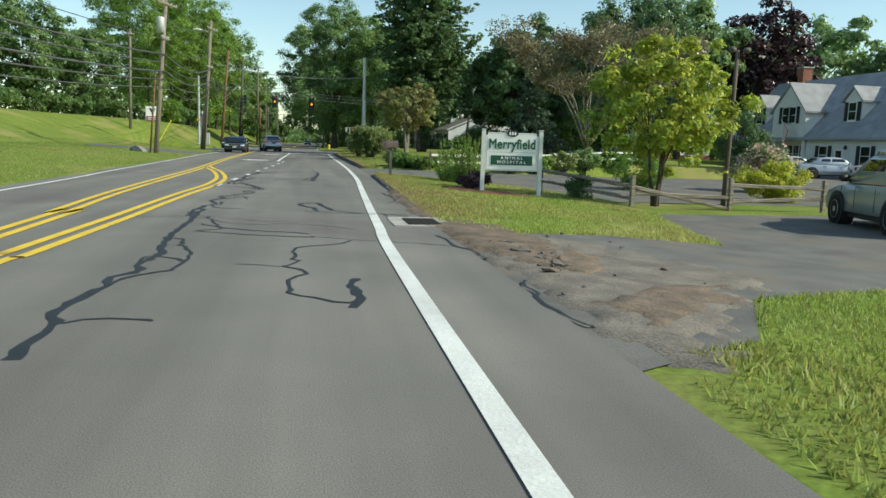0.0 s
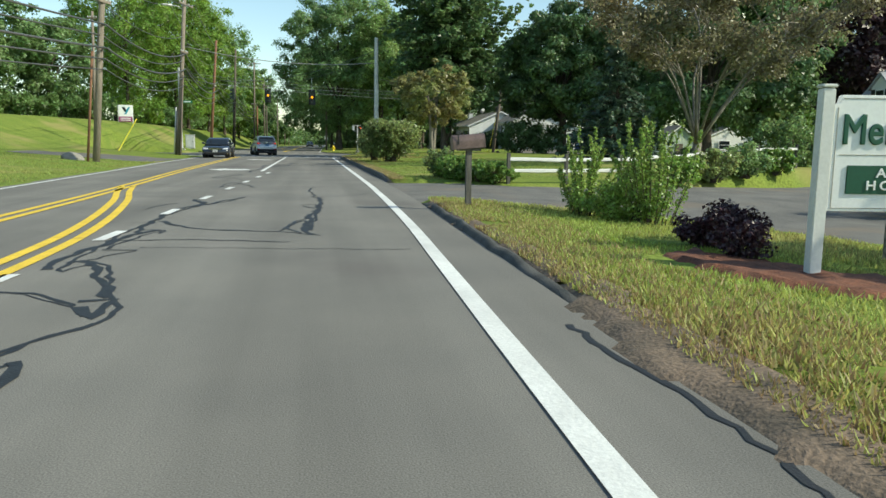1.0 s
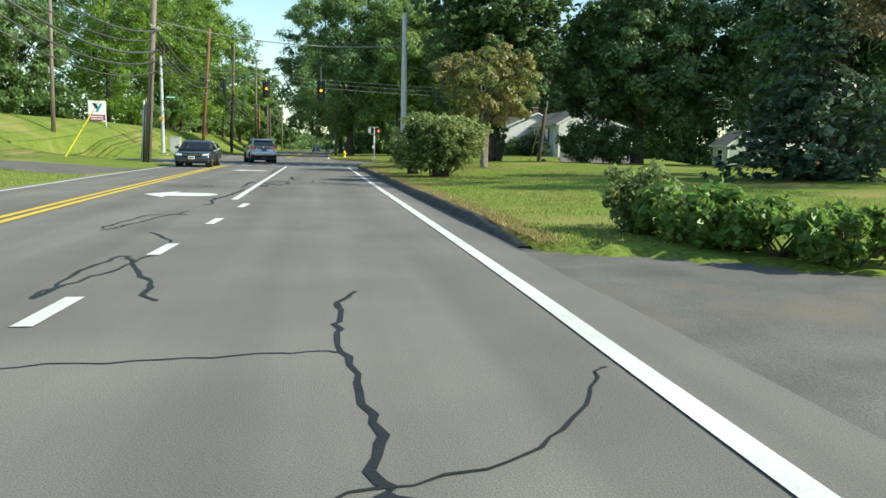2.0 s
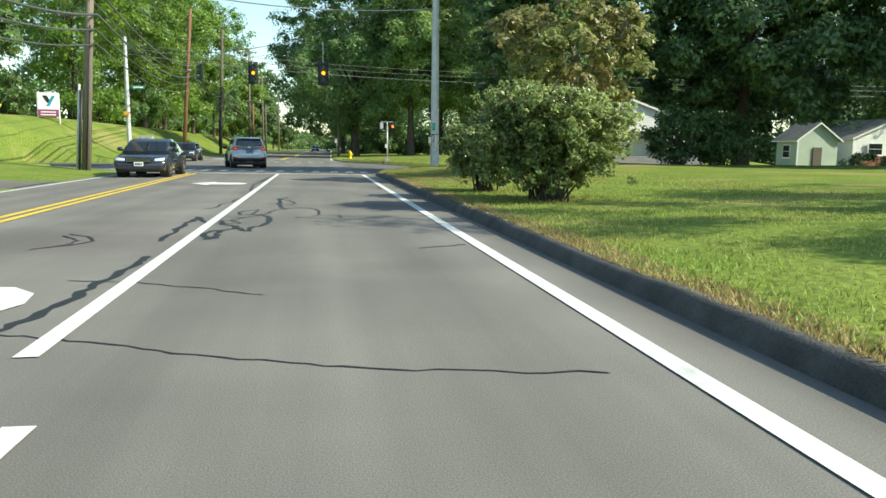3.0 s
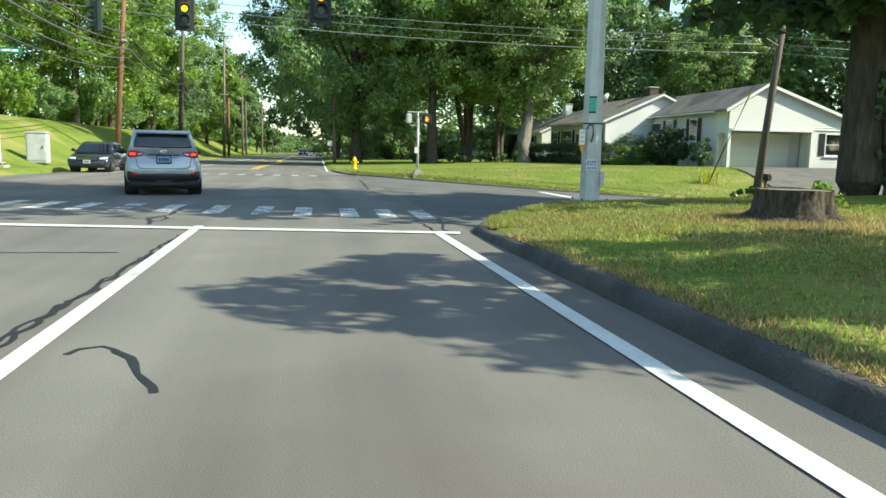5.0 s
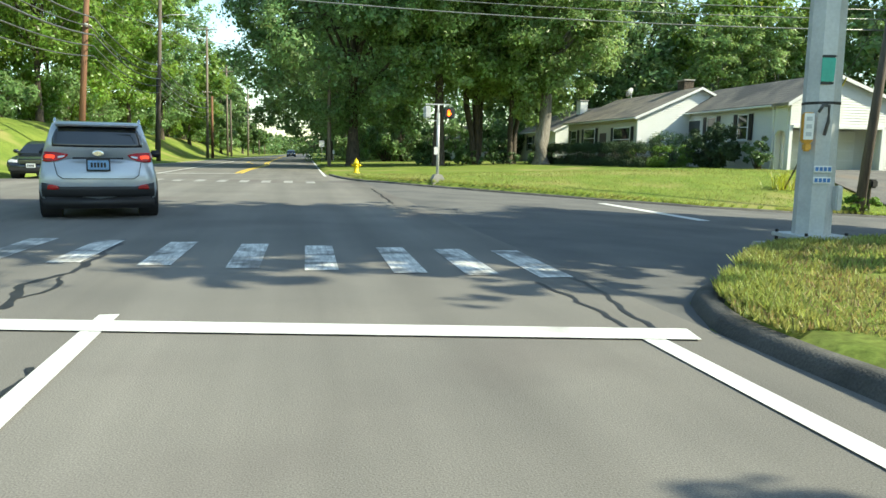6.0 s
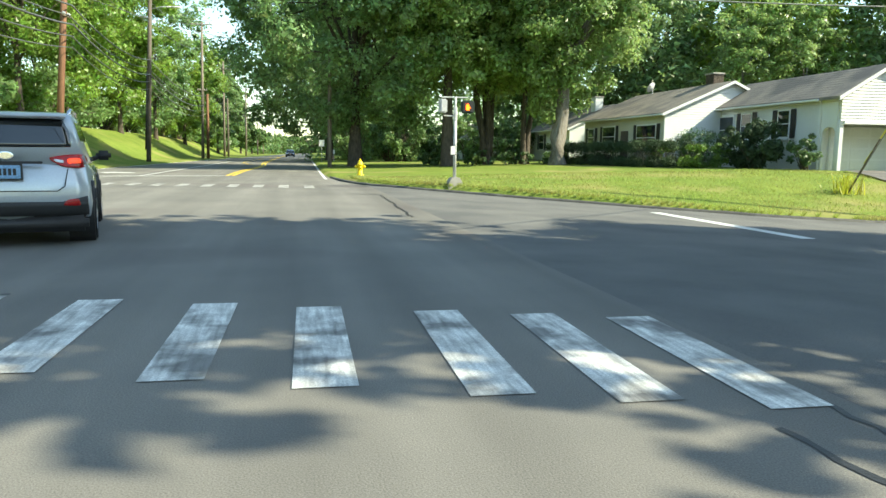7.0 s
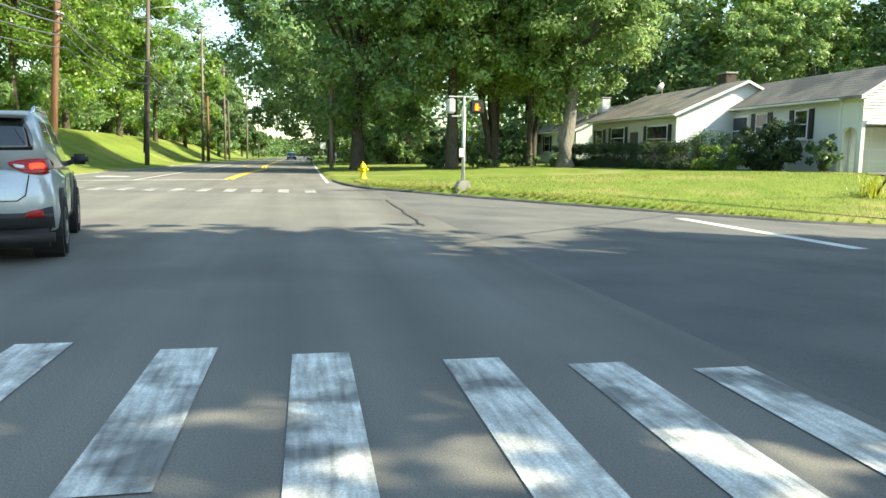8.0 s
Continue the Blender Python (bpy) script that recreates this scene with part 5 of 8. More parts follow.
def ranch(label, x0, x1, y0, y1, z0, eave, ridge, windows, wall="siding", front="siding", chimney=None, over=0.35, holes=(), mid=None, back=None):
    """A low house whose ridge runs along y and whose front faces -x; back: eave height of the far slope."""
    root = thing("house", label, "house", (0, 0, 0))
    xm = mid or (x0 + x1) / 2
    back = back or eave
    bm = bmesh.new()
    prism(bm, [(x0 + 0.06, z0 - 1.2), (x1 - 0.06, z0 - 1.2), (x1 - 0.06, back), (xm, ridge - 0.12), (x0 + 0.06, eave)], y0 + 0.06, y1 - 0.06, "y")
    part("wall", bm, M[front], root)
    bm = bmesh.new()
    clapboards(bm, y0, y1, x0 + 0.05, z0, eave, -1, "y", holes=holes)
    part("siding", bm, M[front], root)
    bm = bmesh.new()
    clapboards(bm, x0, x1, y0 + 0.05, z0, eave, -1, "x", (xm, ridge - 0.05, back))
    part("siding", bm, M[wall], root)
    bm = bmesh.new()
    box(bm, (x0 + x1) / 2, (y0 + y1) / 2, z0 - 0.4, x1 - x0 - 0.04, y1 - y0 - 0.04, 0.8)
    part("foundation", bm, M["concrete"], root)
    sides = [(-1, x0 - over, eave - (ridge - eave) / (xm - x0) * over), (1, x1 + over, back - (ridge - back) / (x1 - xm) * over)]
    bm = bmesh.new()
    for s, xe, ze in sides:
        prism(bm, [(xm, ridge), (xe, ze), (xe, ze + 0.12), (xm, ridge + 0.13)], y0 - 0.25, y1 + 0.25, "y")
    roof = part("roof", bm, M["shingle"], root)
    bm = bmesh.new()
    for s, xe, ze in sides:
        n = int(abs(xe - xm) / 0.24)
        slope = (ridge - ze) / abs(xe - xm)
        for k in range(n):
            t = k / n
            x, z = xe + (xm - xe) * t, ze + 0.125 + (ridge - ze) * t
            prism(bm, [(x, z + 0.002), (x - s * 0.25, z + slope * 0.25), (x - s * 0.25, z + slope * 0.25 + 0.006), (x, z + 0.014)], y0 - 0.25, y1 + 0.25, "y")
    tagged(part("shingle_layer", bm, M["shingle"], roof), kind="stuff")
    for s, xe, ze in sides:
        bm = bmesh.new()
        prism(bm, [(xm, ridge - 0.04), (xe, ze - 0.06), (xe, ze + 0.1), (xm, ridge + 0.11)], y0 - 0.29, y0 - 0.251, "y")
        part("bargeboard", bm, M["trim"], roof)
        bm = bmesh.new()
        box(bm, xe + s * 0.05, (y0 + y1) / 2, ze + 0.03, 0.1, y1 - y0 + 0.5, 0.1, 0.02)
        part("gutter", bm, M["trim"], roof)
    bm = bmesh.new()
    box(bm, x0 - 0.02, y0 + 0.02, (z0 + eave) / 2, 0.12, 0.12, eave - z0)
    part("corner_board", bm, M["trim"], root)
    for y, z, w, h, sh in windows:
        sash(root, (x0 + 0.02, y, z), w, h, "y", -1, sh)
    if chimney:
        bm = bmesh.new()
        box(bm, chimney[0], chimney[1], ridge + 0.1, 0.7, 0.9, 1.3, 0.02)
        stack = part("chimney", bm, M[chimney[2]], roof)
        bm = bmesh.new()
        box(bm, chimney[0], chimney[1], ridge + 0.78, 0.82, 1.02, 0.1, 0.02)
        part("chimney_cap", bm, M["concrete"], stack)
    return root


GZ = 0.62
def rebase(root, x, y, z):
    """Moves a thing's origin to its base and leaves its parts where they are."""
    root.location = (x, y, z)
    for child in root.children:
        child.location = Vector(child.location) - Vector((x, y, z))


near_house = ranch("low white clapboard house with black shutters and a garage", 24.6, 32.8, 89.5, 98.6, GZ, 4.1, 5.45,
                   [(92.2, 2.92, 0.85, 1.35, True), (95.4, 2.92, 0.85, 1.35, True), (97.4, 2.75, 1.5, 1.5, False)], front="siding", mid=26.9, back=3.45)
bm = bmesh.new()
box(bm, 27.3, 89.46, GZ + 1.05, 4.4, 0.12, 2.1, 0.01)
gd = part("garage_door", bm, M["trim"], near_house, "white panelled garage door")
for r in range(4):
    for c in range(4):
        bm = bmesh.new()
        box(bm, 27.3 - 1.65 + 1.1 * c, 89.39, GZ + 0.28 + 0.52 * r, 0.98, 0.02, 0.42, 0.008)
        part("panel", bm, M["siding"], gd)
EAVE, RIDGE, MID, BACK = 4.1, 5.45, 26.9, 3.45
bm = bmesh.new()
prism(bm, [(24.66, GZ + 2.3), (32.74, GZ + 2.3), (32.74, BACK), (MID, RIDGE - 0.12), (24.66, EAVE)], 88.2, 88.4, "y")
part("porch_gable", bm, M["siding"], near_house)
bm = bmesh.new()
clapboards(bm, 24.6, 32.8, 88.2, GZ + 2.3, EAVE, -1, "x", (MID, RIDGE - 0.05, BACK))
part("siding", bm, M["siding"], near_house)
for s, xe, ze in ((-1, 24.25, EAVE - 0.35 * (RIDGE - EAVE) / (MID - 24.6)), (1, 33.15, BACK - 0.35 * (RIDGE - BACK) / (32.8 - MID))):
    bm = bmesh.new()
    prism(bm, [(MID, RIDGE), (xe, ze), (xe, ze + 0.145), (MID, RIDGE + 0.155)], 87.95, 89.24, "y")
    part("porch_roof", bm, M["shingle"], near_house)
    bm = bmesh.new()
    prism(bm, [(MID, RIDGE - 0.05), (xe, ze - 0.06), (xe, ze + 0.12), (MID, RIDGE + 0.13)], 87.91, 87.949, "y")
    part("bargeboard", bm, M["trim"], near_house)
for x in (24.7, 30.2):
    bm = bmesh.new()
    box(bm, x, 88.3, GZ + 1.15, 0.2, 0.2, 2.3, 0.01)
    part("porch_post", bm, M["trim"], near_house)
bm = bmesh.new()
box(bm, 27.45, 88.19, GZ + 2.24, 5.4, 0.16, 0.16, 0.01)
part("lintel", bm, M["trim"], near_house)
arc = [(88.92 + 0.42 * math.cos(a), GZ + 1.75 + 0.3 * math.sin(a)) for a in np.linspace(0.0, math.pi, 11)]
bm = bmesh.new()
prism(bm, [(88.41, GZ - 0.2), (88.41, EAVE), (89.44, EAVE), (89.44, GZ - 0.2), (89.34, GZ - 0.2)] + arc + [(88.5, GZ - 0.2)], 24.6, 24.76, "x")
part("porch_wall", bm, M["siding"], near_house, "white porch wall with an arched opening")
bm = bmesh.new()
box(bm, 27.4, 88.7, GZ - 0.16, 5.6, 1.5, 0.2, 0.02)
part("doorstep", bm, M["concrete"], near_house)
bm = bmesh.new()
box(bm, 31.52, 88.85, GZ + 1.05, 2.44, 1.2, 2.5)
part("wall", bm, M["siding"], near_house)
bm = bmesh.new()
clapboards(bm, 30.31, 32.74, 88.25, GZ, GZ + 2.28, -1, "x")
part("siding", bm, M["siding"], near_house)
sash(near_house, (31.6, 88.26, GZ + 1.45), 0.9, 1.25, "x", -1, True)
far_house = ranch("low cream ranch house with dark shutters and brown roof", 21.05, 29.3, 97.9, 110.0, 0.7, 3.7, 5.5,
                  [(105.6, 2.45, 1.9, 1.3, True), (108.6, 2.45, 1.0, 1.2, True), (100.2, 2.3, 2.4, 1.5, True)], front="siding_cream", chimney=(25.6, 100.5, "stump"))
bm = bmesh.new()
box(bm, 21.03, 103.2, 1.75, 0.1, 0.95, 2.05, 0.01)
part("door", bm, M["pole_dark"], far_house, "dark brown front door")
third_house = ranch("white house with a small chimney half hidden by trees", 22.3, 30.2, 116, 127, 0.7, 3.4, 5.3, [(119, 2.3, 1.2, 1.3, True), (123, 2.3, 1.2, 1.3, True)], chimney=(25.4, 118.0, "trim"))
pale_house = ranch("small pale grey-green outbuilding across the side street", 45.9, 50.2, 92.0, 95.4, -0.4, 2.4, 3.9, [(93.7, 1.2, 1.0, 1.2, False)], "siding_green", "siding_green")
bm = bmesh.new()
box(bm, 48.0, 91.98, 0.6, 0.95, 0.12, 2.0, 0.01)
part("door", bm, M["pole_dark"], pale_house, "dark front door")
brick_house = ranch("low white house with a red brick base across the side street", 52.3, 61.0, 92.5, 104.0, -0.4, 2.6, 4.4, [(96.0, 1.3, 1.3, 1.2, False), (100.5, 1.3, 1.3, 1.2, False)])
bm = bmesh.new()
box(bm, 56.65, 92.38, 0.15, 8.7, 0.2, 1.4, 0.02)
part("brick_base", bm, M["brick"], brick_house, "red brick lower wall")
for x in (54.6, 58.2):
    sash(brick_house, (x, 92.36, 1.5), 1.5, 1.1, "x", -1, False)
shed = ranch("white outbuilding half hidden behind the tree trunks", 18.4, 23.4, 138, 145, 0.6, 3.0, 4.5, [(141, 1.7, 0.9, 1.0, False)])
bm = bmesh.new()
lathe(bm, [(0.02, 0), (0.2, 0.05), (0.36, 0.16), (0.38, 0.17), (0.02, 0.04)], 16, Matrix.Translation((25.0, 107.4, 5.95)) @ pose(0, 0, 0, -60, 0, 30))
dish = part("dish", bm, M["galvanised"], far_house, "grey satellite dish")
bm = bmesh.new()
rod(bm, (25.0, 107.4, 5.3), (25.0, 107.4, 5.98), 0.03, n=6)
part("dish_post", bm, M["galvanised"], far_house)


def clinic():
    """The white gabled clinic with dormers behind the car park."""
    root = thing("clinic_house", "white clapboard house with grey roof, dormers and brick chimney", "house", (39.0, 42.6, -0.3), -90)
    def slab(name, outline, lo, hi, axis, mat, par=root, label=""):
        bm = bmesh.new()
        prism(bm, outline, lo, hi, axis)
        return part(name, bm, M[mat], par, label)
    # long body with its roof
    slab("wall", [(2.4, -0.4), (16, -0.4), (16, 2.95), (2.4, 2.95)], 0.35, 9.7, "y", "siding")
    slab("wall", [(-8.5, -0.4), (2.4, -0.4), (2.4, 2.95), (-8.5, 2.95)], 1.3, 9.7, "y", "siding")
    bm = bmesh.new()
    clapboards(bm, 2.4, 16, 0.34, 0.1, 2.9, -1, "x")
    part("siding", bm, M["siding"], root)
    slab("wall", [(0.4, 2.9), (9.7, 2.9), (5.0, 8.0)], -8.5, -8.3, "x", "siding")
    slab("wall", [(0.4, 2.9), (9.7, 2.9), (5.0, 8.0)], 15.8, 16.0, "x", "siding")
    slab("roof", [(-0.1, 2.84), (5.0, 8.1), (5.0, 8.26), (-0.1, 3.0)], -8.8, 16.3, "x", "shingle_grey")
    slab("roof", [(10.1, 2.84), (5.01, 8.1), (5.01, 8.26), (10.1, 3.0)], -8.8, 16.3, "x", "shingle_grey")
    # cross gable over the recessed porch
    slab("wall", [(-1.75, 2.8), (2.35, 2.8), (2.35, 5.25), (0.3, 7.35), (-1.75, 5.25)], 0.02, 4.6, "y", "siding")
    bm = bmesh.new()
    clapboards(bm, -1.75, 2.35, 0.015, 2.8, 5.25, -1, "x", (0.3, 7.35))
    part("siding", bm, M["siding"], root)
    bm = bmesh.new()
    clapboards(bm, 0.05, 4.5, 2.355, 2.9, 5.2, 1, "y")
    part("siding", bm, M["siding"], root)
    slab("roof", [(-2.0, 5.0), (0.3, 7.36), (2.6, 5.0), (2.6, 5.14), (0.3, 7.52), (-2.0, 5.14)], -0.2, 4.7, "y", "shingle_grey")
    for x in (-1.6, 2.2):
        slab("porch_post", [(x - 0.12, -0.3), (x + 0.12, -0.3), (x + 0.12, 2.8), (x - 0.12, 2.8)], 0.1, 0.34, "y", "trim")
    for x in (-5.5, 6.15, 11.3):
        d = slab("dormer", [(x - 0.9, 4.0), (x + 0.9, 4.0), (x + 0.9, 5.85), (x, 6.75), (x - 0.9, 5.85)], 1.2, 3.8, "y", "siding")
        slab("roof", [(x - 1.12, 5.65), (x, 6.76), (x + 1.12, 5.65), (x + 1.12, 5.78), (x, 6.92), (x - 1.12, 5.78)], 1.0, 3.9, "y", "shingle_grey", d)
        bm = bmesh.new()
        clapboards(bm, 1.2, 3.6, x + 0.905, 4.0, 5.8, 1, "y")
        part("siding", bm, M["siding"], d)
        sash(root, (x, 1.19, 5.0), 0.72, 1.3, "x", -1)
    sash(root, (-0.05, 0.0, 4.85), 0.72, 1.25, "x", -1)
    sash(root, (0.85, 0.0, 4.85), 0.72, 1.25, "x", -1)
    for x in (-0.9, -0.1, 0.7):
        sash(root, (x, 1.29, 1.75), 0.65, 1.4, "x", -1, False)
    for x in (4.5, 8.95, 13.0):
        sash(root, (x, 0.32, 1.7), 0.85, 1.35, "x", -1)
    for x in (6.2, 10.5):
        bm = bmesh.new()
        box(bm, x, 0.33, 1.15, 0.95, 0.1, 2.1, 0.01)
        dr = part("door", bm, M["sign_white"], root, "white glazed entrance door")
        bm = bmesh.new()
        box(bm, x, 0.275, 1.5, 0.62, 0.02, 1.1, 0.01)
        part("pane", bm, M["window"], dr)
    bm = bmesh.new()
    lathe(bm, [(0.05, 0), (0.13, 0.06), (0.1, 0.26), (0.02, 0.32)], 12, Matrix.Translation((6.95, 0.22, 2.15)))
    part("wall_lamp", bm, M["shutter"], root)
    bm = bmesh.new()
    box(bm, 1.7, 1.28, 1.1, 0.9, 0.06, 2.1, 0.01)
    part("door", bm, M["brick"], root, "dark red front door")
    bm = bmesh.new()
    box(bm, -5.1, 5.0, 8.4, 0.75, 0.95, 2.0, 0.02)
    ch = part("chimney", bm, M["brick"], root, "red brick chimney")
    bm = bmesh.new()
    box(bm, -5.1, 5.0, 9.42, 0.9, 1.1, 0.12, 0.02)
    part("chimney_cap", bm, M["concrete"], ch)
    bm = bmesh.new()
    rod(bm, (1.9, 0.0, 3.3), (0.75, -1.0, 4.4), 0.025, n=6)
    pl = part("flagpole", bm, M["trim"], root)
    for k in range(7):
        bm = bmesh.new()
        u, v = 1.0 + 0.075 * k, 4.15 - 0.07 * k
        prism(bm, [(u, v), (u + 0.075, v - 0.07), (u - 0.1 - 0.03 * k, v - 1.45 + 0.03 * k), (u - 0.17 - 0.03 * k, v - 1.4 + 0.03 * k)], -0.8 - 0.02 * (k % 2), -0.785 - 0.02 * (k % 2), "y")
        part("flag_stripe", bm, M["flag_red" if k % 2 == 0 else "trim"], pl)
    return root


clinic()
for root, at in ((near_house, (28, 93, GZ)), (far_house, (25, 104, 0.7)), (third_house, (23, 121, 0.7)), (pale_house, (48, 93.6, -0.4)), (brick_house, (56.6, 98, -0.4)), (shed, (19.5, 141, 0.6))):
    rebase(root, *at)

# ---------------------------------------------------------------- vehicles, nose towards +y in their own space
def vehicle(name, label, at, turn, colour, kind="suv", detail="rear", category="car"):
    root = thing(name, label, category, at, turn)
    if kind == "suv":
        L, W, H, belt, floor, wb, wr = 4.4, 1.82, 1.66, 0.98, 0.3, 2.64, 0.345
        side = [(-2.12, 0.34), (-2.2, 0.5), (-2.2, 0.72), (-2.14, 0.95), (-2.05, 1.05), (-1.0, 1.0), (0.55, 0.97), (0.95, 0.98), (1.55, 0.9), (2.05, 0.76), (2.18, 0.55), (2.14, 0.3)]
        cabin = [(-2.08, 1.0), (-1.9, 1.5), (-1.78, 1.6), (-1.4, 1.65), (-0.5, 1.68), (0.15, 1.62), (0.42, 1.52), (1.08, 0.97)]
        panes = [(-1.66, -0.74, 1.53), (-0.68, 0.16, 1.54)]
    else:
        L, W, H, belt, floor, wb, wr = 4.75, 1.82, 1.44, 0.92, 0.26, 2.8, 0.335
        side = [(-2.28, 0.3), (-2.36, 0.5), (-2.34, 0.75), (-2.25, 0.93), (-1.6, 0.97), (-0.8, 0.92), (0.55, 0.9), (1.0, 0.9), (1.7, 0.8), (2.2, 0.68), (2.36, 0.5), (2.3, 0.26)]
        cabin = [(-1.7, 0.93), (-1.05, 1.33), (-0.6, 1.42), (-0.1, 1.44), (0.3, 1.4), (0.55, 1.3), (1.2, 0.88)]
        panes = [(-1.0, -0.32, 1.31), (-0.26, 0.42, 1.32)]
    col = M[colour]
    taper = 0.21 if kind == "suv" else 0.2

    def skin(outline, widths, crown, n=7):
        """Loft the side outline across the width with a soft shoulder."""
        bm = bmesh.new()
        us = [-1, -0.96, -0.8, 0, 0.8, 0.96, 1]
        rows = []
        cx = sum(p[0] for p in outline) / len(outline)
        cz = sum(p[1] for p in outline) / len(outline)
        for u in us:
            k = {1: 0.955, 0.96: 0.985, 0.8: 1.0, 0: 1.0}[abs(u)]
            rows.append([bm.verts.new((u * widths(z), cx + (y - cx) * (k if abs(u) > 0.9 else 1.0) * (1 - 0.03 * crown * u * u), cz + (z - cz) * k)) for y, z in outline])
        m = len(outline)
        for a, b in zip(rows, rows[1:]):
            for i in range(m):
                bm.faces.new((a[i], a[(i + 1) % m], b[(i + 1) % m], b[i]))
        bm.faces.new(rows[0])
        bm.faces.new(rows[-1])
        bmesh.ops.recalc_face_normals(bm, faces=bm.faces)
        return bm

    half = W / 2
    hulls = []

    def hull(bm):
        hulls.append(BVHTree.FromBMesh(bm))
        return bm

    def conform(name, quad_xz, mat, par, label="", front=False, proud=0.012, soft=0.22, n=9, m=6):
        """A sheet that lies on the skin as seen from behind or from the front, with rounded corners."""
        d = -1 if front else 1
        bm = bmesh.new()
        (ax, az), (bx, bz), (cx, cz), (ex, ez) = quad_xz
        rows = []
        for j in range(m + 1):
            row = []
            for i in range(n + 1):
                u, v = -1 + 2 * i / n, -1 + 2 * j / m
                u, v = u * math.sqrt(1 - soft * v * v), v * math.sqrt(1 - soft * u * u)
                u, v = (u + 1) / 2, (v + 1) / 2
                x = (ax * (1 - u) + bx * u) * (1 - v) + (ex * (1 - u) + cx * u) * v
                z = (az * (1 - u) + bz * u) * (1 - v) + (ez * (1 - u) + cz * u) * v
                ys = [h[0].y for h in (t.ray_cast(Vector((x, -6 * d, z)), Vector((0, d, 0))) for t in hulls) if h[0] is not None]
                y = (min(ys) if d > 0 else max(ys)) if ys else (-L / 2 + 0.4) * d
                row.append((x, y - proud * d, z))
            rows.append([bm.verts.new(p) for p in row])
        for a, b in zip(rows, rows[1:]):
            for i in range(n):
                bm.faces.new((a[i], a[i + 1], b[i + 1], b[i]) if d > 0 else (b[i], b[i + 1], a[i + 1], a[i]))
        rim = [e for e in bm.edges if e.is_boundary]
        r = bmesh.ops.extrude_edge_only(bm, edges=rim)
        for v in r["geom"]:
            if isinstance(v, bmesh.types.BMVert):
                v.co.y += (proud + 0.03) * d
        bmesh.ops.recalc_face_normals(bm, faces=bm.faces)
        return part(name, bm, M[mat], par, label, True)

    body = part("body", hull(skin(side, lambda z: half * (0.93 + 0.07 * math.sin(min(1, max(0, (z - 0.2) / 0.8)) * math.pi)), 1.2)), col, root, smooth=True)
    top = max(z for _, z in cabin)
    roof = part("cabin", hull(skin(cabin, lambda z: half * (0.95 - taper * (z - belt) / (top - belt)), 0.6)), col, root, smooth=True)

    def tapered(y, z):
        return half * (0.95 - taper * (z - belt) / (top - belt))

    # screens and side windows, a little proud of the cabin skin
    def plate(name, pts, mat, par, label="", thick=0.012, out=(0, 0, 0)):
        bm = bmesh.new()
        f = bm.faces.new([bm.verts.new(Vector(p) + Vector(out)) for p in pts])
        bm.normal_update()
        r = bmesh.ops.extrude_face_region(bm, geom=[f])
        nrm = f.normal.copy()
        for v in r["geom"]:
            if isinstance(v, bmesh.types.BMVert):
                v.co += nrm * thick
        bmesh.ops.recalc_face_normals(bm, faces=bm.faces)
        return part(name, bm, M[mat], par, label)

    r0, r1, f0, f1 = cabin[0], cabin[1], cabin[-1], cabin[-2]
    def quad(a, b, t0, t1, push):
        (ya, za), (yb, zb) = a, b
        pa = (ya + (yb - ya) * t0, za + (zb - za) * t0)
        pb = (ya + (yb - ya) * t1, za + (zb - za) * t1)
        wa, wbv = tapered(*pa) * 0.88, tapered(*pb) * 0.86
        return [(-wa, pa[0] + push, pa[1] + 0.01), (wa, pa[0] + push, pa[1] + 0.01), (wbv, pb[0] + push, pb[1] + 0.01), (-wbv, pb[0] + push, pb[1] + 0.01)]
    if kind == "suv":
        conform("rear_window", [(-0.73, 1.2), (0.73, 1.2), (0.63, 1.55), (-0.63, 1.55)], "carglass", roof, "", False, 0.014, 0.1, 18, 6)
    else:
        plate("rear_window", quad(r0, r1, 0.24, 0.97, -0.02), "carglass", roof)
    plate("windscreen", quad(f0, f1, 0.12, 0.98, 0.02), "carglass", roof)
    for s in (-1, 1):
        for y0, y1, zt in panes:
            zb = belt + 0.06
            ins = 0.16 if y0 < -0.9 else 0.02
            slope = 0.12 if y1 > 0.1 and kind == "suv" else 0.1
            pts = [(s * (tapered(0, zb) + 0.002), y0, zb), (s * (tapered(0, zb) + 0.002), y1 + (0.42 if y1 > 0 else 0), zb), (s * (tapered(0, zt) + 0.002), y1 - 0.02 + (0.04 if y1 > 0 else 0), zt), (s * (tapered(0, zt) + 0.002), y0 + ins, zt)]
            plate("side_window", pts if s > 0 else pts[::-1], "carglass", roof, thick=0.014)
        # arches, wheels
        for y in (-wb / 2 - 0.06, wb / 2 + 0.02):
            bm = bmesh.new()
            rod(bm, (s * (half - 0.3), y, wr + 0.02), (s * (half + 0.006), y, wr + 0.02), wr + 0.07, n=24)
            part("wheel_arch", bm, M["plastic"], body)
            bm = bmesh.new()
            lathe(bm, [(wr * 0.62, -0.1), (wr * 0.95, -0.11), (wr, -0.07), (wr, 0.07), (wr * 0.95, 0.11), (wr * 0.62, 0.1)], 24, Matrix.Translation((s * (half - 0.08), y, wr)) @ pose(0, 0, 0, 0, 90 * s))
            wheel = part("tyre", bm, M["tyre"], root, smooth=True)
            bm = bmesh.new()
            m = Matrix.Translation((s * (half - 0.075), y, wr)) @ pose(0, 0, 0, 0, 90 * s)
            lathe(bm, [(wr * 0.66, 0.04), (wr * 0.66, 0.09), (wr * 0.6, 0.1), (wr * 0.56, 0.05)], 20, m)
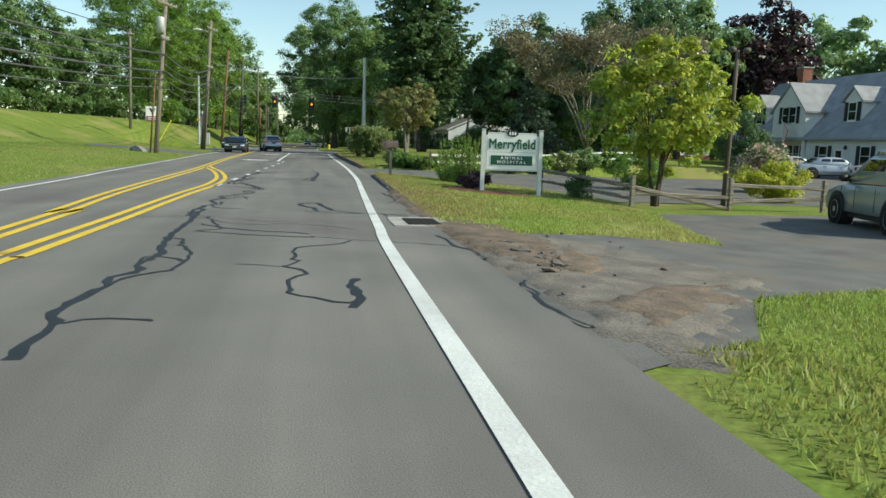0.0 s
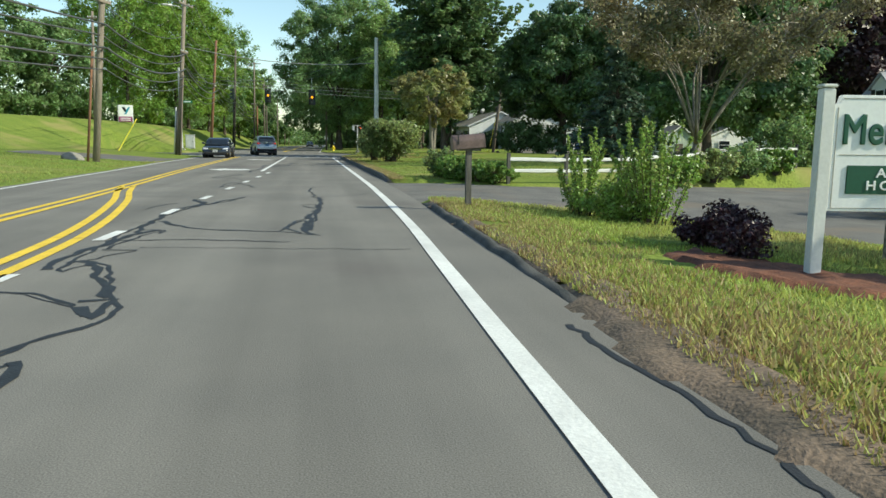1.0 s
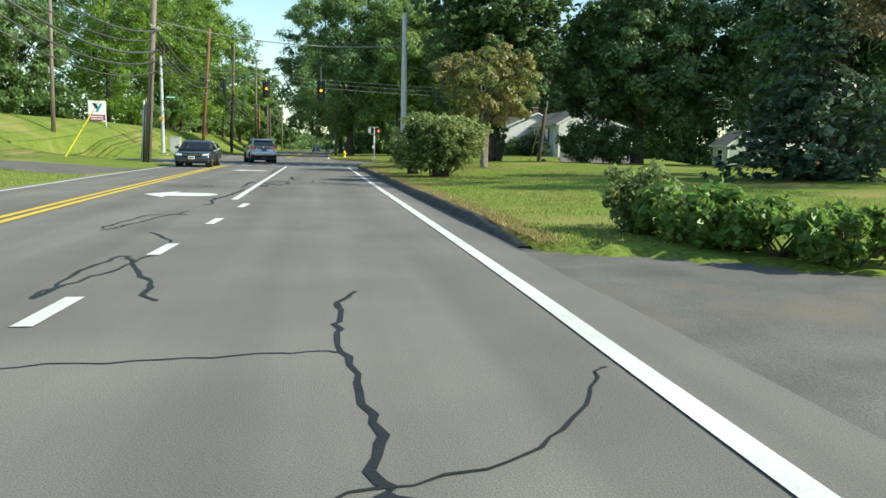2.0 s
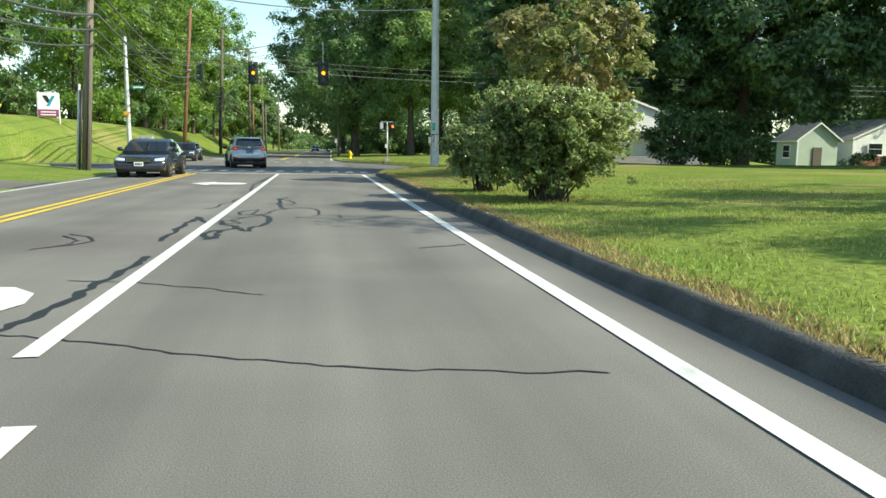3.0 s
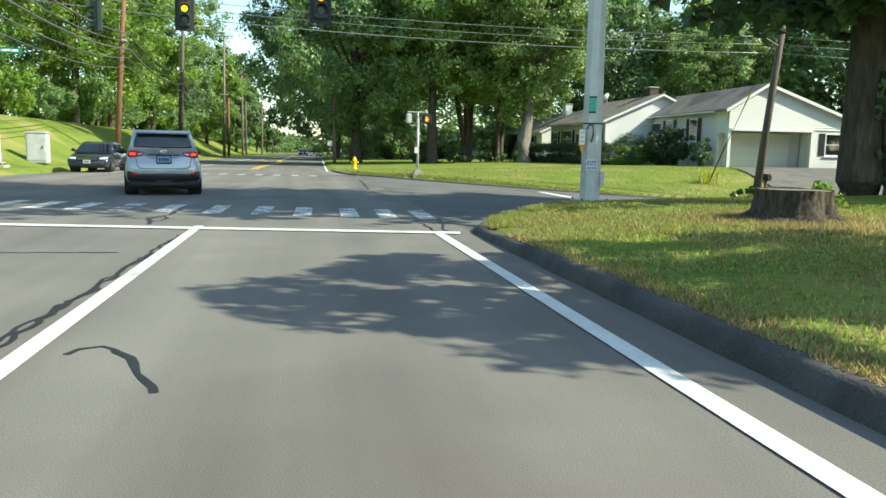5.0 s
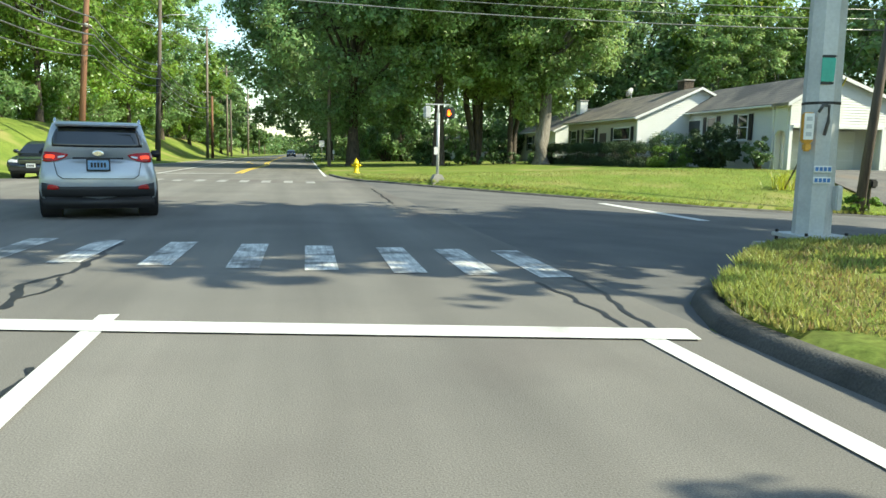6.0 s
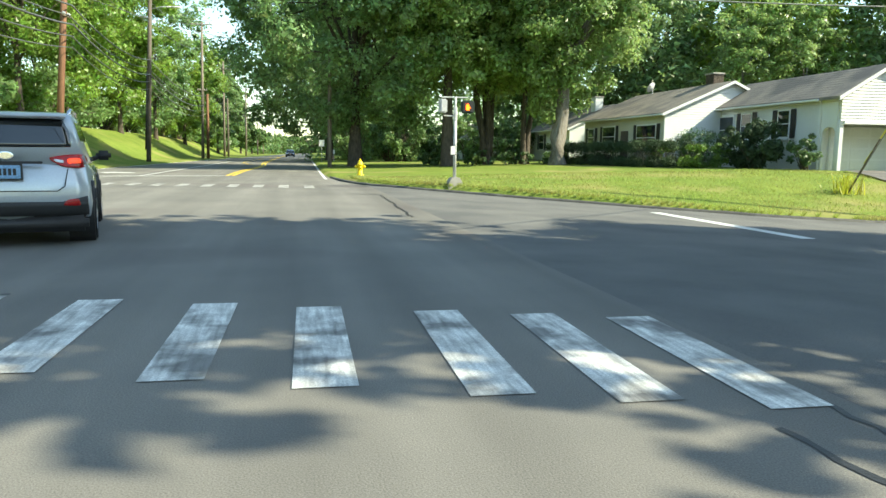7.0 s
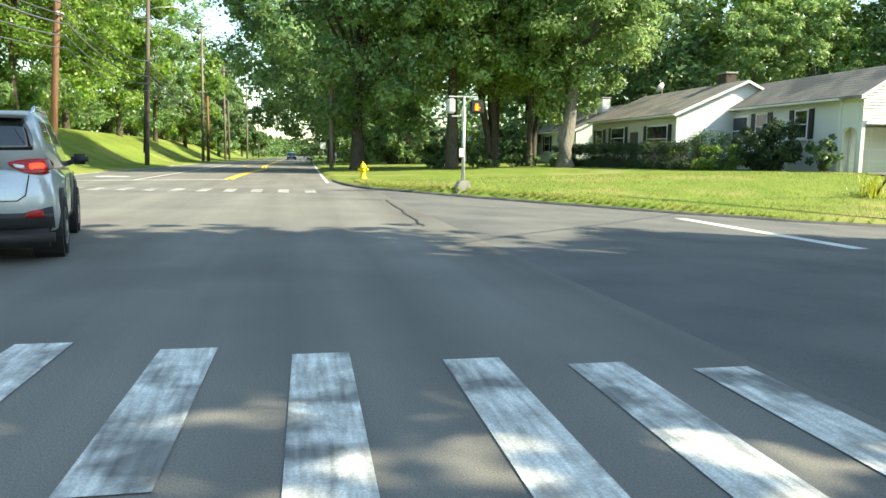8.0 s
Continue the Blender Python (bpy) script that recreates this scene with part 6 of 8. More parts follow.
            for k in range(5):
                box(bm, wr * 0.3, 0, 0.075, wr * 0.6, 0.06, 0.03, 0.008, m @ pose(0, 0, 0, 0, 0, 72 * k))
            lathe(bm, [(0.07, 0.04), (0.07, 0.1), (0.04, 0.11)], 10, m)
            part("rim", bm, M["rim"], wheel)
        bm = bmesh.new()
        box(bm, s * (half + 0.1), 0.74, belt + 0.11, 0.22, 0.11, 0.15, 0.04)
        rod(bm, (s * (half - 0.06), 0.74, belt + 0.05), (s * (half + 0.06), 0.74, belt + 0.1), 0.035, n=8)
        part("mirror", bm, M["plastic"] if kind == "suv" else col, root, smooth=True)
        for y in (0.35, -0.55):
            bm = bmesh.new()
            box(bm, s * (half * 0.965), y - 0.12, 0.83, 0.035, 0.2, 0.035, 0.01)
            part("door_handle", bm, col, body)
        for y in (-0.62, 0.38, 1.12):
            bm = bmesh.new()
            box(bm, s * half * 0.988, y, 0.66, 0.01, 0.006, 0.5)
            part("door_gap", bm, M["plastic"], body)
    ye = side[2][0]
    # tail
    if kind == "suv":
        for s in (-1, 1):
            lamp = conform("tail_lamp", [(s * 0.6, 0.965), (s * 0.868, 0.95), (s * 0.862, 1.14), (s * 0.4, 1.085)], "tail", body, "red wraparound tail lamp", False, 0.02, 0.32)
            conform("brake_lens", [(s * 0.66, 1.0), (s * 0.8, 0.99), (s * 0.8, 1.08), (s * 0.64, 1.07)], "brake", lamp, "", False, 0.026, 0.3, 4, 3)
            conform("reverse_lens", [(s * 0.52, 1.03), (s * 0.61, 1.01), (s * 0.61, 1.05), (s * 0.5, 1.065)], "head", lamp, "", False, 0.026, 0.2, 4, 3)
            conform("reflector", [(s * 0.58, 0.505), (s * 0.79, 0.5), (s * 0.76, 0.59), (s * 0.64, 0.575)], "tail", body, "", False, 0.04, 0.2, 6, 3)
            conform("bumper_corner", [(s * 0.5, 0.34), (s * 0.86, 0.345), (s * 0.865, 0.62), (s * 0.5, 0.53)], "plastic", body, "", False, 0.018, 0.05, 8, 4)
            bm = bmesh.new()
            pipe(bm, [(s * 0.66, -1.6, 1.61), (s * 0.67, -1.4, 1.68), (s * 0.67, -0.2, 1.7), (s * 0.66, 0.1, 1.6)], 0.024, 8)
            part("roof_rail", bm, M["chrome"], roof, smooth=True)
        bm = bmesh.new()
        box(bm, 0, -2.05, 0.28, 1.72, 0.24, 0.2, 0.05)
        part("bumper_lip", bm, M["plastic"], body, "", True)
        conform("bumper", [(-0.865, 0.32), (0.865, 0.32), (0.87, 0.55), (-0.87, 0.55)], "plastic", body, "dark grey lower bumper", False, 0.025, 0.02, 20, 4)
        bm = bmesh.new()
        box(bm, 0, -1.9, 1.575, 1.3, 0.2, 0.05, 0.02)
        part("spoiler", bm, col, roof, smooth=True)
        bm = bmesh.new()
        box(bm, 0, ye + 0.05, 1.02, 0.78, 0.06, 0.03, 0.008)
        part("tailgate_strip", bm, M["plastic"], body)
        bm = bmesh.new()
        lathe(bm, [(0.085, 0), (0.085, 0.012), (0.065, 0.014)], 20, Matrix.Translation((0, ye + 0.1, 1.1)) @ pose(0, 0, 0, 90) @ Matrix.Diagonal((1, 0.6, 1, 1)))
        part("badge", bm, M["chrome"], body)
        bm = bmesh.new()
        for a, b in (((-0.66, 0.95), (-0.62, 0.74)), ((-0.62, 0.74), (-0.54, 0.68)), ((-0.54, 0.68), (0.54, 0.68)), ((0.54, 0.68), (0.62, 0.74)), ((0.62, 0.74), (0.66, 0.95))):
            rod(bm, (a[0], ye - 0.012, a[1]), (b[0], ye - 0.012, b[1]), 0.007, n=5)
        part("tailgate_gap", bm, M["plastic"], body)
    else:
        for s in (-1, 1):
            plate("tail_lamp", [(s * 0.86, ye + 0.2, 0.86), (s * 0.86, ye + 0.12, 0.66), (s * 0.5, ye + 0.0, 0.67), (s * 0.5, ye + 0.02, 0.84)][::s], "tail", body, "", 0.03)
    for yy, z, d in ((ye - 0.03, 0.91 if kind == "suv" else 0.6, -1), (side[-2][0] + 0.015, 0.5, 1)):
        bm = bmesh.new()
        box(bm, 0, yy - d * 0.012, z, 0.365, 0.02, 0.2, 0.006)
        part("plate_frame", bm, M["plastic"], body)
        bm = bmesh.new()
        box(bm, 0, yy, z, 0.32, 0.02, 0.155, 0.006)
        pl = part("number_plate", bm, M["plate_blue"] if d < 0 else M["sign_white"], body, "small plate with dark bars")
        bm = bmesh.new()
        for k in range(5):
            box(bm, -0.1 + 0.05 * k, yy + d * 0.013, z, 0.032, 0.006, 0.08)
        part("print_bar", bm, M["shutter"], pl)
    # nose
    yn = side[-2][0]
    for s in (-1, 1):
        conform("head_lamp", [(s * 0.5, 0.6), (s * 0.86, 0.62), (s * 0.85, 0.74), (s * 0.52, 0.7)], "head", body, "", True, 0.02, 0.2)
    bm = bmesh.new()
    box(bm, 0, yn - 0.02, 0.64, 0.86, 0.06, 0.18, 0.03)
    gr = part("grille", bm, M["plastic"], body)
    for k in range(3):
        bm = bmesh.new()
        box(bm, 0, yn + 0.02, 0.59 + 0.05 * k, 0.84, 0.02, 0.012)
        part("grille_bar", bm, M["chrome"], gr)
    bm = bmesh.new()
    box(bm, 0, yn - 0.04, 0.36, 1.5, 0.12, 0.14, 0.04)
    part("lower_grille", bm, M["plastic"], body)
    bm = bmesh.new()
    box(bm, 0, 0, 0.27, W * 0.86, L * 0.86, 0.14)
    part("underbody", bm, M["plastic"], root)
    return root


vehicle("suv", "silver compact suv waiting to turn, tail lamps glowing", (-3.95, 69.9, 0), 12, "silver", "suv")
vehicle("sedan", "dark navy saloon coming the other way", (-6.35, 57.6, 0), 180, "navy", "sedan")
vehicle("sedan", "dark saloon waiting across the junction", (-9.9, 87.2, 0), 180, "navy", "sedan")
vehicle("suv", "grey-green suv at the clinic entrance drive", (13.05, 0.85, -0.3), -17, "silver_dark", "suv")
vehicle("sedan", "silver saloon parked in front of the clinic", (34.2, 30.5, -0.17), -108, "silver", "sedan", category="car")
vehicle("sedan", "white saloon parked in front of the clinic", (36.2, 27.6, -0.17), -108, "white_paint", "sedan", category="car")
vehicle("sedan", "dark silver saloon parked by the clinic hedge", (33.4, 33.6, -0.17), -100, "silver_dark", "sedan", category="car")
vehicle("suv", "dark pickup-like suv parked beside the white outbuilding", (25.5, 132, 0.55), 90, "navy", "suv")
vehicle("sedan", "dark car far along the road", (-0.2, 215, 0), 180, "navy", "sedan")

# ---------------------------------------------------------------- the clinic's sign
def clinic_sign():
    root = thing("sign", "white wooden sign with green lettering on two square posts", "sign", (5.75, 6.85, land(5.75, 6.85) + 0.2), -10)
    for x in (-0.8, 0.8):
        bm = bmesh.new()
        box(bm, x, 0, 0.6, 0.115, 0.115, 1.95, 0.008)
        box(bm, x, 0, 1.6, 0.14, 0.14, 0.03, 0.01)
        part("post", bm, M["white_wood"], root)
    bm = bmesh.new()
    prism(bm, [(-0.735, 0.47), (0.735, 0.47), (0.735, 1.43), (0.69, 1.45), (0.67, 1.52), (-0.67, 1.52), (-0.69, 1.45), (-0.735, 1.43)], -0.035, 0.035, "y", 0.006)
    board = part("board", bm, M["sign_white"], root)
    bm = bmesh.new()
    for a, b in (((-0.7, 0.5), (0.7, 0.5)), ((0.7, 0.5), (0.7, 1.41)), ((-0.7, 0.5), (-0.7, 1.41)), ((-0.66, 1.49), (0.66, 1.49)), ((-0.66, 0.985), (0.66, 0.985))):
        rod(bm, (a[0], -0.036, a[1]), (b[0], -0.036, b[1]), 0.005, n=5)
    part("moulding", bm, M["concrete"], board)
    me = text_mesh("Merryfield", 0.37, 0.003, 0.009, 1.06, 0.8)
    ob = mesh_part("lettering", me, M["sign_green"], board, "dark green raised lettering")
    ob.matrix_basis = pose(0, -0.042, 1.2)
    bm = bmesh.new()
    box(bm, 0, -0.04, 0.76, 1.16, 0.016, 0.26, 0.004)
    panel = part("name_panel", bm, M["sign_green"], board, "green panel with white letters")
    for body, z in (("ANIMAL", 0.82), ("HOSPITAL", 0.705)):
        ob = mesh_part("lettering", text_mesh(body, 0.115, 0.002, 0.003, 1.45, 1.15), M["sign_white"], panel, "white capital letters")
        ob.matrix_basis = pose(0, -0.052, z)
    bm = bmesh.new()
    lathe(bm, [(0.15, 0), (0.16, 0.012), (0.15, 0.024)], 24, Matrix.Translation((0, -0.03, 1.5)) @ pose(0, 0, 0, 90) @ Matrix.Diagonal((1, 0.56, 1, 1)))
    plaque = part("plaque", bm, M["shutter"], board, "small black oval plaque with pale bars")
    for x in (-0.07, 0, 0.07):
        bm = bmesh.new()
        box(bm, x, -0.057, 1.5, 0.045, 0.006, 0.08)
        part("print_bar", bm, M["sign_white"], plaque)


clinic_sign()


def mailbox():
    root = thing("mailbox", "weathered bronze metal mailbox on a square wooden post", "mailbox", on(3.1, 13.77), 0)
    bm = bmesh.new()
    box(bm, 0, 0, 0.44, 0.1, 0.1, 1.1, 0.006)
    part("post", bm, M["post_grey"], root)
    bm = bmesh.new()
    box(bm, 0.0, 0, 1.0, 0.42, 0.14, 0.04, 0.004)
    part("bracket", bm, M["post_grey"], root)
    arch = [(-0.12, 0), (0.12, 0), (0.12, 0.13)] + [(0.12 * math.cos(a), 0.13 + 0.12 * math.sin(a)) for a in np.linspace(0.2, math.pi - 0.2, 9)] + [(-0.12, 0.13)]
    tilt = Matrix.Translation((0.0, 0, 1.02)) @ pose(0, 0, 0, 0, -5, 0)
    bm = bmesh.new()
    prism(bm, arch, -0.27, 0.27, "x", 0.004)
    bmesh.ops.transform(bm, matrix=tilt, verts=bm.verts)
    bx = part("box", bm, M["bronze"], root)
    bm = bmesh.new()
    prism(bm, [(a * 1.06, b * 1.04 - 0.004) for a, b in arch], -0.3, -0.268, "x", 0.006)
    bmesh.ops.transform(bm, matrix=tilt, verts=bm.verts)
    dr = part("door", bm, M["bronze"], bx)
    bm = bmesh.new()
    prism(bm, [(a * 1.04, b * 1.03 - 0.003) for a, b in arch], 0.255, 0.28, "x", 0.004)
    bmesh.ops.transform(bm, matrix=tilt, verts=bm.verts)
    part("rear_hoop", bm, M["bronze"], bx)
    bm = bmesh.new()
    box(bm, -0.2, -0.13, 0.2, 0.02, 0.01, 0.22)
    box(bm, -0.19, -0.13, 0.29, 0.08, 0.012, 0.06, 0.003)
    bmesh.ops.transform(bm, matrix=tilt, verts=bm.verts)
    part("flag", bm, M["dark_metal"], bx)


M["post_grey"] = material("grey_post", (0.15, 0.14, 0.12), 0.9, 0, 0.3, 3, 40, 0.2, 0.6, (0.09, 0.085, 0.075), stretch=(6, 6, 0.6))
M["bronze"] = material("bronze_paint", (0.2, 0.135, 0.12), 0.45, 0.35, 0.2, 6, 50, 0.05, 0.1, (0.14, 0.1, 0.09))
mailbox()


def fence(name, label, posts, heights, rails, mat, post_mat, drop=None, post_w=0.12):
    root = thing(name, label, "fence", (0, 0, 0))
    for i, ((x, y), h) in enumerate(zip(posts, heights)):
        bm = bmesh.new()
        box(bm, x, y, land(x, y) + h / 2 - 0.15, post_w, post_w, h + 0.3, 0.015, None)
        part("post", bm, M[post_mat], root)
    for i in range(len(posts) - 1):
        for k, z in enumerate(rails):
            a, b = posts[i], posts[i + 1]
            za, zb = land(*a) + z, land(*b) + z
            if drop and (i, k) in drop:
                za, zb = za + drop[(i, k)][0], zb + drop[(i, k)][1]
            bm = bmesh.new()
            n = 6
            pts, rad = [], []
            for j in range(n + 1):
                t = j / n
                pts.append((a[0] + (b[0] - a[0]) * t, a[1] + (b[1] - a[1]) * t + 0.02 * noise.noise((i, k, t * 2)), za + (zb - za) * t + 0.03 * noise.noise((i + 5, k, t * 2))))
                rad.append(0.056 + 0.016 * noise.noise((i, k + 3, t * 3)))
            pipe(bm, pts, rad, 5)
            part("rail", bm, M[mat], root)
    rebase(root, posts[0][0], posts[0][1], land(*posts[0]))
    return root


fence("split_rail_fence", "weathered split-rail fence with fallen rails beside the drive", [(7.2, 8.6), (8.8, 5.5), (11.65, 5.4), (14.4, 5.2)], [0.8, 0.85, 0.9, 0.9], (0.68, 0.32), "fence_wood", "fence_wood",
      {(0, 0): (0.05, -0.12), (0, 1): (0.1, -0.1), (1, 0): (-0.14, -0.64), (1, 1): (0.04, 0.04), (2, 0): (0.03, -0.03), (2, 1): (-0.06, 0.06)})
fence("rail_fence", "white-railed wooden fence on grey posts along the drive", [(5.75, 20.9), (7.5, 21.1), (9.3, 21.5), (11.3, 22.3), (13.4, 23.3), (15.6, 24.4), (17.8, 25.4)], [0.85] * 7, (0.68, 0.36), "white_wood", "post_grey", post_w=0.1)

# light on a post in the car park
lp = thing("car_park_lamp", "dark wooden lamp post with two pale floodlights", "lamp post", on(11.75, 5.9))
bm = bmesh.new()
pipe(bm, [(0, 0, -0.3), (0.04, 0, 2.2), (0.06, 0, 4.4)], [0.075, 0.065, 0.055], 10)
part("post", bm, M["pole_dark"], lp, smooth=True)
bm = bmesh.new()
rod(bm, (0, 0, 1.02), (0, 0, 1.08), 0.08, n=10)
part("band", bm, M["guard_yellow"], lp)
for s in (-1, 1):
    bm = bmesh.new()
    box(bm, 0.06 + s * 0.22, -0.1, 4.4, 0.2, 0.14, 0.14, 0.03, pose(0, 0, 0, 0, 0, 0))
    part("floodlight", bm, M["post_grey"], lp, smooth=True)


def hydrant():
    root = thing("fire_hydrant", "bright yellow cast-iron fire hydrant on the corner lawn", "hydrant", on(2.95, 92.6))
    bm = bmesh.new()
    lathe(bm, [(0.17, -0.1), (0.17, 0.05), (0.12, 0.07), (0.115, 0.45), (0.15, 0.47), (0.15, 0.51), (0.125, 0.53), (0.11, 0.62), (0.05, 0.69), (0.03, 0.7)], 14)
    part("barrel", bm, M["yellow"], root, smooth=True)
    for m in (pose(0, 0, 0.4, 0, 90), pose(0, 0, 0.4, 0, -90), pose(0, 0, 0.36, 90)):
        bm = bmesh.new()
        lathe(bm, [(0.055, 0.08), (0.055, 0.17), (0.07, 0.175), (0.07, 0.22), (0.025, 0.23), (0.025, 0.26)], 10, m)
        part("nozzle_cap", bm, M["yellow"], root, smooth=True)
    bm = bmesh.new()
    lathe(bm, [(0.035, 0.69), (0.035, 0.76), (0.02, 0.77)], 5)
    part("top_nut", bm, M["yellow"], root)


hydrant()


def crossing_signal():
    root = thing("pedestrian_signal", "steel crossing signal post with a lit orange hand", "crossing signal", on(5.3, 83.0))
    bm = bmesh.new()
    prism(bm, [(-0.24, -0.15), (0.24, -0.15), (0.24, 0.12), (0.14, 0.28), (-0.14, 0.28), (-0.24, 0.12)], -0.22, 0.22, "y", 0.02)
    part("footing", bm, M["concrete"], root)
    bm = bmesh.new()
    rod(bm, (0, 0, 0.2), (0, 0, 2.55), 0.06, 0.055, 12)
    rod(bm, (0, 0, 2.5), (0, 0, 3.0), 0.035, 0.035, 8)
    part("post", bm, M["galvanised"], root, smooth=True)
    bm = bmesh.new()
    rod(bm, (0, 0, 2.2), (0, 0, 2.66), 0.066, n=12)
    part("collar", bm, M["galvanised"], root)
    bm = bmesh.new()
    rod(bm, (-0.5, 0, 2.98), (0.42, 0, 2.98), 0.022, n=6)
    rod(bm, (-0.4, 0, 2.36), (-0.05, 0, 2.36), 0.02, n=6)
    part("bracket", bm, M["galvanised"], root)
    bm = bmesh.new()
    box(bm, 0.42, 0, 2.67, 0.46, 0.2, 0.44, 0.05)
    head = part("signal_head", bm, M["signal_body"], root)
    bm = bmesh.new()
    box(bm, 0.42, -0.09, 2.67, 0.38, 0.03, 0.36, 0.02)
    part("face", bm, M["plastic"], head)
    bm = bmesh.new()
    box(bm, 0.4, -0.112, 2.61, 0.11, 0.012, 0.11, 0.03)
    for k, (dx, h) in enumerate(((-0.042, 0.09), (-0.014, 0.12), (0.014, 0.11), (0.042, 0.08))):
        box(bm, 0.4 + dx, -0.112, 2.655 + h / 2, 0.02, 0.012, h, 0.006)
    box(bm, 0.475, -0.112, 2.635, 0.06, 0.012, 0.026, 0.008, None)
    part("hand_symbol", bm, M["hand"], head, "glowing orange raised palm")
    bm = bmesh.new()
    box(bm, -0.44, 0, 2.68, 0.24, 0.4, 0.46, 0.04)
    part("signal_head", bm, M["galvanised"], root)
    bm = bmesh.new()
    box(bm, -0.08, -0.08, 1.2, 0.2, 0.04, 0.32, 0.02)
    part("button_plate", bm, M["sign_white"], root)


crossing_signal()

# signal cabinet, sign on the bank, guy wire
cab = thing("signal_cabinet", "grey metal signal cabinet on the lawn", "cabinet", on(-13.1, 88.4))
bm = bmesh.new()
box(bm, 0, 0, 0.75, 0.95, 0.6, 1.5, 0.03)
box(bm, 0, 0, 1.52, 1.02, 0.68, 0.08, 0.02)
part("body", bm, M["galvanised"], cab)
bm = bmesh.new()
box(bm, 0, -0.31, 0.78, 0.82, 0.03, 1.3, 0.01)
part("door", bm, M["galvanised"], cab)
bm = bmesh.new()
box(bm, 0.3, -0.34, 0.8, 0.04, 0.04, 0.14)
part("handle", bm, M["dark_metal"], cab)

ys = thing("sign", "white hanging board with teal emblem and purple band", "sign", on(-19.2, 85.6), 8)
for x in (-0.72, 0.72):
    bm = bmesh.new()
    rod(bm, (x, 0, -0.3), (x, 0, 1.95), 0.04, n=8)
    part("post", bm, M["trim"], ys)
bm = bmesh.new()
box(bm, 0, 0, 1.1, 1.4, 0.14, 1.75, 0.02)
bd = part("board", bm, M["sign_white"], ys)
bm = bmesh.new()
box(bm, 0, -0.08, 0.5, 1.36, 0.02, 0.52)
bnd = part("band", bm, M["purple"], bd)
bm = bmesh.new()
for k in range(2):
    box(bm, 0, -0.094, 0.58 - 0.2 * k, 1.0, 0.01, 0.08)
part("print_bar", bm, M["sign_white"], bnd)
bm = bmesh.new()
prism(bm, [(-0.35, 1.75), (-0.05, 1.75), (0.1, 1.45), (0.02, 1.2), (-0.1, 1.3)], -0.09, -0.075, "y")
part("emblem", bm, M["shutter"], bd)
bm = bmesh.new()
prism(bm, [(0.1, 1.45), (0.3, 1.75), (0.48, 1.75), (0.1, 1.0), (-0.15, 1.0), (0.02, 1.2)], -0.094, -0.078, "y")
part("emblem", bm, M["teal_logo"], bd)

gw = thing("guy_wire", "steel guy wire with a yellow plastic guard", "guy wire", on(-13.6, 58.5))
bm = bmesh.new()
rod(bm, (0, 0, -0.1), (3.9, 2.3, 7.6), 0.012, n=5)
part("wire", bm, M["wire"], gw)
bm = bmesh.new()
rod(bm, (0.05, 0.03, 0.05), (1.25, 0.74, 2.4), 0.04, n=8)
part("guard", bm, M["guard_yellow"], gw)
gw2 = thing("guy_wire", "leaning guy wire with a dark guard on the house lawn", "guy wire", on(19.65, 81.6))
bm = bmesh.new()
rod(bm, (0, 0, -0.1), (0.15, -4.7, 6.9), 0.012, n=5)
part("wire", bm, M["wire"], gw2)
bm = bmesh.new()
rod(bm, (0.01, -0.05, 0.05), (0.04, -1.3, 1.95), 0.028, n=8)
part("anchor_rod", bm, M["pole_dark"], gw2)
bm = bmesh.new()
rod(bm, (0.1, -0.6, 1.1), (0.15, -2.9, 4.25), 0.02, n=8)
part("guard", bm, M["guard_yellow"], gw2, "yellow plastic guard")

# storm drain
dr = thing("storm_drain", "iron drain grate set in a pale concrete surround", "drain", (1.98, -1.42, 0.0))
bm = bmesh.new()
prism(bm, [(-0.52, -0.66), (0.5, -0.68), (0.53, -0.2), (0.49, 0.5), (0.4, 0.66), (-0.5, 0.67), (-0.53, 0.1)], -0.05, 0.012, "z", 0.008)
part("surround", bm, M["concrete"], dr)
# solid black block under the bars paints the darkness of the open pit
bm = bmesh.new()
box(bm, -0.02, -0.1, -0.018, 0.52, 0.86, 0.07)
part("pit", bm, M["shutter"], dr)
for k in range(8):
    bm = bmesh.new()
    box(bm, -0.02, -0.49 + 0.112 * k, 0.022, 0.52, 0.04, 0.016, 0.004)
    part("grate_bar", bm, M["iron"], dr)
for k in range(6):
    bm = bmesh.new()
    box(bm, -0.245 + 0.09 * k, -0.1, 0.02, 0.022, 0.84, 0.012, 0.003)
    part("grate_rib", bm, M["iron"], dr)

bm = bmesh.new()
bmesh.ops.create_icosphere(bm, subdivisions=3, radius=0.5)
for v in bm.verts:
    v.co = Vector((v.co.x * 1.1, v.co.y * 0.8, v.co.z * 0.62)) * (1 + 0.35 * noise.noise(v.co * 2.2))
boulder = tagged(part("boulder", bm, M["stone"], smooth=True), "rounded grey boulder half sunk in the lawn", "stone")
boulder.location = (-11.2, 40.0, land(-11.2, 40.0) + 0.05)

# tree stump by the pole
st = thing("tree_stump", "broad cut tree stump with flaring roots", "stump", on(6.75, 57.3))
bm = bmesh.new()
n, rings = 84, []
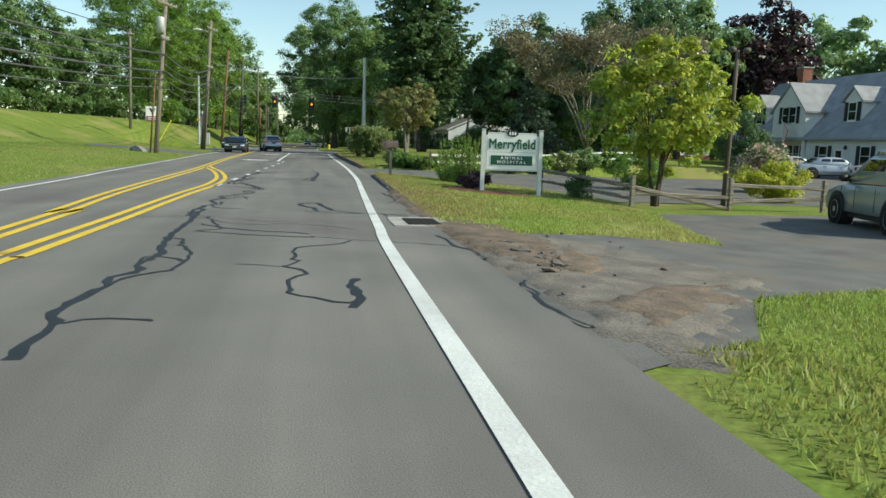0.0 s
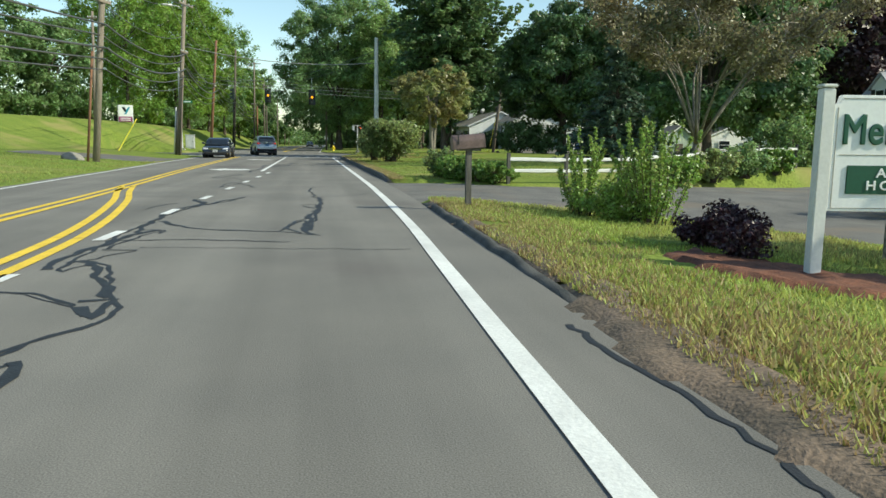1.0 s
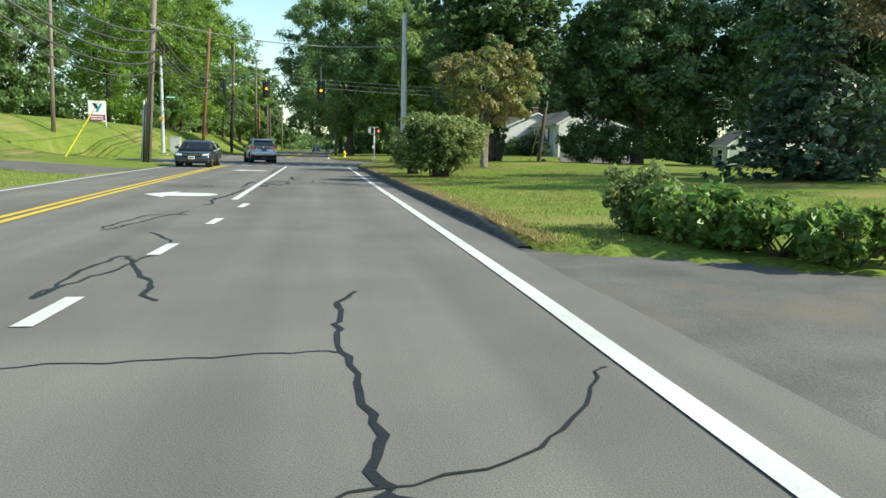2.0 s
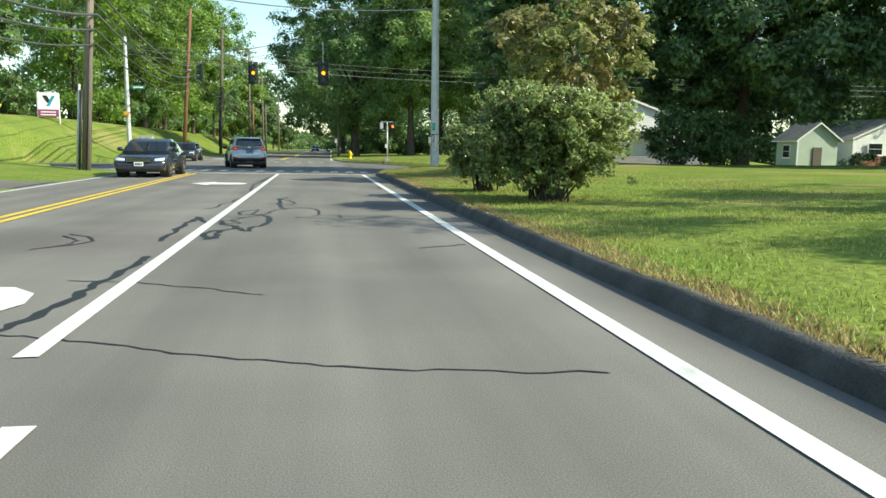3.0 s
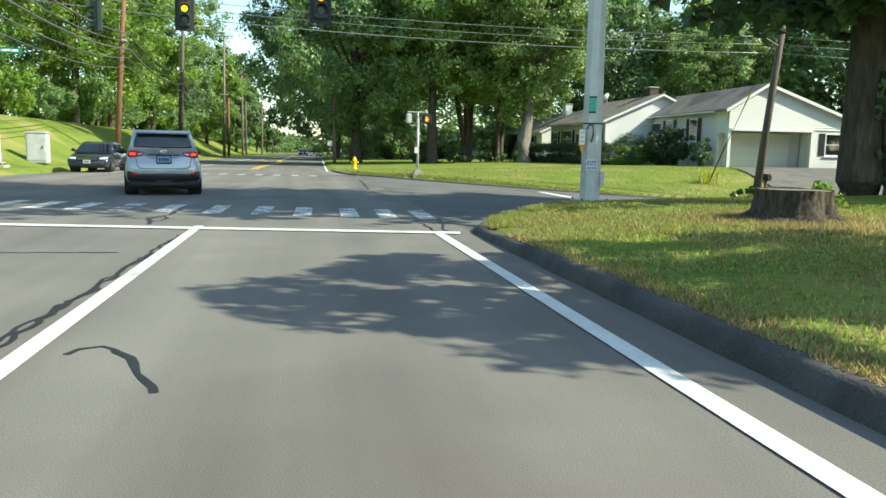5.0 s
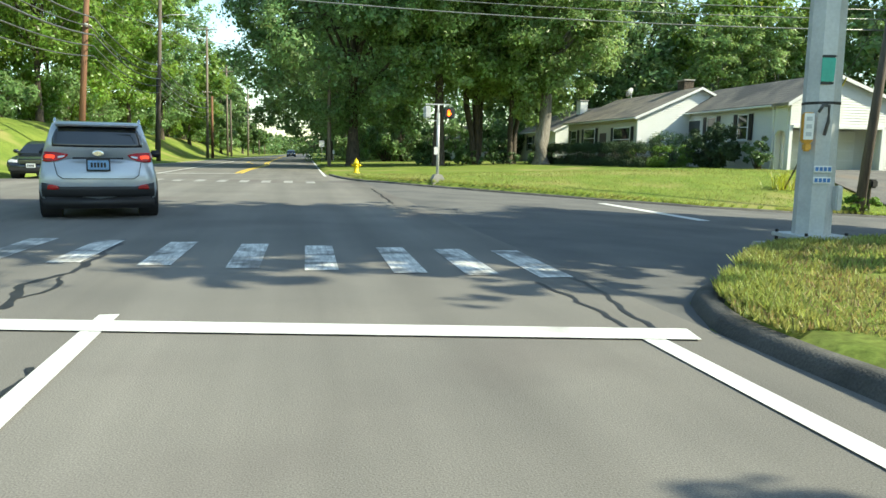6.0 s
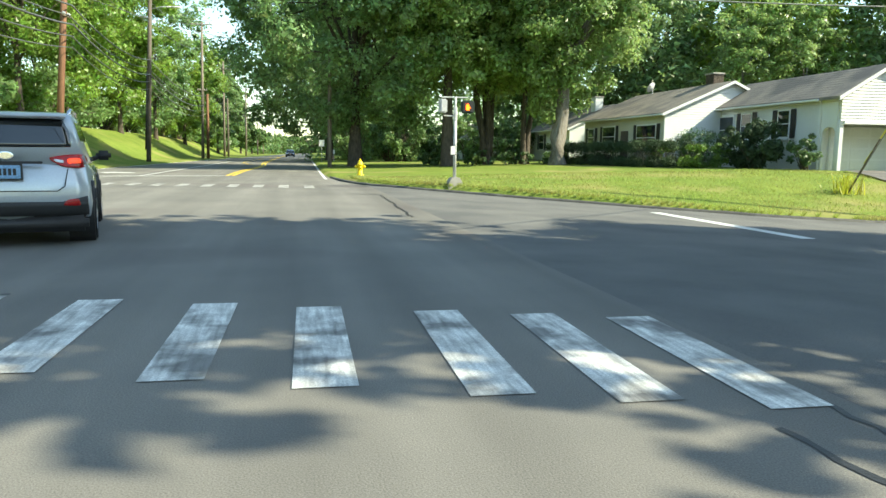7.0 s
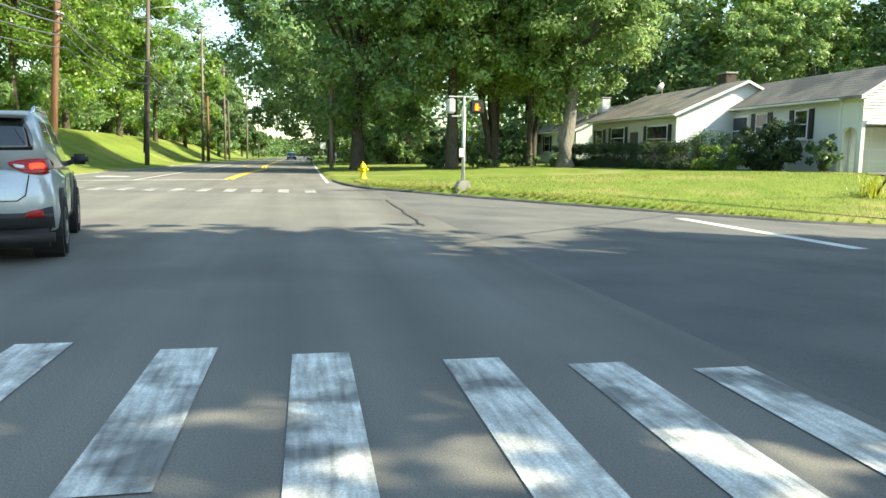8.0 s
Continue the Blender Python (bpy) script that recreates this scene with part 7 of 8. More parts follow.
for z, r in ((-0.15, 0.95), (0.0, 0.72), (0.12, 0.55), (0.32, 0.5), (0.42, 0.5)):
    ring = []
    for k in range(n):
        a = 2 * math.pi * k / n
        rr = r * (1 + (0.22 if z < 0.2 else 0.07) * noise.noise((math.cos(a) * 2.2, math.sin(a) * 2.2, z)) + 0.035 * math.sin(a * 17) + 0.07 * noise.noise((math.cos(a) * 9, math.sin(a) * 9, z * 0.6)))
        ring.append(bm.verts.new((rr * math.cos(a), rr * math.sin(a), z + (0.04 * noise.noise((a, z, 2)) if z > 0.3 else 0))))
    rings.append(ring)
for a, b in zip(rings, rings[1:]):
    for k in range(n):
        bm.faces.new((a[k], a[(k + 1) % n], b[(k + 1) % n], b[k]))
part("bole", bm, M["stump"], st, smooth=True)
bm = bmesh.new()
lathe(bm, [(0.46, 0.38), (0.48, 0.42), (0.3, 0.425), (0.05, 0.43)], 24)
part("cut_face", bm, M["bark_pale"], st)
shrub("sprig of green shoots beside the stump", on(7.6, 57.9), (0.6, 0.6, 0.5), "leaf_hedge", 300, 0.1, 201, clumps=14)
shrub("vine of large dark leaves climbing the pine trunk", (11.7, 61.1, land(11.7, 61.1)), (1.0, 1.0, 3.4), "leaf_dark", 900, 0.16, 202, clumps=40, name="vine")

# small roadside signs in the distance
for x, y, h, lab in ((2.9, 134, 2.2, "small white road sign on a thin post"), (4.4, 139, 1.3, "short white marker post by the verge")):
    s = thing("road_sign", lab, "sign", on(x, y))
    bm = bmesh.new()
    rod(bm, (0, 0, -0.2), (0, 0, h), 0.03, n=6)
    part("post", bm, M["galvanised"], s)
    bm = bmesh.new()
    box(bm, 0, -0.04, h - 0.3, 0.55 if h > 2 else 0.2, 0.015, 0.65 if h > 2 else 0.4, 0.01)
    part("plate", bm, M["sign_white"], s)
# blue bin and dark box by the house drive
bn = thing("wheeled_bin", "blue plastic wheeled bin beside the house", "bin", (32.2, 87.2, land(32.2, 87.2) + 0.03))
bm = bmesh.new()
prism(bm, [(-0.26, 0), (0.26, 0), (0.32, 1.0), (-0.32, 1.0)], -0.3, 0.3, "y", 0.03)
part("body", bm, M["bin_blue"], bn)
bm = bmesh.new()
box(bm, 0, 0, 1.04, 0.7, 0.7, 0.09, 0.03)
part("lid", bm, M["bin_blue"], bn)
mb = thing("post_box", "small dark box on a post by the drive", "mailbox", (19.6, 76.9, land(19.6, 76.9)))
bm = bmesh.new()
rod(bm, (0, 0, -0.2), (0, 0, 0.9), 0.06, n=8)
part("post", bm, M["pole_dark"], mb)
bm = bmesh.new()
box(bm, 0, 0, 1.05, 0.3, 0.5, 0.3, 0.06)
part("box", bm, M["plastic"], mb)

# ---------------------------------------------------------------- shrubs and hedges
lilac("large loose lilac bush with pale glinting leaves near the kerb", on(4.55, 41.0), (2.9, 2.3, 2.25), 301)
lilac("smaller leafy lilac bush beside the large one", on(3.95, 44.2), (1.2, 1.4, 1.6), 305, 22, 13000)
shrub("clipped dark rhododendron bush at the end of the hedge", on(4.35, 23.6), (1.1, 1.1, 0.85), "leaf_bush", 3000, 0.07, 302, clumps=40)
for i in range(4):
    shrub("low bright green leafy hedge bush beside the drive", on(4.6 + 0.28 * i, 22.9 - 0.55 * i), (1.15, 1.5, 0.72 - 0.05 * i), "leaf_lime", 2600, 0.09, 303 + i, clumps=36, group="hedge beside the drive")
spire_shrub("tall feathery lime-green shrub on the verge", on(5.75, 11.9), 1.5, 2.05, "leaf_lime", 310, 30)
spire_shrub("feathery lime-green shrub on the verge", on(5.15, 13.4), 1.3, 1.75, "leaf_lime", 311, 24)
shrub("low leafy lime-green growth under the feathery shrubs", on(5.5, 12.5), (1.6, 1.8, 0.7), "leaf_lime", 5000, 0.05, 312, clumps=60, loose=0.5)
shrub("low dark purple barberry bush behind the sign", on(5.2, 9.0), (1.2, 0.9, 0.55), "leaf_purple", 3500, 0.05, 312, clumps=40)
shrub("low dark purple barberry bush behind the sign", on(4.85, 8.0), (0.6, 0.6, 0.45), "leaf_purple", 1500, 0.045, 313, clumps=24)
shrub("round dark green shrub behind the fence", on(8.0, 7.4), (0.9, 0.9, 0.75), "leaf_dark", 2600, 0.06, 314, clumps=36)
shrub("round golden-green clipped shrub beside the fence", on(15.6, 9.3), (2.2, 2.2, 1.3), "leaf_yellow", 9000, 0.07, 315, clumps=60)
shrub("hydrangea bush with cream and pink flower heads", on(18.6, 14.4), (2.2, 2.0, 1.9), "leaf_oak", 4500, 0.1, 316, clumps=50, flowers=1800)
shrub("broad green shrub beside the car park", on(18.2, 26.2), (3.4, 2.2, 1.8), "leaf_oak", 6000, 0.1, 317, clumps=60)
for i, (x, y, w, h) in enumerate([(11.0, 21.9, 1.6, 0.8), (12.6, 22.6, 1.8, 0.9), (14.2, 23.4, 1.8, 1.0), (15.8, 24.2, 1.6, 0.8), (9.6, 21.4, 1.0, 0.7)]):
    shrub("low mixed green shrub in the bed by the white fence", on(x, y - 0.6), (w, 1.1, h), ("leaf_hedge", "leaf_bush", "leaf_oak")[i % 3], 2600, 0.09, 320 + i, clumps=36, group="bed by the white fence")
for i in range(9):
    shrub("clipped dark green foundation hedge in front of the house", on(18.9 + 0.12 * i, 109.0 - 1.75 * i), (1.6, 2.5, 1.4), "leaf_yew", 9500, 0.06, 330 + i, clumps=100, box_like=0.68, group="foundation hedge")
shrub("bright clipped hedge bush at the corner of the house", on(20.6, 94.3), (2.4, 5.0, 1.25), "leaf_hedge", 9000, 0.08, 347, clumps=90, box_like=0.5)
shrub("round clipped shrub under the window", on(22.6, 96.6), (2.2, 4.0, 2.1), "leaf_dark", 7000, 0.08, 348, clumps=80, box_like=0.3)
shrub("dark rhododendron under the window", on(22.5, 91.6), (2.4, 4.8, 2.3), "leaf_yew", 9500, 0.12, 340, clumps=70, loose=0.5)
shrub("loose shrub beside the door", on(23.4, 88.9), (1.2, 2.2, 1.75), "leaf_dark", 1800, 0.12, 341, clumps=26, loose=0.6)
blade_clump("tuft of yellow-green day-lily leaves on the lawn", on(19.6, 81.6), 2.0, 0.75, "leaf_yellow", 342)
shrub("tuft of green leaves at the pole foot", on(18.8, 76.7), (2.0, 1.0, 0.6), "leaf_hedge", 1800, 0.1, 343, clumps=16)
for i, (x, y, w, h) in enumerate([(10.2, 110.5, 3.0, 1.0), (13.0, 110.0, 2.6, 1.1), (15.6, 109.2, 2.6, 1.0), (18.0, 107.4, 2.2, 0.9), (20.6, 106.6, 1.8, 0.7)]):
    shrub("leafy hosta and shrub bed among the trees", on(x, y), (w, 1.6, h), ("leaf_dark", "leaf_oak")[i % 2], 2200, 0.15, 350 + i, clumps=36, group="bed under the trees")
for i in range(10):
    shrub("mossy field stone edging the bed", on(9.6 + 1.2 * i, 108.2 - 0.22 * i), (0.7, 0.5, 0.35), "leaf_dark", 60, 0.1, 370 + i, clumps=8, name="edging_plant", group="bed edging")
for i, (x, y) in enumerate([(16.9, 59.6), (19.2, 60.0)]):
    shrub("large dark rhododendron beside the maple trunk", on(x, y), (3.2, 2.6, 2.5), "leaf_dark", 4500, 0.14, 380 + i, clumps=60, group="rhododendrons beside the maple")
# understorey that closes the woods
rng_u = random.Random(5)
for i in range(9):
    shrub("low dark undergrowth between the tall trunks", on(6.0 + 2.6 * i + rng_u.uniform(-0.8, 0.8), 131 - 0.9 * i + rng_u.uniform(-2, 2)), (4.4, 3.2, rng_u.uniform(3.2, 5.4)), ("leaf_oak", "leaf_dark")[i % 2], 2600, 0.26, 540 + i, clumps=44, name="undergrowth", group="undergrowth between the trunks", loose=0.5)
for i in range(26):
    x = 30 + 2.6 * i + rng_u.uniform(-1, 1)
    y = 133 - 1.45 * i + rng_u.uniform(-2, 2)
    shrub("tangled green undergrowth at the edge of the wood", on(x, y), (5.5, 4.5, rng_u.uniform(4, 6.5)), ("leaf_oak", "leaf_far", "leaf_dark")[i % 3], 2600, 0.34, 400 + i, clumps=44, name="undergrowth", group="undergrowth behind the houses")
for i in range(20):
    y = 106 + 7.0 * i + rng_u.uniform(-1, 1)
    x = -21.5 + max(0, (y - 160)) * 0.08 + rng_u.uniform(-1, 1)
    shrub("tangled green undergrowth along the top of the bank", on(x, y), (5.0, 7.5, rng_u.uniform(3.5, 5.5)), ("leaf_bright", "leaf_oak")[i % 2], 3000, 0.3, 430 + i, clumps=44, name="undergrowth", group="undergrowth on the bank")
for i in range(16):
    x = -62 + 2.4 * i + rng_u.uniform(-1, 1)
    y = 62 + 2.6 * i + rng_u.uniform(-2, 2)
    shrub("tangled green undergrowth behind the bank", on(x, y), (6.0, 5.5, rng_u.uniform(3, 5)), ("leaf_oak", "leaf_far")[i % 2], 2600, 0.32, 460 + i, clumps=44, name="undergrowth", group="undergrowth above the bank")
for i in range(14):
    x = 48 + 3.2 * i + rng_u.uniform(-1, 1)
    y = 62 + rng_u.uniform(-2, 2) - 0.2 * i
    shrub("tangled green undergrowth behind the lawn trees", on(x, y), (5.5, 4.0, rng_u.uniform(3, 5)), ("leaf_dark", "leaf_oak")[i % 2], 2400, 0.3, 480 + i, clumps=40, name="undergrowth", group="undergrowth behind the lawn")
for i in range(16):
    x = 7 + rng_u.uniform(0, 14)
    y = 150 + 9 * i
    shrub("tangled green undergrowth along the far verge", on(x + max(0, y - 200) * 0.03, y), (6.5, 8.0, rng_u.uniform(3, 6)), ("leaf_oak", "leaf_far")[i % 2], 2000, 0.4, 500 + i, clumps=40, name="undergrowth", group="undergrowth along the far verge")


def far_wood(name, label, path, low, high, count, leaf, size, seed):
    """A distant belt of trees too far off to tell apart."""
    rng = np.random.default_rng(seed)
    spots, radii = [], []
    for k in range(420):
        i = int(rng.integers(0, len(path) - 1))
        t = rng.random()
        x = path[i][0] + (path[i + 1][0] - path[i][0]) * t + rng.normal() * 4
        y = path[i][1] + (path[i + 1][1] - path[i][1]) * t + rng.normal() * 5
        top = low + (high - low) * (0.5 + 0.5 * noise.noise((x * 0.05, y * 0.05, seed)))
        spots.append((x, y, rng.random() ** 1.3 * top))
        radii.append(2.2 + 1.6 * rng.random())
    q = leaf_quads(rng, np.array(spots), np.array(radii), count, size, 0.9, 0.4)
    return tagged(mesh_part(name, quads_mesh(name, three(q)), M[leaf]), label, "trees", kind="stuff")


far_wood("far_wood", "distant belt of trees closing the road", [(-40, 300), (-8, 340), (-4, 440), (20, 440), (30, 330), (60, 300)], 4, 8.5, 24000, "leaf_far", 0.9, 71)
far_wood("far_wood", "distant wood behind the corner trees", [(7, 158), (24, 154), (40, 146), (60, 142)], 9, 18, 30000, "leaf_oak", 0.45, 72)
far_wood("far_wood", "wood on the slope above the left bank", [(-30, 300), (-34, 200), (-36, 150), (-46, 112), (-60, 96), (-80, 60), (-86, 10)], 6, 15, 32000, "leaf_far", 0.6, 73)
far_wood("far_wood", "dense wood behind the white houses", [(30, 128), (42, 122), (52, 114), (62, 106), (74, 98)], 8, 19, 34000, "leaf_oak", 0.42, 74)
shrub("broad dark hedge across the side street", on(42.6, 79.2), (4.2, 1.6, 2.0), "leaf_dark", 3500, 0.13, 592, clumps=50, box_like=0.3)
# this shrub is added: its dark leaves stand in for the clinic's porch shade
shrub("tall dark green shrub added in place of porch shade at the clinic", on(24.2, 25.2), (3.2, 2.4, 3.4), "leaf_dark", 6000, 0.12, 590, clumps=70, loose=0.5)
shrub("rounded green shrub beside the car park", on(13.2, 14.6), (2.2, 2.0, 1.5), "leaf_hedge", 6000, 0.07, 591, clumps=60, loose=0.3)

# ---------------------------------------------------------------- tarred cracks, earth, mulch, stones and grass
def patch(name, outline, mat, label, category, z=0.02, jag=0.12, zf=None, gap=0.11):
    """A low uneven bed whose ragged rim dips into the ground."""
    xs, ys = [p[0] for p in outline], [p[1] for p in outline]
    nx, ny = int((max(xs) - min(xs)) / gap) + 5, int((max(ys) - min(ys)) / gap) + 5
    bm = bmesh.new()
    rows = []
    for j in range(ny):
        row = []
        for i in range(nx):
            x, y = min(xs) + (i - 2) * gap, min(ys) + (j - 2) * gap
            dx, dy = (jag * (noise.noise((x * 1.7 + k, y * 1.7, 9)) + 0.6 * noise.noise((x * 5 + k, y * 5, 9))) for k in (0, 40))
            ok = inside(outline, x + dx, y + dy)
            rise = z * (1.0 + 0.9 * noise.noise((x * 4, y * 4, 1))) if ok else -0.03
            row.append((bm.verts.new((x, y, (zf or land)(x, y) + rise)), ok))
        rows.append(row)
    for a, b in zip(rows, rows[1:]):
        for i in range(nx - 1):
            four = (a[i], a[i + 1], b[i + 1], b[i])
            if any(v[1] for v in four):
                bm.faces.new([v[0] for v in four])
    bmesh.ops.delete(bm, geom=[v for v in bm.verts if not v.link_faces], context="VERTS")
    return tagged(part(name, bm, M[mat], smooth=True), label, category, kind="structure")


def drive_z(x, y):
    return max(0.0 - 0.055 * max(0, x - 2.6), -0.3)


patch("dust_patch", [(2.25, -3.4), (3.0, -2.2), (4.3, -3.6), (5.2, -5.9), (4.3, -7.0), (3.7, -7.7), (3.05, -8.6), (2.5, -9.6), (2.2, -8.4), (2.3, -6.3)], "dust", "grey-brown dust and sand over the mouth of the drive", "bare earth", 0.012, 0.35, drive_z)
patch("earth_patch", [(2.1, -2.0), (2.5, -0.9), (3.3, -1.6), (3.4, -3.0), (3.6, -4.6), (3.4, -5.9), (2.9, -6.3), (2.45, -5.6), (2.2, -4.2)], "dirt", "bare brown earth at the broken edge of the drive", "bare earth", 0.026, 0.25, drive_z)
patch("earth_patch", [(2.6, -7.6), (3.2, -6.9), (4.1, -6.6), (4.6, -6.4), (4.1, -7.0), (3.5, -7.6), (3.0, -8.3), (2.6, -8.4)], "dirt", "bare brown earth at the foot of the verge", "bare earth", 0.024, 0.25, drive_z)
rng_s = random.Random(31)
for k in range(60):
    flat = k < 16
    x, y = (rng_s.gauss(2.85, 0.22), rng_s.uniform(-6.3, -3.6)) if k < 40 else (rng_s.uniform(2.3, 4.6), rng_s.uniform(-8.0, -2.0))
    r = rng_s.uniform(0.04, 0.1) if flat else rng_s.uniform(0.01, 0.032)
    bm = bmesh.new()
    bmesh.ops.create_icosphere(bm, subdivisions=1, radius=r, matrix=Matrix.Translation((x, y, drive_z(x, y) + 0.02 + r * 0.15)) @ pose(0, 0, 0, rng_s.uniform(-12, 12), rng_s.uniform(-12, 12), k * 37) @ Matrix.Diagonal((1.5, 0.8, 0.35 if flat else 0.7, 1)))
    for v in bm.verts:
        v.co += Vector((rng_s.uniform(-1, 1), rng_s.uniform(-1, 1), 0)) * r * 0.25
    tagged(part("loose_stone", bm, M["asphalt_drive" if k % 3 else "dirt"]), "broken slab of asphalt lying in the dirt" if flat else "crumbled chunk of asphalt lying in the dirt", "stone", group="crumbled asphalt")
patch("earth_patch", [(2.02, -0.8), (2.5, -0.9), (2.7, 6.0), (2.8, 14.0), (2.62, 15.2), (2.42, 6.2), (2.18, 5.8)], "dirt", "strip of bare earth along the verge", "bare earth", 0.02, 0.12)
MULCH = [(3.9, 8.0), (4.5, 8.5), (5.4, 7.1), (6.2, 6.6), (6.0, 5.9), (4.8, 5.9), (4.1, 6.7)]
patch("mulch_bed", MULCH, "mulch", "red-brown bark mulch under the sign", "mulch", 0.05, 0.15)

CRACKS = []
CRACKS += [
    (3, [(-1.72, -0.96), (-1.75, 0.27), (-1.75, 0.86), (-1.61, 1.34), (-1.72, 2.16), (-1.66, 2.57), (-1.55, 2.87), (-1.69, 3.35), (-1.34, 3.98), (-1.14, 4.52), (-1.15, 4.97)]),
    (2, [(-1.15, 4.97), (-1.38, 4.73), (-1.28, 5.21), (-1.01, 6.01), (-1.22, 6.91), (-1.63, 8.3), (-1.88, 7.89), (-1.99, 11.1), (-1.82, 13.76), (-1.61, 15.45)]),
    (2, [(-1.52, 1.98), (-1.48, 1.34), (-1.55, 0.94), (-1.42, 0.58), (-1.02, 0.36)]),
    (2, [(-1.68, 2.66), (-1.48, 2.87), (-1.32, 3.36), (-1.08, 2.72)]),
    (3, [(0.32, 0.42), (0.26, 0.78), (0.01, 1.52), (0.11, 1.89), (0.41, 1.88), (0.46, 1.63), (0.4, 1.52), (0.51, 0.87), (0.56, 0.41)]),
    (2, [(0.56, 0.41), (0.83, 0.11), (1.13, -0.11)]),
]
CRACKS += [
    (2, [(0.07, 0.13), (0.32, 0.14), (0.58, -0.12), (1.13, -0.15), (1.52, -0.13), (1.93, -0.19)]),
    (2, [(0.32, 0.42), (0.31, 0.2)]),
    (2, [(1.49, -0.27), (1.51, -0.62), (1.72, -0.66), (1.84, -0.44), (1.51, -0.32)]),
    (2, [(2.05, 5.39), (2.04, 3.99), (2.08, 2.89), (1.82, 2.22)]),
    (1, [(-1.49, 9.34), (1.44, 8.93)]),
    (1, [(-1.89, 6.85), (-1.38, 6.39), (-1.12, 6.01)]),
]
CRACKS += [
    (2, [(-0.07, 10.87), (0.24, 12.11), (0.32, 10.94), (0.53, 15.13)]),
    (3, [(-1.86, 10.71), (-1.9, 11.38), (-1.94, 12.68), (-1.94, 13.9), (-1.7, 14.99), (-1.53, 15.14), (-1.42, 15.78), (-1.06, 16.89)]),
    (2, [(-1.82, 12.18), (-1.4, 11.45), (-1.19, 11.21), (-0.66, 10.92), (-0.07, 10.71), (0.47, 10.33)]),
    (2, [(-1.86, 10.77), (-1.8, 11.01), (-1.56, 10.93), (-1.65, 10.48), (-1.75, 9.79), (-1.86, 9.3)]),
    (3, [(0.35, 10.39), (0.28, 10.78), (0.29, 11.57), (0.39, 12.24), (0.27, 12.71)]),
]
CRACKS += [
    (2, [(0.27, 12.71), (0.14, 11.97), (-0.01, 11.23), (0.08, 10.9), (0.25, 10.64)]),
    (3, [(0.39, 12.24), (0.33, 12.7), (0.45, 14.22), (0.55, 16.03), (0.42, 17.02)]),
    (2, [(0.42, 17.02), (0.29, 19.53), (0.44, 20.6)]),
    (2, [(0.15, 14.94), (0.43, 15.03), (0.4, 14.22), (0.2, 14.69)]),
    (1, [(-3.4, 18.54), (0.29, 18.77)]),
    (1, [(-3.23, 17.17), (0.48, 17.02), (1.79, 18.35)]),
]
CRACKS += [
    (2, [(-2.43, 14.12), (-2.37, 14.78), (-2.14, 15.36)]),
    (3, [(-2.0, 16.38), (-1.65, 14.99), (-1.71, 14.52)]),
    (2, [(-2.77, 25.42), (-2.59, 27.46), (-1.97, 27.54)]),
    (2, [(-1.96, 20.5), (-1.85, 22.75), (-1.06, 20.32)]),
    (1, [(-2.57, 12.02), (-1.94, 11.98)]),
]
CRACKS += [
    (3, [(-1.91, 36.48), (-1.95, 36.87), (-1.92, 37.21), (-1.96, 37.62), (-1.99, 37.85), (-1.97, 38.14), (-1.95, 38.49), (-1.93, 38.94), (-1.93, 39.39), (-1.98, 39.75)]),
    (3, [(-1.98, 39.75), (-1.79, 39.09), (-1.7, 38.76)]),
    (1, [(-3.13, 39.6), (-2.82, 39.75), (-2.4, 39.83), (-1.96, 39.74), (-1.53, 39.7), (-1.22, 39.55)]),
    (1, [(-1.87, 39.35), (-1.59, 39.18), (-1.36, 39.05), (-1.2, 38.96)]),
    (3, [(-1.45, 36.6), (-1.35, 36.6), (-1.46, 36.97), (-1.5, 37.25), (-1.45, 37.56), (-1.34, 37.61), (-1.19, 37.82)]),
    (3, [(-1.32, 36.7), (-1.35, 37.05), (-1.36, 37.34), (-1.33, 37.59)]),
]
CRACKS += [
    (3, [(-1.19, 37.82), (-1.23, 38.13), (-1.37, 38.42), (-1.45, 38.79), (-1.52, 38.96)]),
    (2, [(-1.55, 38.59), (-1.32, 38.56), (-1.22, 38.61), (-1.25, 38.87), (-1.36, 39.05), (-1.21, 39.47), (-1.11, 39.78), (-1.02, 39.98)]),
    (3, [(-1.25, 38.27), (-1.08, 37.74), (-0.96, 37.5), (-0.92, 37.56), (-0.9, 37.83), (-0.87, 38.08), (-0.8, 38.3), (-0.74, 38.65), (-0.75, 39.15), (-0.89, 39.75), (-0.96, 39.98), (-1.02, 39.98)]),
    (2, [(-1.02, 39.98), (-1.12, 40.08), (-1.32, 40.01), (-1.39, 40.25), (-1.34, 40.89), (-1.2, 40.99), (-1.11, 41.09), (-1.07, 40.45), (-1.08, 39.99)]),
    (2, [(-1.02, 39.98), (-0.89, 40.2), (-0.87, 40.69), (-0.73, 41.06), (-0.57, 41.21), (-0.69, 41.53)]),
    (3, [(-0.67, 41.53), (-0.7, 42.2), (-0.78, 42.97), (-0.83, 44.05)]),
]
CRACKS += [
    (2, [(-0.83, 44.05), (-0.66, 44.65)]),
    (2, [(-0.82, 43.85), (-0.51, 43.28), (-0.43, 42.78), (-0.48, 42.4), (-0.72, 42.57)]),
    (1, [(-1.4, 43.26), (-1.07, 42.83), (-0.71, 42.42), (0.0, 42.36), (1.49, 41.8)]),
    (1, [(-4.98, 44.42), (-3.35, 44.71), (-1.48, 44.39), (-0.82, 44.14)]),
    (1, [(-0.83, 44.24), (-0.35, 43.63), (0.08, 43.33)]),
    (2, [(-2.08, 41.29), (-1.92, 41.64), (-1.92, 42.44), (-1.82, 43.05), (-1.74, 43.91), (-1.67, 44.1)]),
]
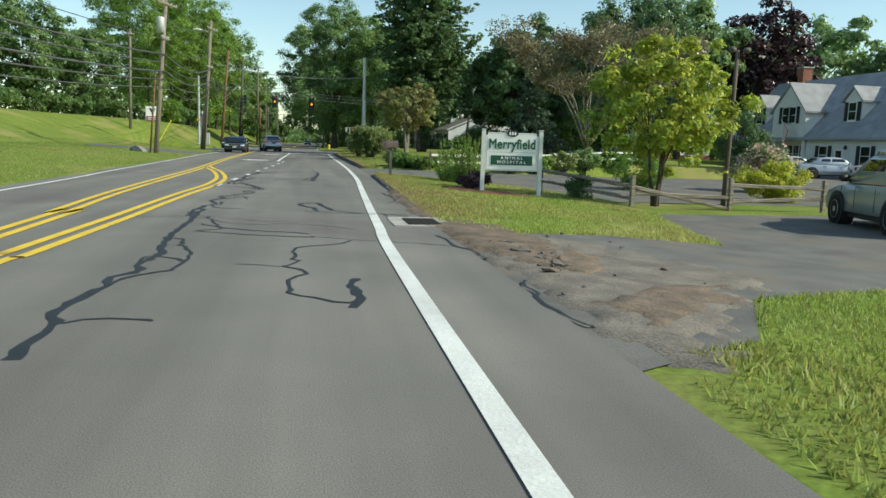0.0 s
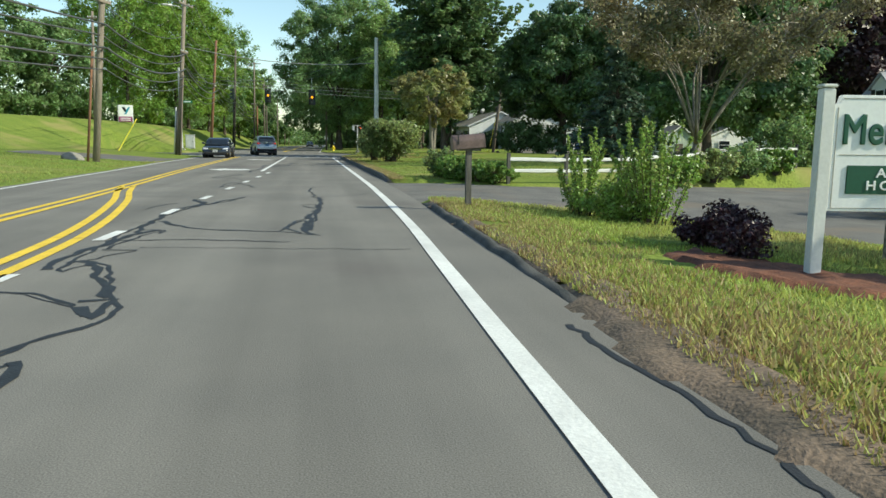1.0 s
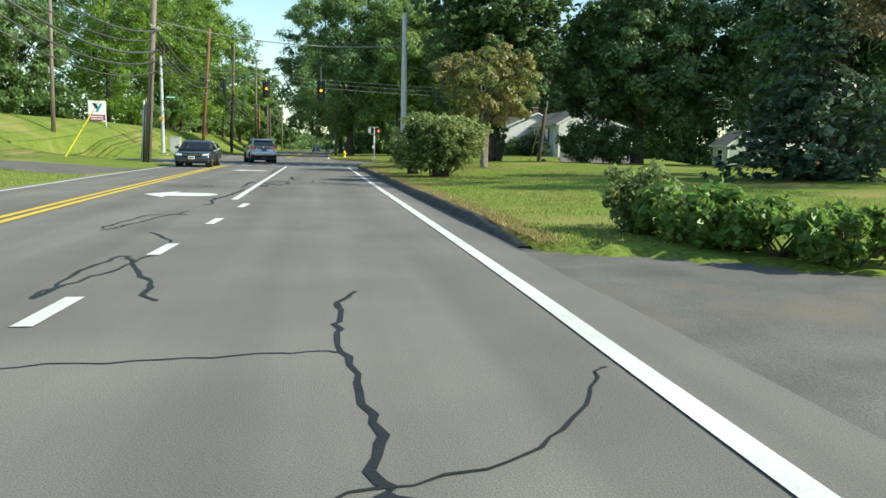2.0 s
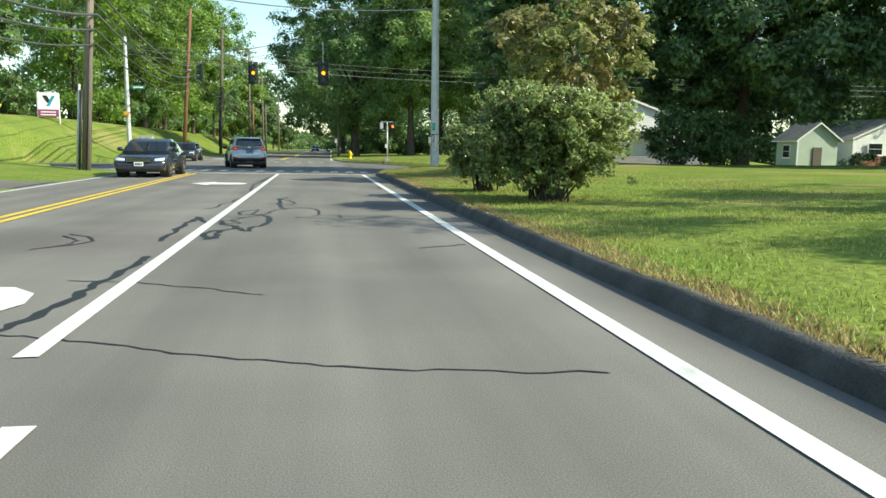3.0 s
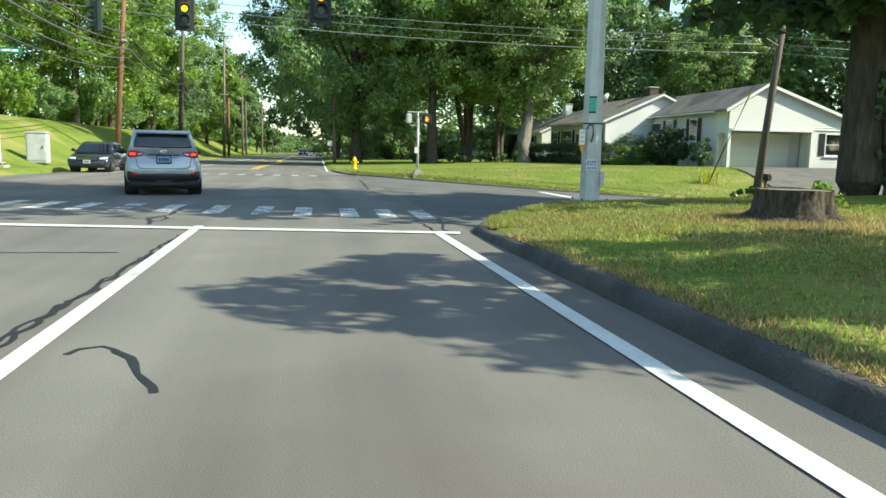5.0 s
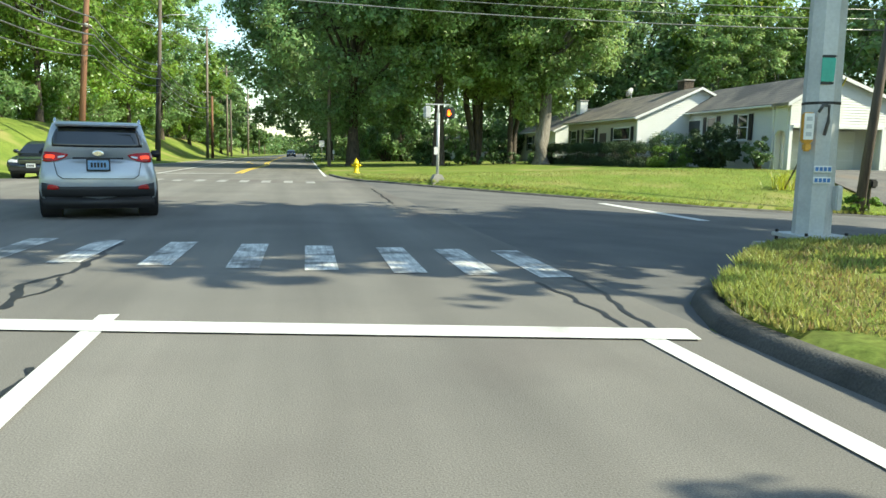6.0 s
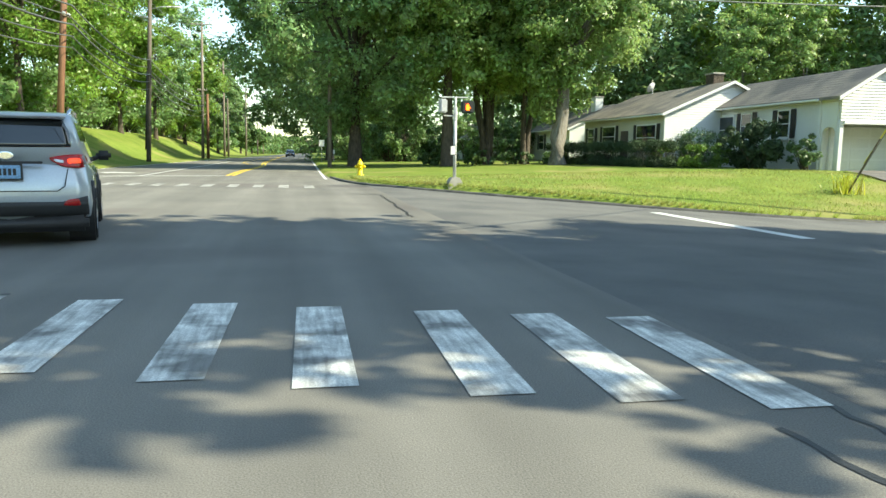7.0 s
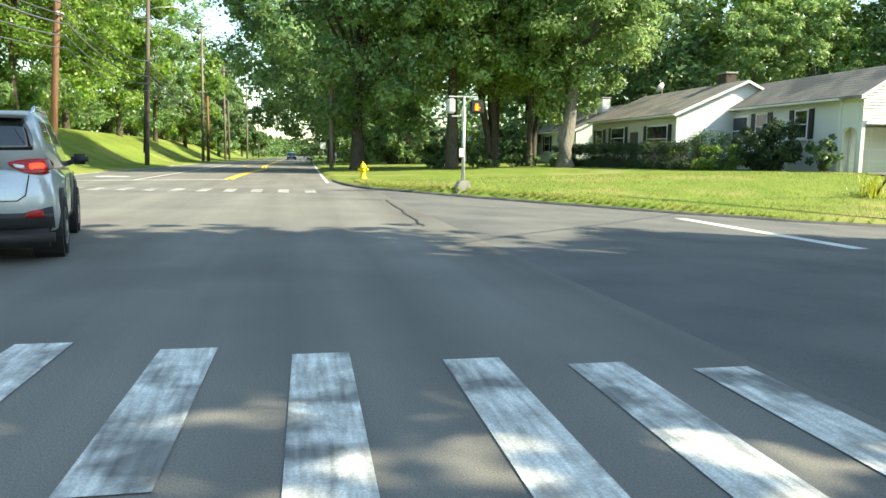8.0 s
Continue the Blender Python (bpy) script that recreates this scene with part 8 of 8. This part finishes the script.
CRACKS += [
    (2, [(-0.58, 41.39), (-0.22, 41.49), (-0.04, 41.17), (0.03, 40.71), (-0.03, 40.21), (0.06, 39.96), (0.34, 39.84), (0.38, 39.42), (0.17, 39.32), (-0.35, 39.45), (-0.12, 39.67), (0.06, 39.87)]),
    (1, [(-1.81, 45.89), (-1.93, 46.43), (-1.89, 46.99), (-1.79, 47.14)]),
    (2, [(-1.94, 52.4), (-1.84, 53.86), (-1.66, 57.5)]),
]
CRACKS += [(2, pts) for pts in [
    [(-3.2, 35.8), (-2.9, 36.5), (-3.3, 37.1)], [(1.2, 35.5), (1.8, 35.8)], [(-1.6, 46), (-1.9, 49.5), (-1.8, 54), (-1.7, 58.7)], [(-1.4, 52.5), (-1.2, 52.7), (-0.7, 51.8)], [(-3.2, 52.1), (-2.0, 52.0)], [(-4.5, 57.1), (-2.1, 57.0)],
    [(1.9, 49.4), (1.8, 48.3)], [(1.1, 48.9), (2.5, 48.5)],
    [(1.9, 61.0), (2.0, 58.9)], [(2.4, 61.2), (2.1, 58.9)], [(2.3, 79.1), (2.1, 73.8), (2.0, 71.8)], [(-0.9, 80.6), (2.2, 79.1)], [(-2.0, 20.5), (-1.5, 23.3), (-2.0, 24.9)], [(-2.7, 25.2), (-2.1, 28.2)],
]]
CRACKS += [
    (2, [(-1.37, -1.01), (-1.28, -1.73), (-1.11, -2.47), (-1.08, -2.73), (-1.32, -2.95), (-0.51, -3.32), (0.21, -3.53)]),
    (2, [(-1.35, -2.1), (-1.09, -2.42), (-0.58, -2.8), (0.2, -3.15)]),
    (1, [(-2.34, -0.88), (-1.37, -1.01), (-0.52, -1.59), (0.19, -1.71)]),
    (3, [(-1.96, 7.91), (-2.03, 9.0), (-1.9, 9.78), (-1.68, 11.03)]),
    (3, [(-1.9, 8.37), (-1.75, 8.36), (-1.5, 7.67), (-1.15, 6.65)]),
    (3, [(-1.31, 6.48), (-1.08, 6.55), (-1.08, 5.97), (-1.26, 6.27)]),
    (2, [(-2.18, 7.0), (-1.68, 6.86), (-1.29, 6.35)]),
    (2, [(-0.99, 5.83), (-1.19, 5.5), (-1.36, 5.1)]),
]
CRACKS += [
    (2, [(-1.83, 9.16), (-1.49, 9.14), (-1.6, 8.87), (-1.77, 8.46)]),
    (2, [(-2.0, 9.92), (-1.2, 9.95), (0.1, 9.69)]),
    (2, [(-1.97, 13.7), (-1.88, 14.44), (-1.63, 15.19)]),
    (3, [(-1.87, 16.02), (-1.6, 15.18), (-1.49, 14.99)]),
    (2, [(-1.53, 15.18), (-1.28, 15.64), (-1.06, 16.98)]),
    (2, [(-1.74, 12.2), (-1.66, 11.89), (-1.33, 11.35), (-1.0, 11.04), (-0.35, 10.81)]),
    (2, [(-1.82, 10.75), (-1.56, 11.01), (-1.59, 10.64)]),
]
CRACKS += [
    (3, [(-1.49, -9.0), (-1.53, -8.38), (-1.58, -7.81), (-1.56, -7.35), (-1.52, -6.79)]),
    (3, [(-1.52, -6.79), (-1.53, -6.46), (-1.41, -6.12), (-1.48, -5.66), (-1.41, -5.06), (-1.48, -4.39), (-1.58, -3.68)]),
    (3, [(-1.58, -3.68), (-1.59, -2.75), (-1.6, -2.0), (-1.63, -1.26), (-1.69, 0.08), (-1.75, 0.3)]),
    (2, [(-1.52, -6.83), (-1.45, -6.61), (-1.35, -6.33), (-1.12, -6.05), (-1.08, -5.41), (-1.2, -4.54), (-1.31, -4.32), (-1.33, -3.78), (-1.58, -3.68)]),
    (2, [(-1.48, -5.66), (-1.47, -5.28), (-1.26, -5.28), (-1.08, -5.53)]),
    (2, [(-1.5, -8.16), (-1.37, -8.04), (-1.08, -8.05), (-0.9, -8.14)]),
]
CRACKS += [
    (2, [(0.7, -3.81), (0.56, -4.12), (0.27, -4.31), (0.06, -4.39), (0.04, -4.81), (-0.01, -5.38), (0.07, -5.51), (-0.08, -5.84)]),
    (1, [(-0.08, -5.84), (-0.59, -5.7)]),
    (2, [(-0.08, -5.84), (0.1, -6.0), (0.13, -6.27), (-0.02, -6.59), (0.05, -6.91), (0.02, -7.08), (0.09, -7.24), (0.36, -7.51), (0.51, -7.52)]),
    (3, [(0.47, -7.77), (0.58, -7.46), (0.53, -6.97), (0.47, -6.79), (0.59, -6.44)]),
    (1, [(-3.22, -1.18), (-1.54, -1.25), (-0.87, -2.03), (0.11, -2.03), (0.8, -2.53)]),
    (1, [(0.2, -3.4), (0.7, -3.73), (1.28, -3.89), (1.98, -4.33)]),
    (1, [(0.17, -0.21), (0.64, -0.63), (1.1, -0.77), (1.91, -0.8)]),
    # next two: not tar, shade under the broken asphalt edge painted as dark ribbons
    (2, [(1.91, -3.23), (1.97, -3.85), (2.09, -4.73), (2.17, -5.3)]),
    (2, [(2.17, -6.6), (2.13, -7.04), (2.05, -7.62), (2.04, -8.16), (2.14, -8.4)]),
]
CRACKS += [(3, [(-2.43, 60.29), (-2.48, 60.84), (-2.6, 61.39), (-2.48, 61.88), (-2.42, 62.3), (-2.53, 64.71)]), (2, [(-2.48, 60.7), (-2.39, 60.83), (-2.28, 61.13), (-2.44, 61.74)])]
CRACKS += [
    (3, [(-2.04, 29.67), (-1.94, 30.1), (-2.02, 30.74), (-2.05, 31.59), (-1.96, 32.24), (-1.87, 33.49), (-1.78, 35.12)]),
    (1, [(-3.07, 32.24), (-2.17, 31.85), (-1.45, 31.58), (-0.8, 31.25), (-0.15, 30.95), (0.67, 30.67), (1.57, 30.5)]),
    (1, [(-2.19, 33.67), (-1.45, 33.46), (-0.5, 32.9)]),
    (2, [(-3.12, 35.94), (-2.79, 36.41), (-2.87, 36.95), (-3.27, 37.36)]),
    (1, [(-2.82, 31.61), (-2.53, 31.73)]),
]
rng_c = random.Random(11)
for size, pts in CRACKS:
    run = curve(pts, 0.12)
    drift = [0.0, 0.0]
    wob, wide = [], []
    for x, y in run:
        drift = [0.6 * d + rng_c.uniform(-0.04, 0.04) for d in drift]
        wob.append((x + drift[0], y + drift[1]))
        wide.append(rng_c.uniform(*((0.012, 0.024), (0.028, 0.055), (0.05, 0.11))[size - 1]))
    bm = bmesh.new()
    ribbon(bm, wob, wide, 0.0032)
    for k, v in enumerate(bm.verts):
        v.co.z += 0.00002 * k + 0.0003 * (len(pts) % 5)
    tagged(part("crack_sealer", bm, M["tar"]), "black tar over a pavement crack, or painted shade at the broken road edge", "road marking", kind="structure")


def grass(name, spots, rng, tall, label, mat="blade"):
    """Short bent blades standing on the ground."""
    n = len(spots)
    base = np.array([(x, y, land(x, y) - 0.01) for x, y in spots])
    a = rng.random(n) * 2 * math.pi
    side = np.stack([np.cos(a), np.sin(a), np.zeros(n)], 1) * (0.004 + 0.004 * rng.random(n))[:, None] * 1.6
    h = tall * (0.5 + rng.random(n))
    lean = np.stack([rng.normal(size=n) * 0.45, rng.normal(size=n) * 0.45, np.ones(n)], 1) * h[:, None]
    v = np.stack([base - side, base + side, base + lean + side * 0.2, base + lean - side * 0.2], axis=1)
    return tagged(mesh_part(name, quads_mesh(name, v), M[mat]), label, "grass", kind="stuff")


rng_g = np.random.default_rng(77)
def strew(count, x0, x1, y0, y1, power=1.6, test=None):
    out = []
    while len(out) < count:
        x = x0 + (x1 - x0) * rng_g.random() ** power
        y = y0 + (y1 - y0) * rng_g.random()
        if noise.noise((x * 0.9, y * 0.9, 4)) < -0.42 or hard(x, y) or inside(MULCH, x, y) or (y < 62 and x < along(KERB_X, y) + 0.15) or (57 < y < 90 and any(inside(SIDE, x + a, y + b) for a in (-0.13, 0.13) for b in (-0.13, 0.13))) or (test and not test(x, y)):
            continue
        out.append((x, y))
    return out


grass("grass_verge", strew(60000, 2.3, 8.4, -2.4, 15.8, 1.2), rng_g, 0.05, "long dry-tipped grass on the verge", "blade_verge")
grass("grass_verge", strew(22000, 2.2, 8.0, -11.5, -5.8, 1.0), rng_g, 0.05, "tufted grass beside the entrance drive")
grass("grass_lawn", strew(74000, 2.7, 11.0, 22.6, 58.5, 1.9), rng_g, 0.04, "short lawn grass behind the kerb")
grass("grass_edge", [(along(KERB_X, y) + 0.14 + 0.4 * rng_g.random() ** 2.2, y) for y in 22.9 + 34.6 * rng_g.random(17000)], rng_g, 0.05, "dry straw-coloured grass along the kerb", "blade_dry")
grass("grass_edge", [(x, y) for x, y in strew(15000, 2.3, 3.9, -0.6, 15.4, 1.7)], rng_g, 0.05, "dry straw-coloured grass at the edge of the verge", "blade_dry")
grass("grass_corner", strew(30000, 2.6, 9.5, 56.5, 63.2, 1.2), rng_g, 0.05, "sunlit lawn grass at the street corner")
grass("grass_corner", strew(9000, 2.6, 6.5, 56.5, 63.0, 1.0, lambda x, y: any(inside(SIDE, x + a, y + b) for a in (-0.45, 0) for b in (0, 0.45))), rng_g, 0.065, "long grass overhanging the corner kerb")
grass("grass_lawn", strew(30000, 2.5, 24.0, 76.5, 90, 1.0, lambda x, y: y > 77.5 and (x > 9 or y > 87 - x)), rng_g, 0.06, "short lawn grass on the far corner")


left_spots = [(-6.9 - 11.0 * rng_g.random() ** 1.4, -4.0 + 50 * rng_g.random()) for k in range(34000)]
grass("grass_lawn", [(x, y) for x, y in left_spots if x < along(LEFT_X, y) - 0.1 and not inside(LEFT_DRIVE, x, y)], rng_g, 0.06, "sunlit lawn grass across the road")


margin = curve([(34, 76.3), (15.5, 76.3), (11.6, 77.6), (8.35, 79.7), (5.6, 82.0), (3.8, 83.9), (2.75, 85.4), (2.1, 88.5)], 0.25)
grass("grass_edge", [(x + 0.12 + 0.5 * o, y + 0.1 + 0.55 * o) for (x, y), o in ((margin[int(rng_g.integers(0, len(margin)))], rng_g.random() ** 1.5) for k in range(26000))], rng_g, 0.1, "rank weedy grass along the kerb of the corner lawn", "blade_verge")


def ring_spots(cx, cy, inner, outer, count):
    out = []
    while len(out) < count:
        a, r = 2 * math.pi * rng_g.random(), inner + (outer - inner) * rng_g.random()
        out.append((cx + math.cos(a) * r, cy + math.sin(a) * r))
    return out


grass("grass_straw", ring_spots(6.75, 57.3, 0.5, 1.5, 5000), rng_g, 0.06, "dead straw and wood chips round the stump", "blade_dry")
grass("grass_straw", [(4.2 + rng_g.random() * 3.0, 53.0 + rng_g.random() * 3.2) for k in range(5000)], rng_g, 0.04, "dry patch of lawn at the corner", "blade_dry")
grass("grass_straw", strew(15000, 2.7, 9.0, 48.5, 61.0, 1.1, lambda x, y: noise.noise((x * 0.55, y * 0.4, 12)) > -0.12), rng_g, 0.045, "sun-bleached patches in the corner lawn", "blade_dry")
# fallen twig beside the kerb
tw = thing("fallen_twig", "small dead branch lying on the road beside the kerb", "twig", (2.5, 49.0, 0.0))
bm = bmesh.new()
for k, (a, b) in enumerate((((-0.14, -0.1, 0.015), (0.14, 0.08, 0.04)), ((-0.05, -0.05, 0.03), (0.12, -0.14, 0.09)), ((0.05, 0.0, 0.04), (-0.06, 0.2, 0.08)), ((0.1, 0.04, 0.05), (0.25, -0.03, 0.1)))):
    limb(bm, a, b, 0.012 - 0.002 * k, 0.004, np.random.default_rng(k), 0.12, 5, 5)
part("branch", bm, M["bark"], tw)
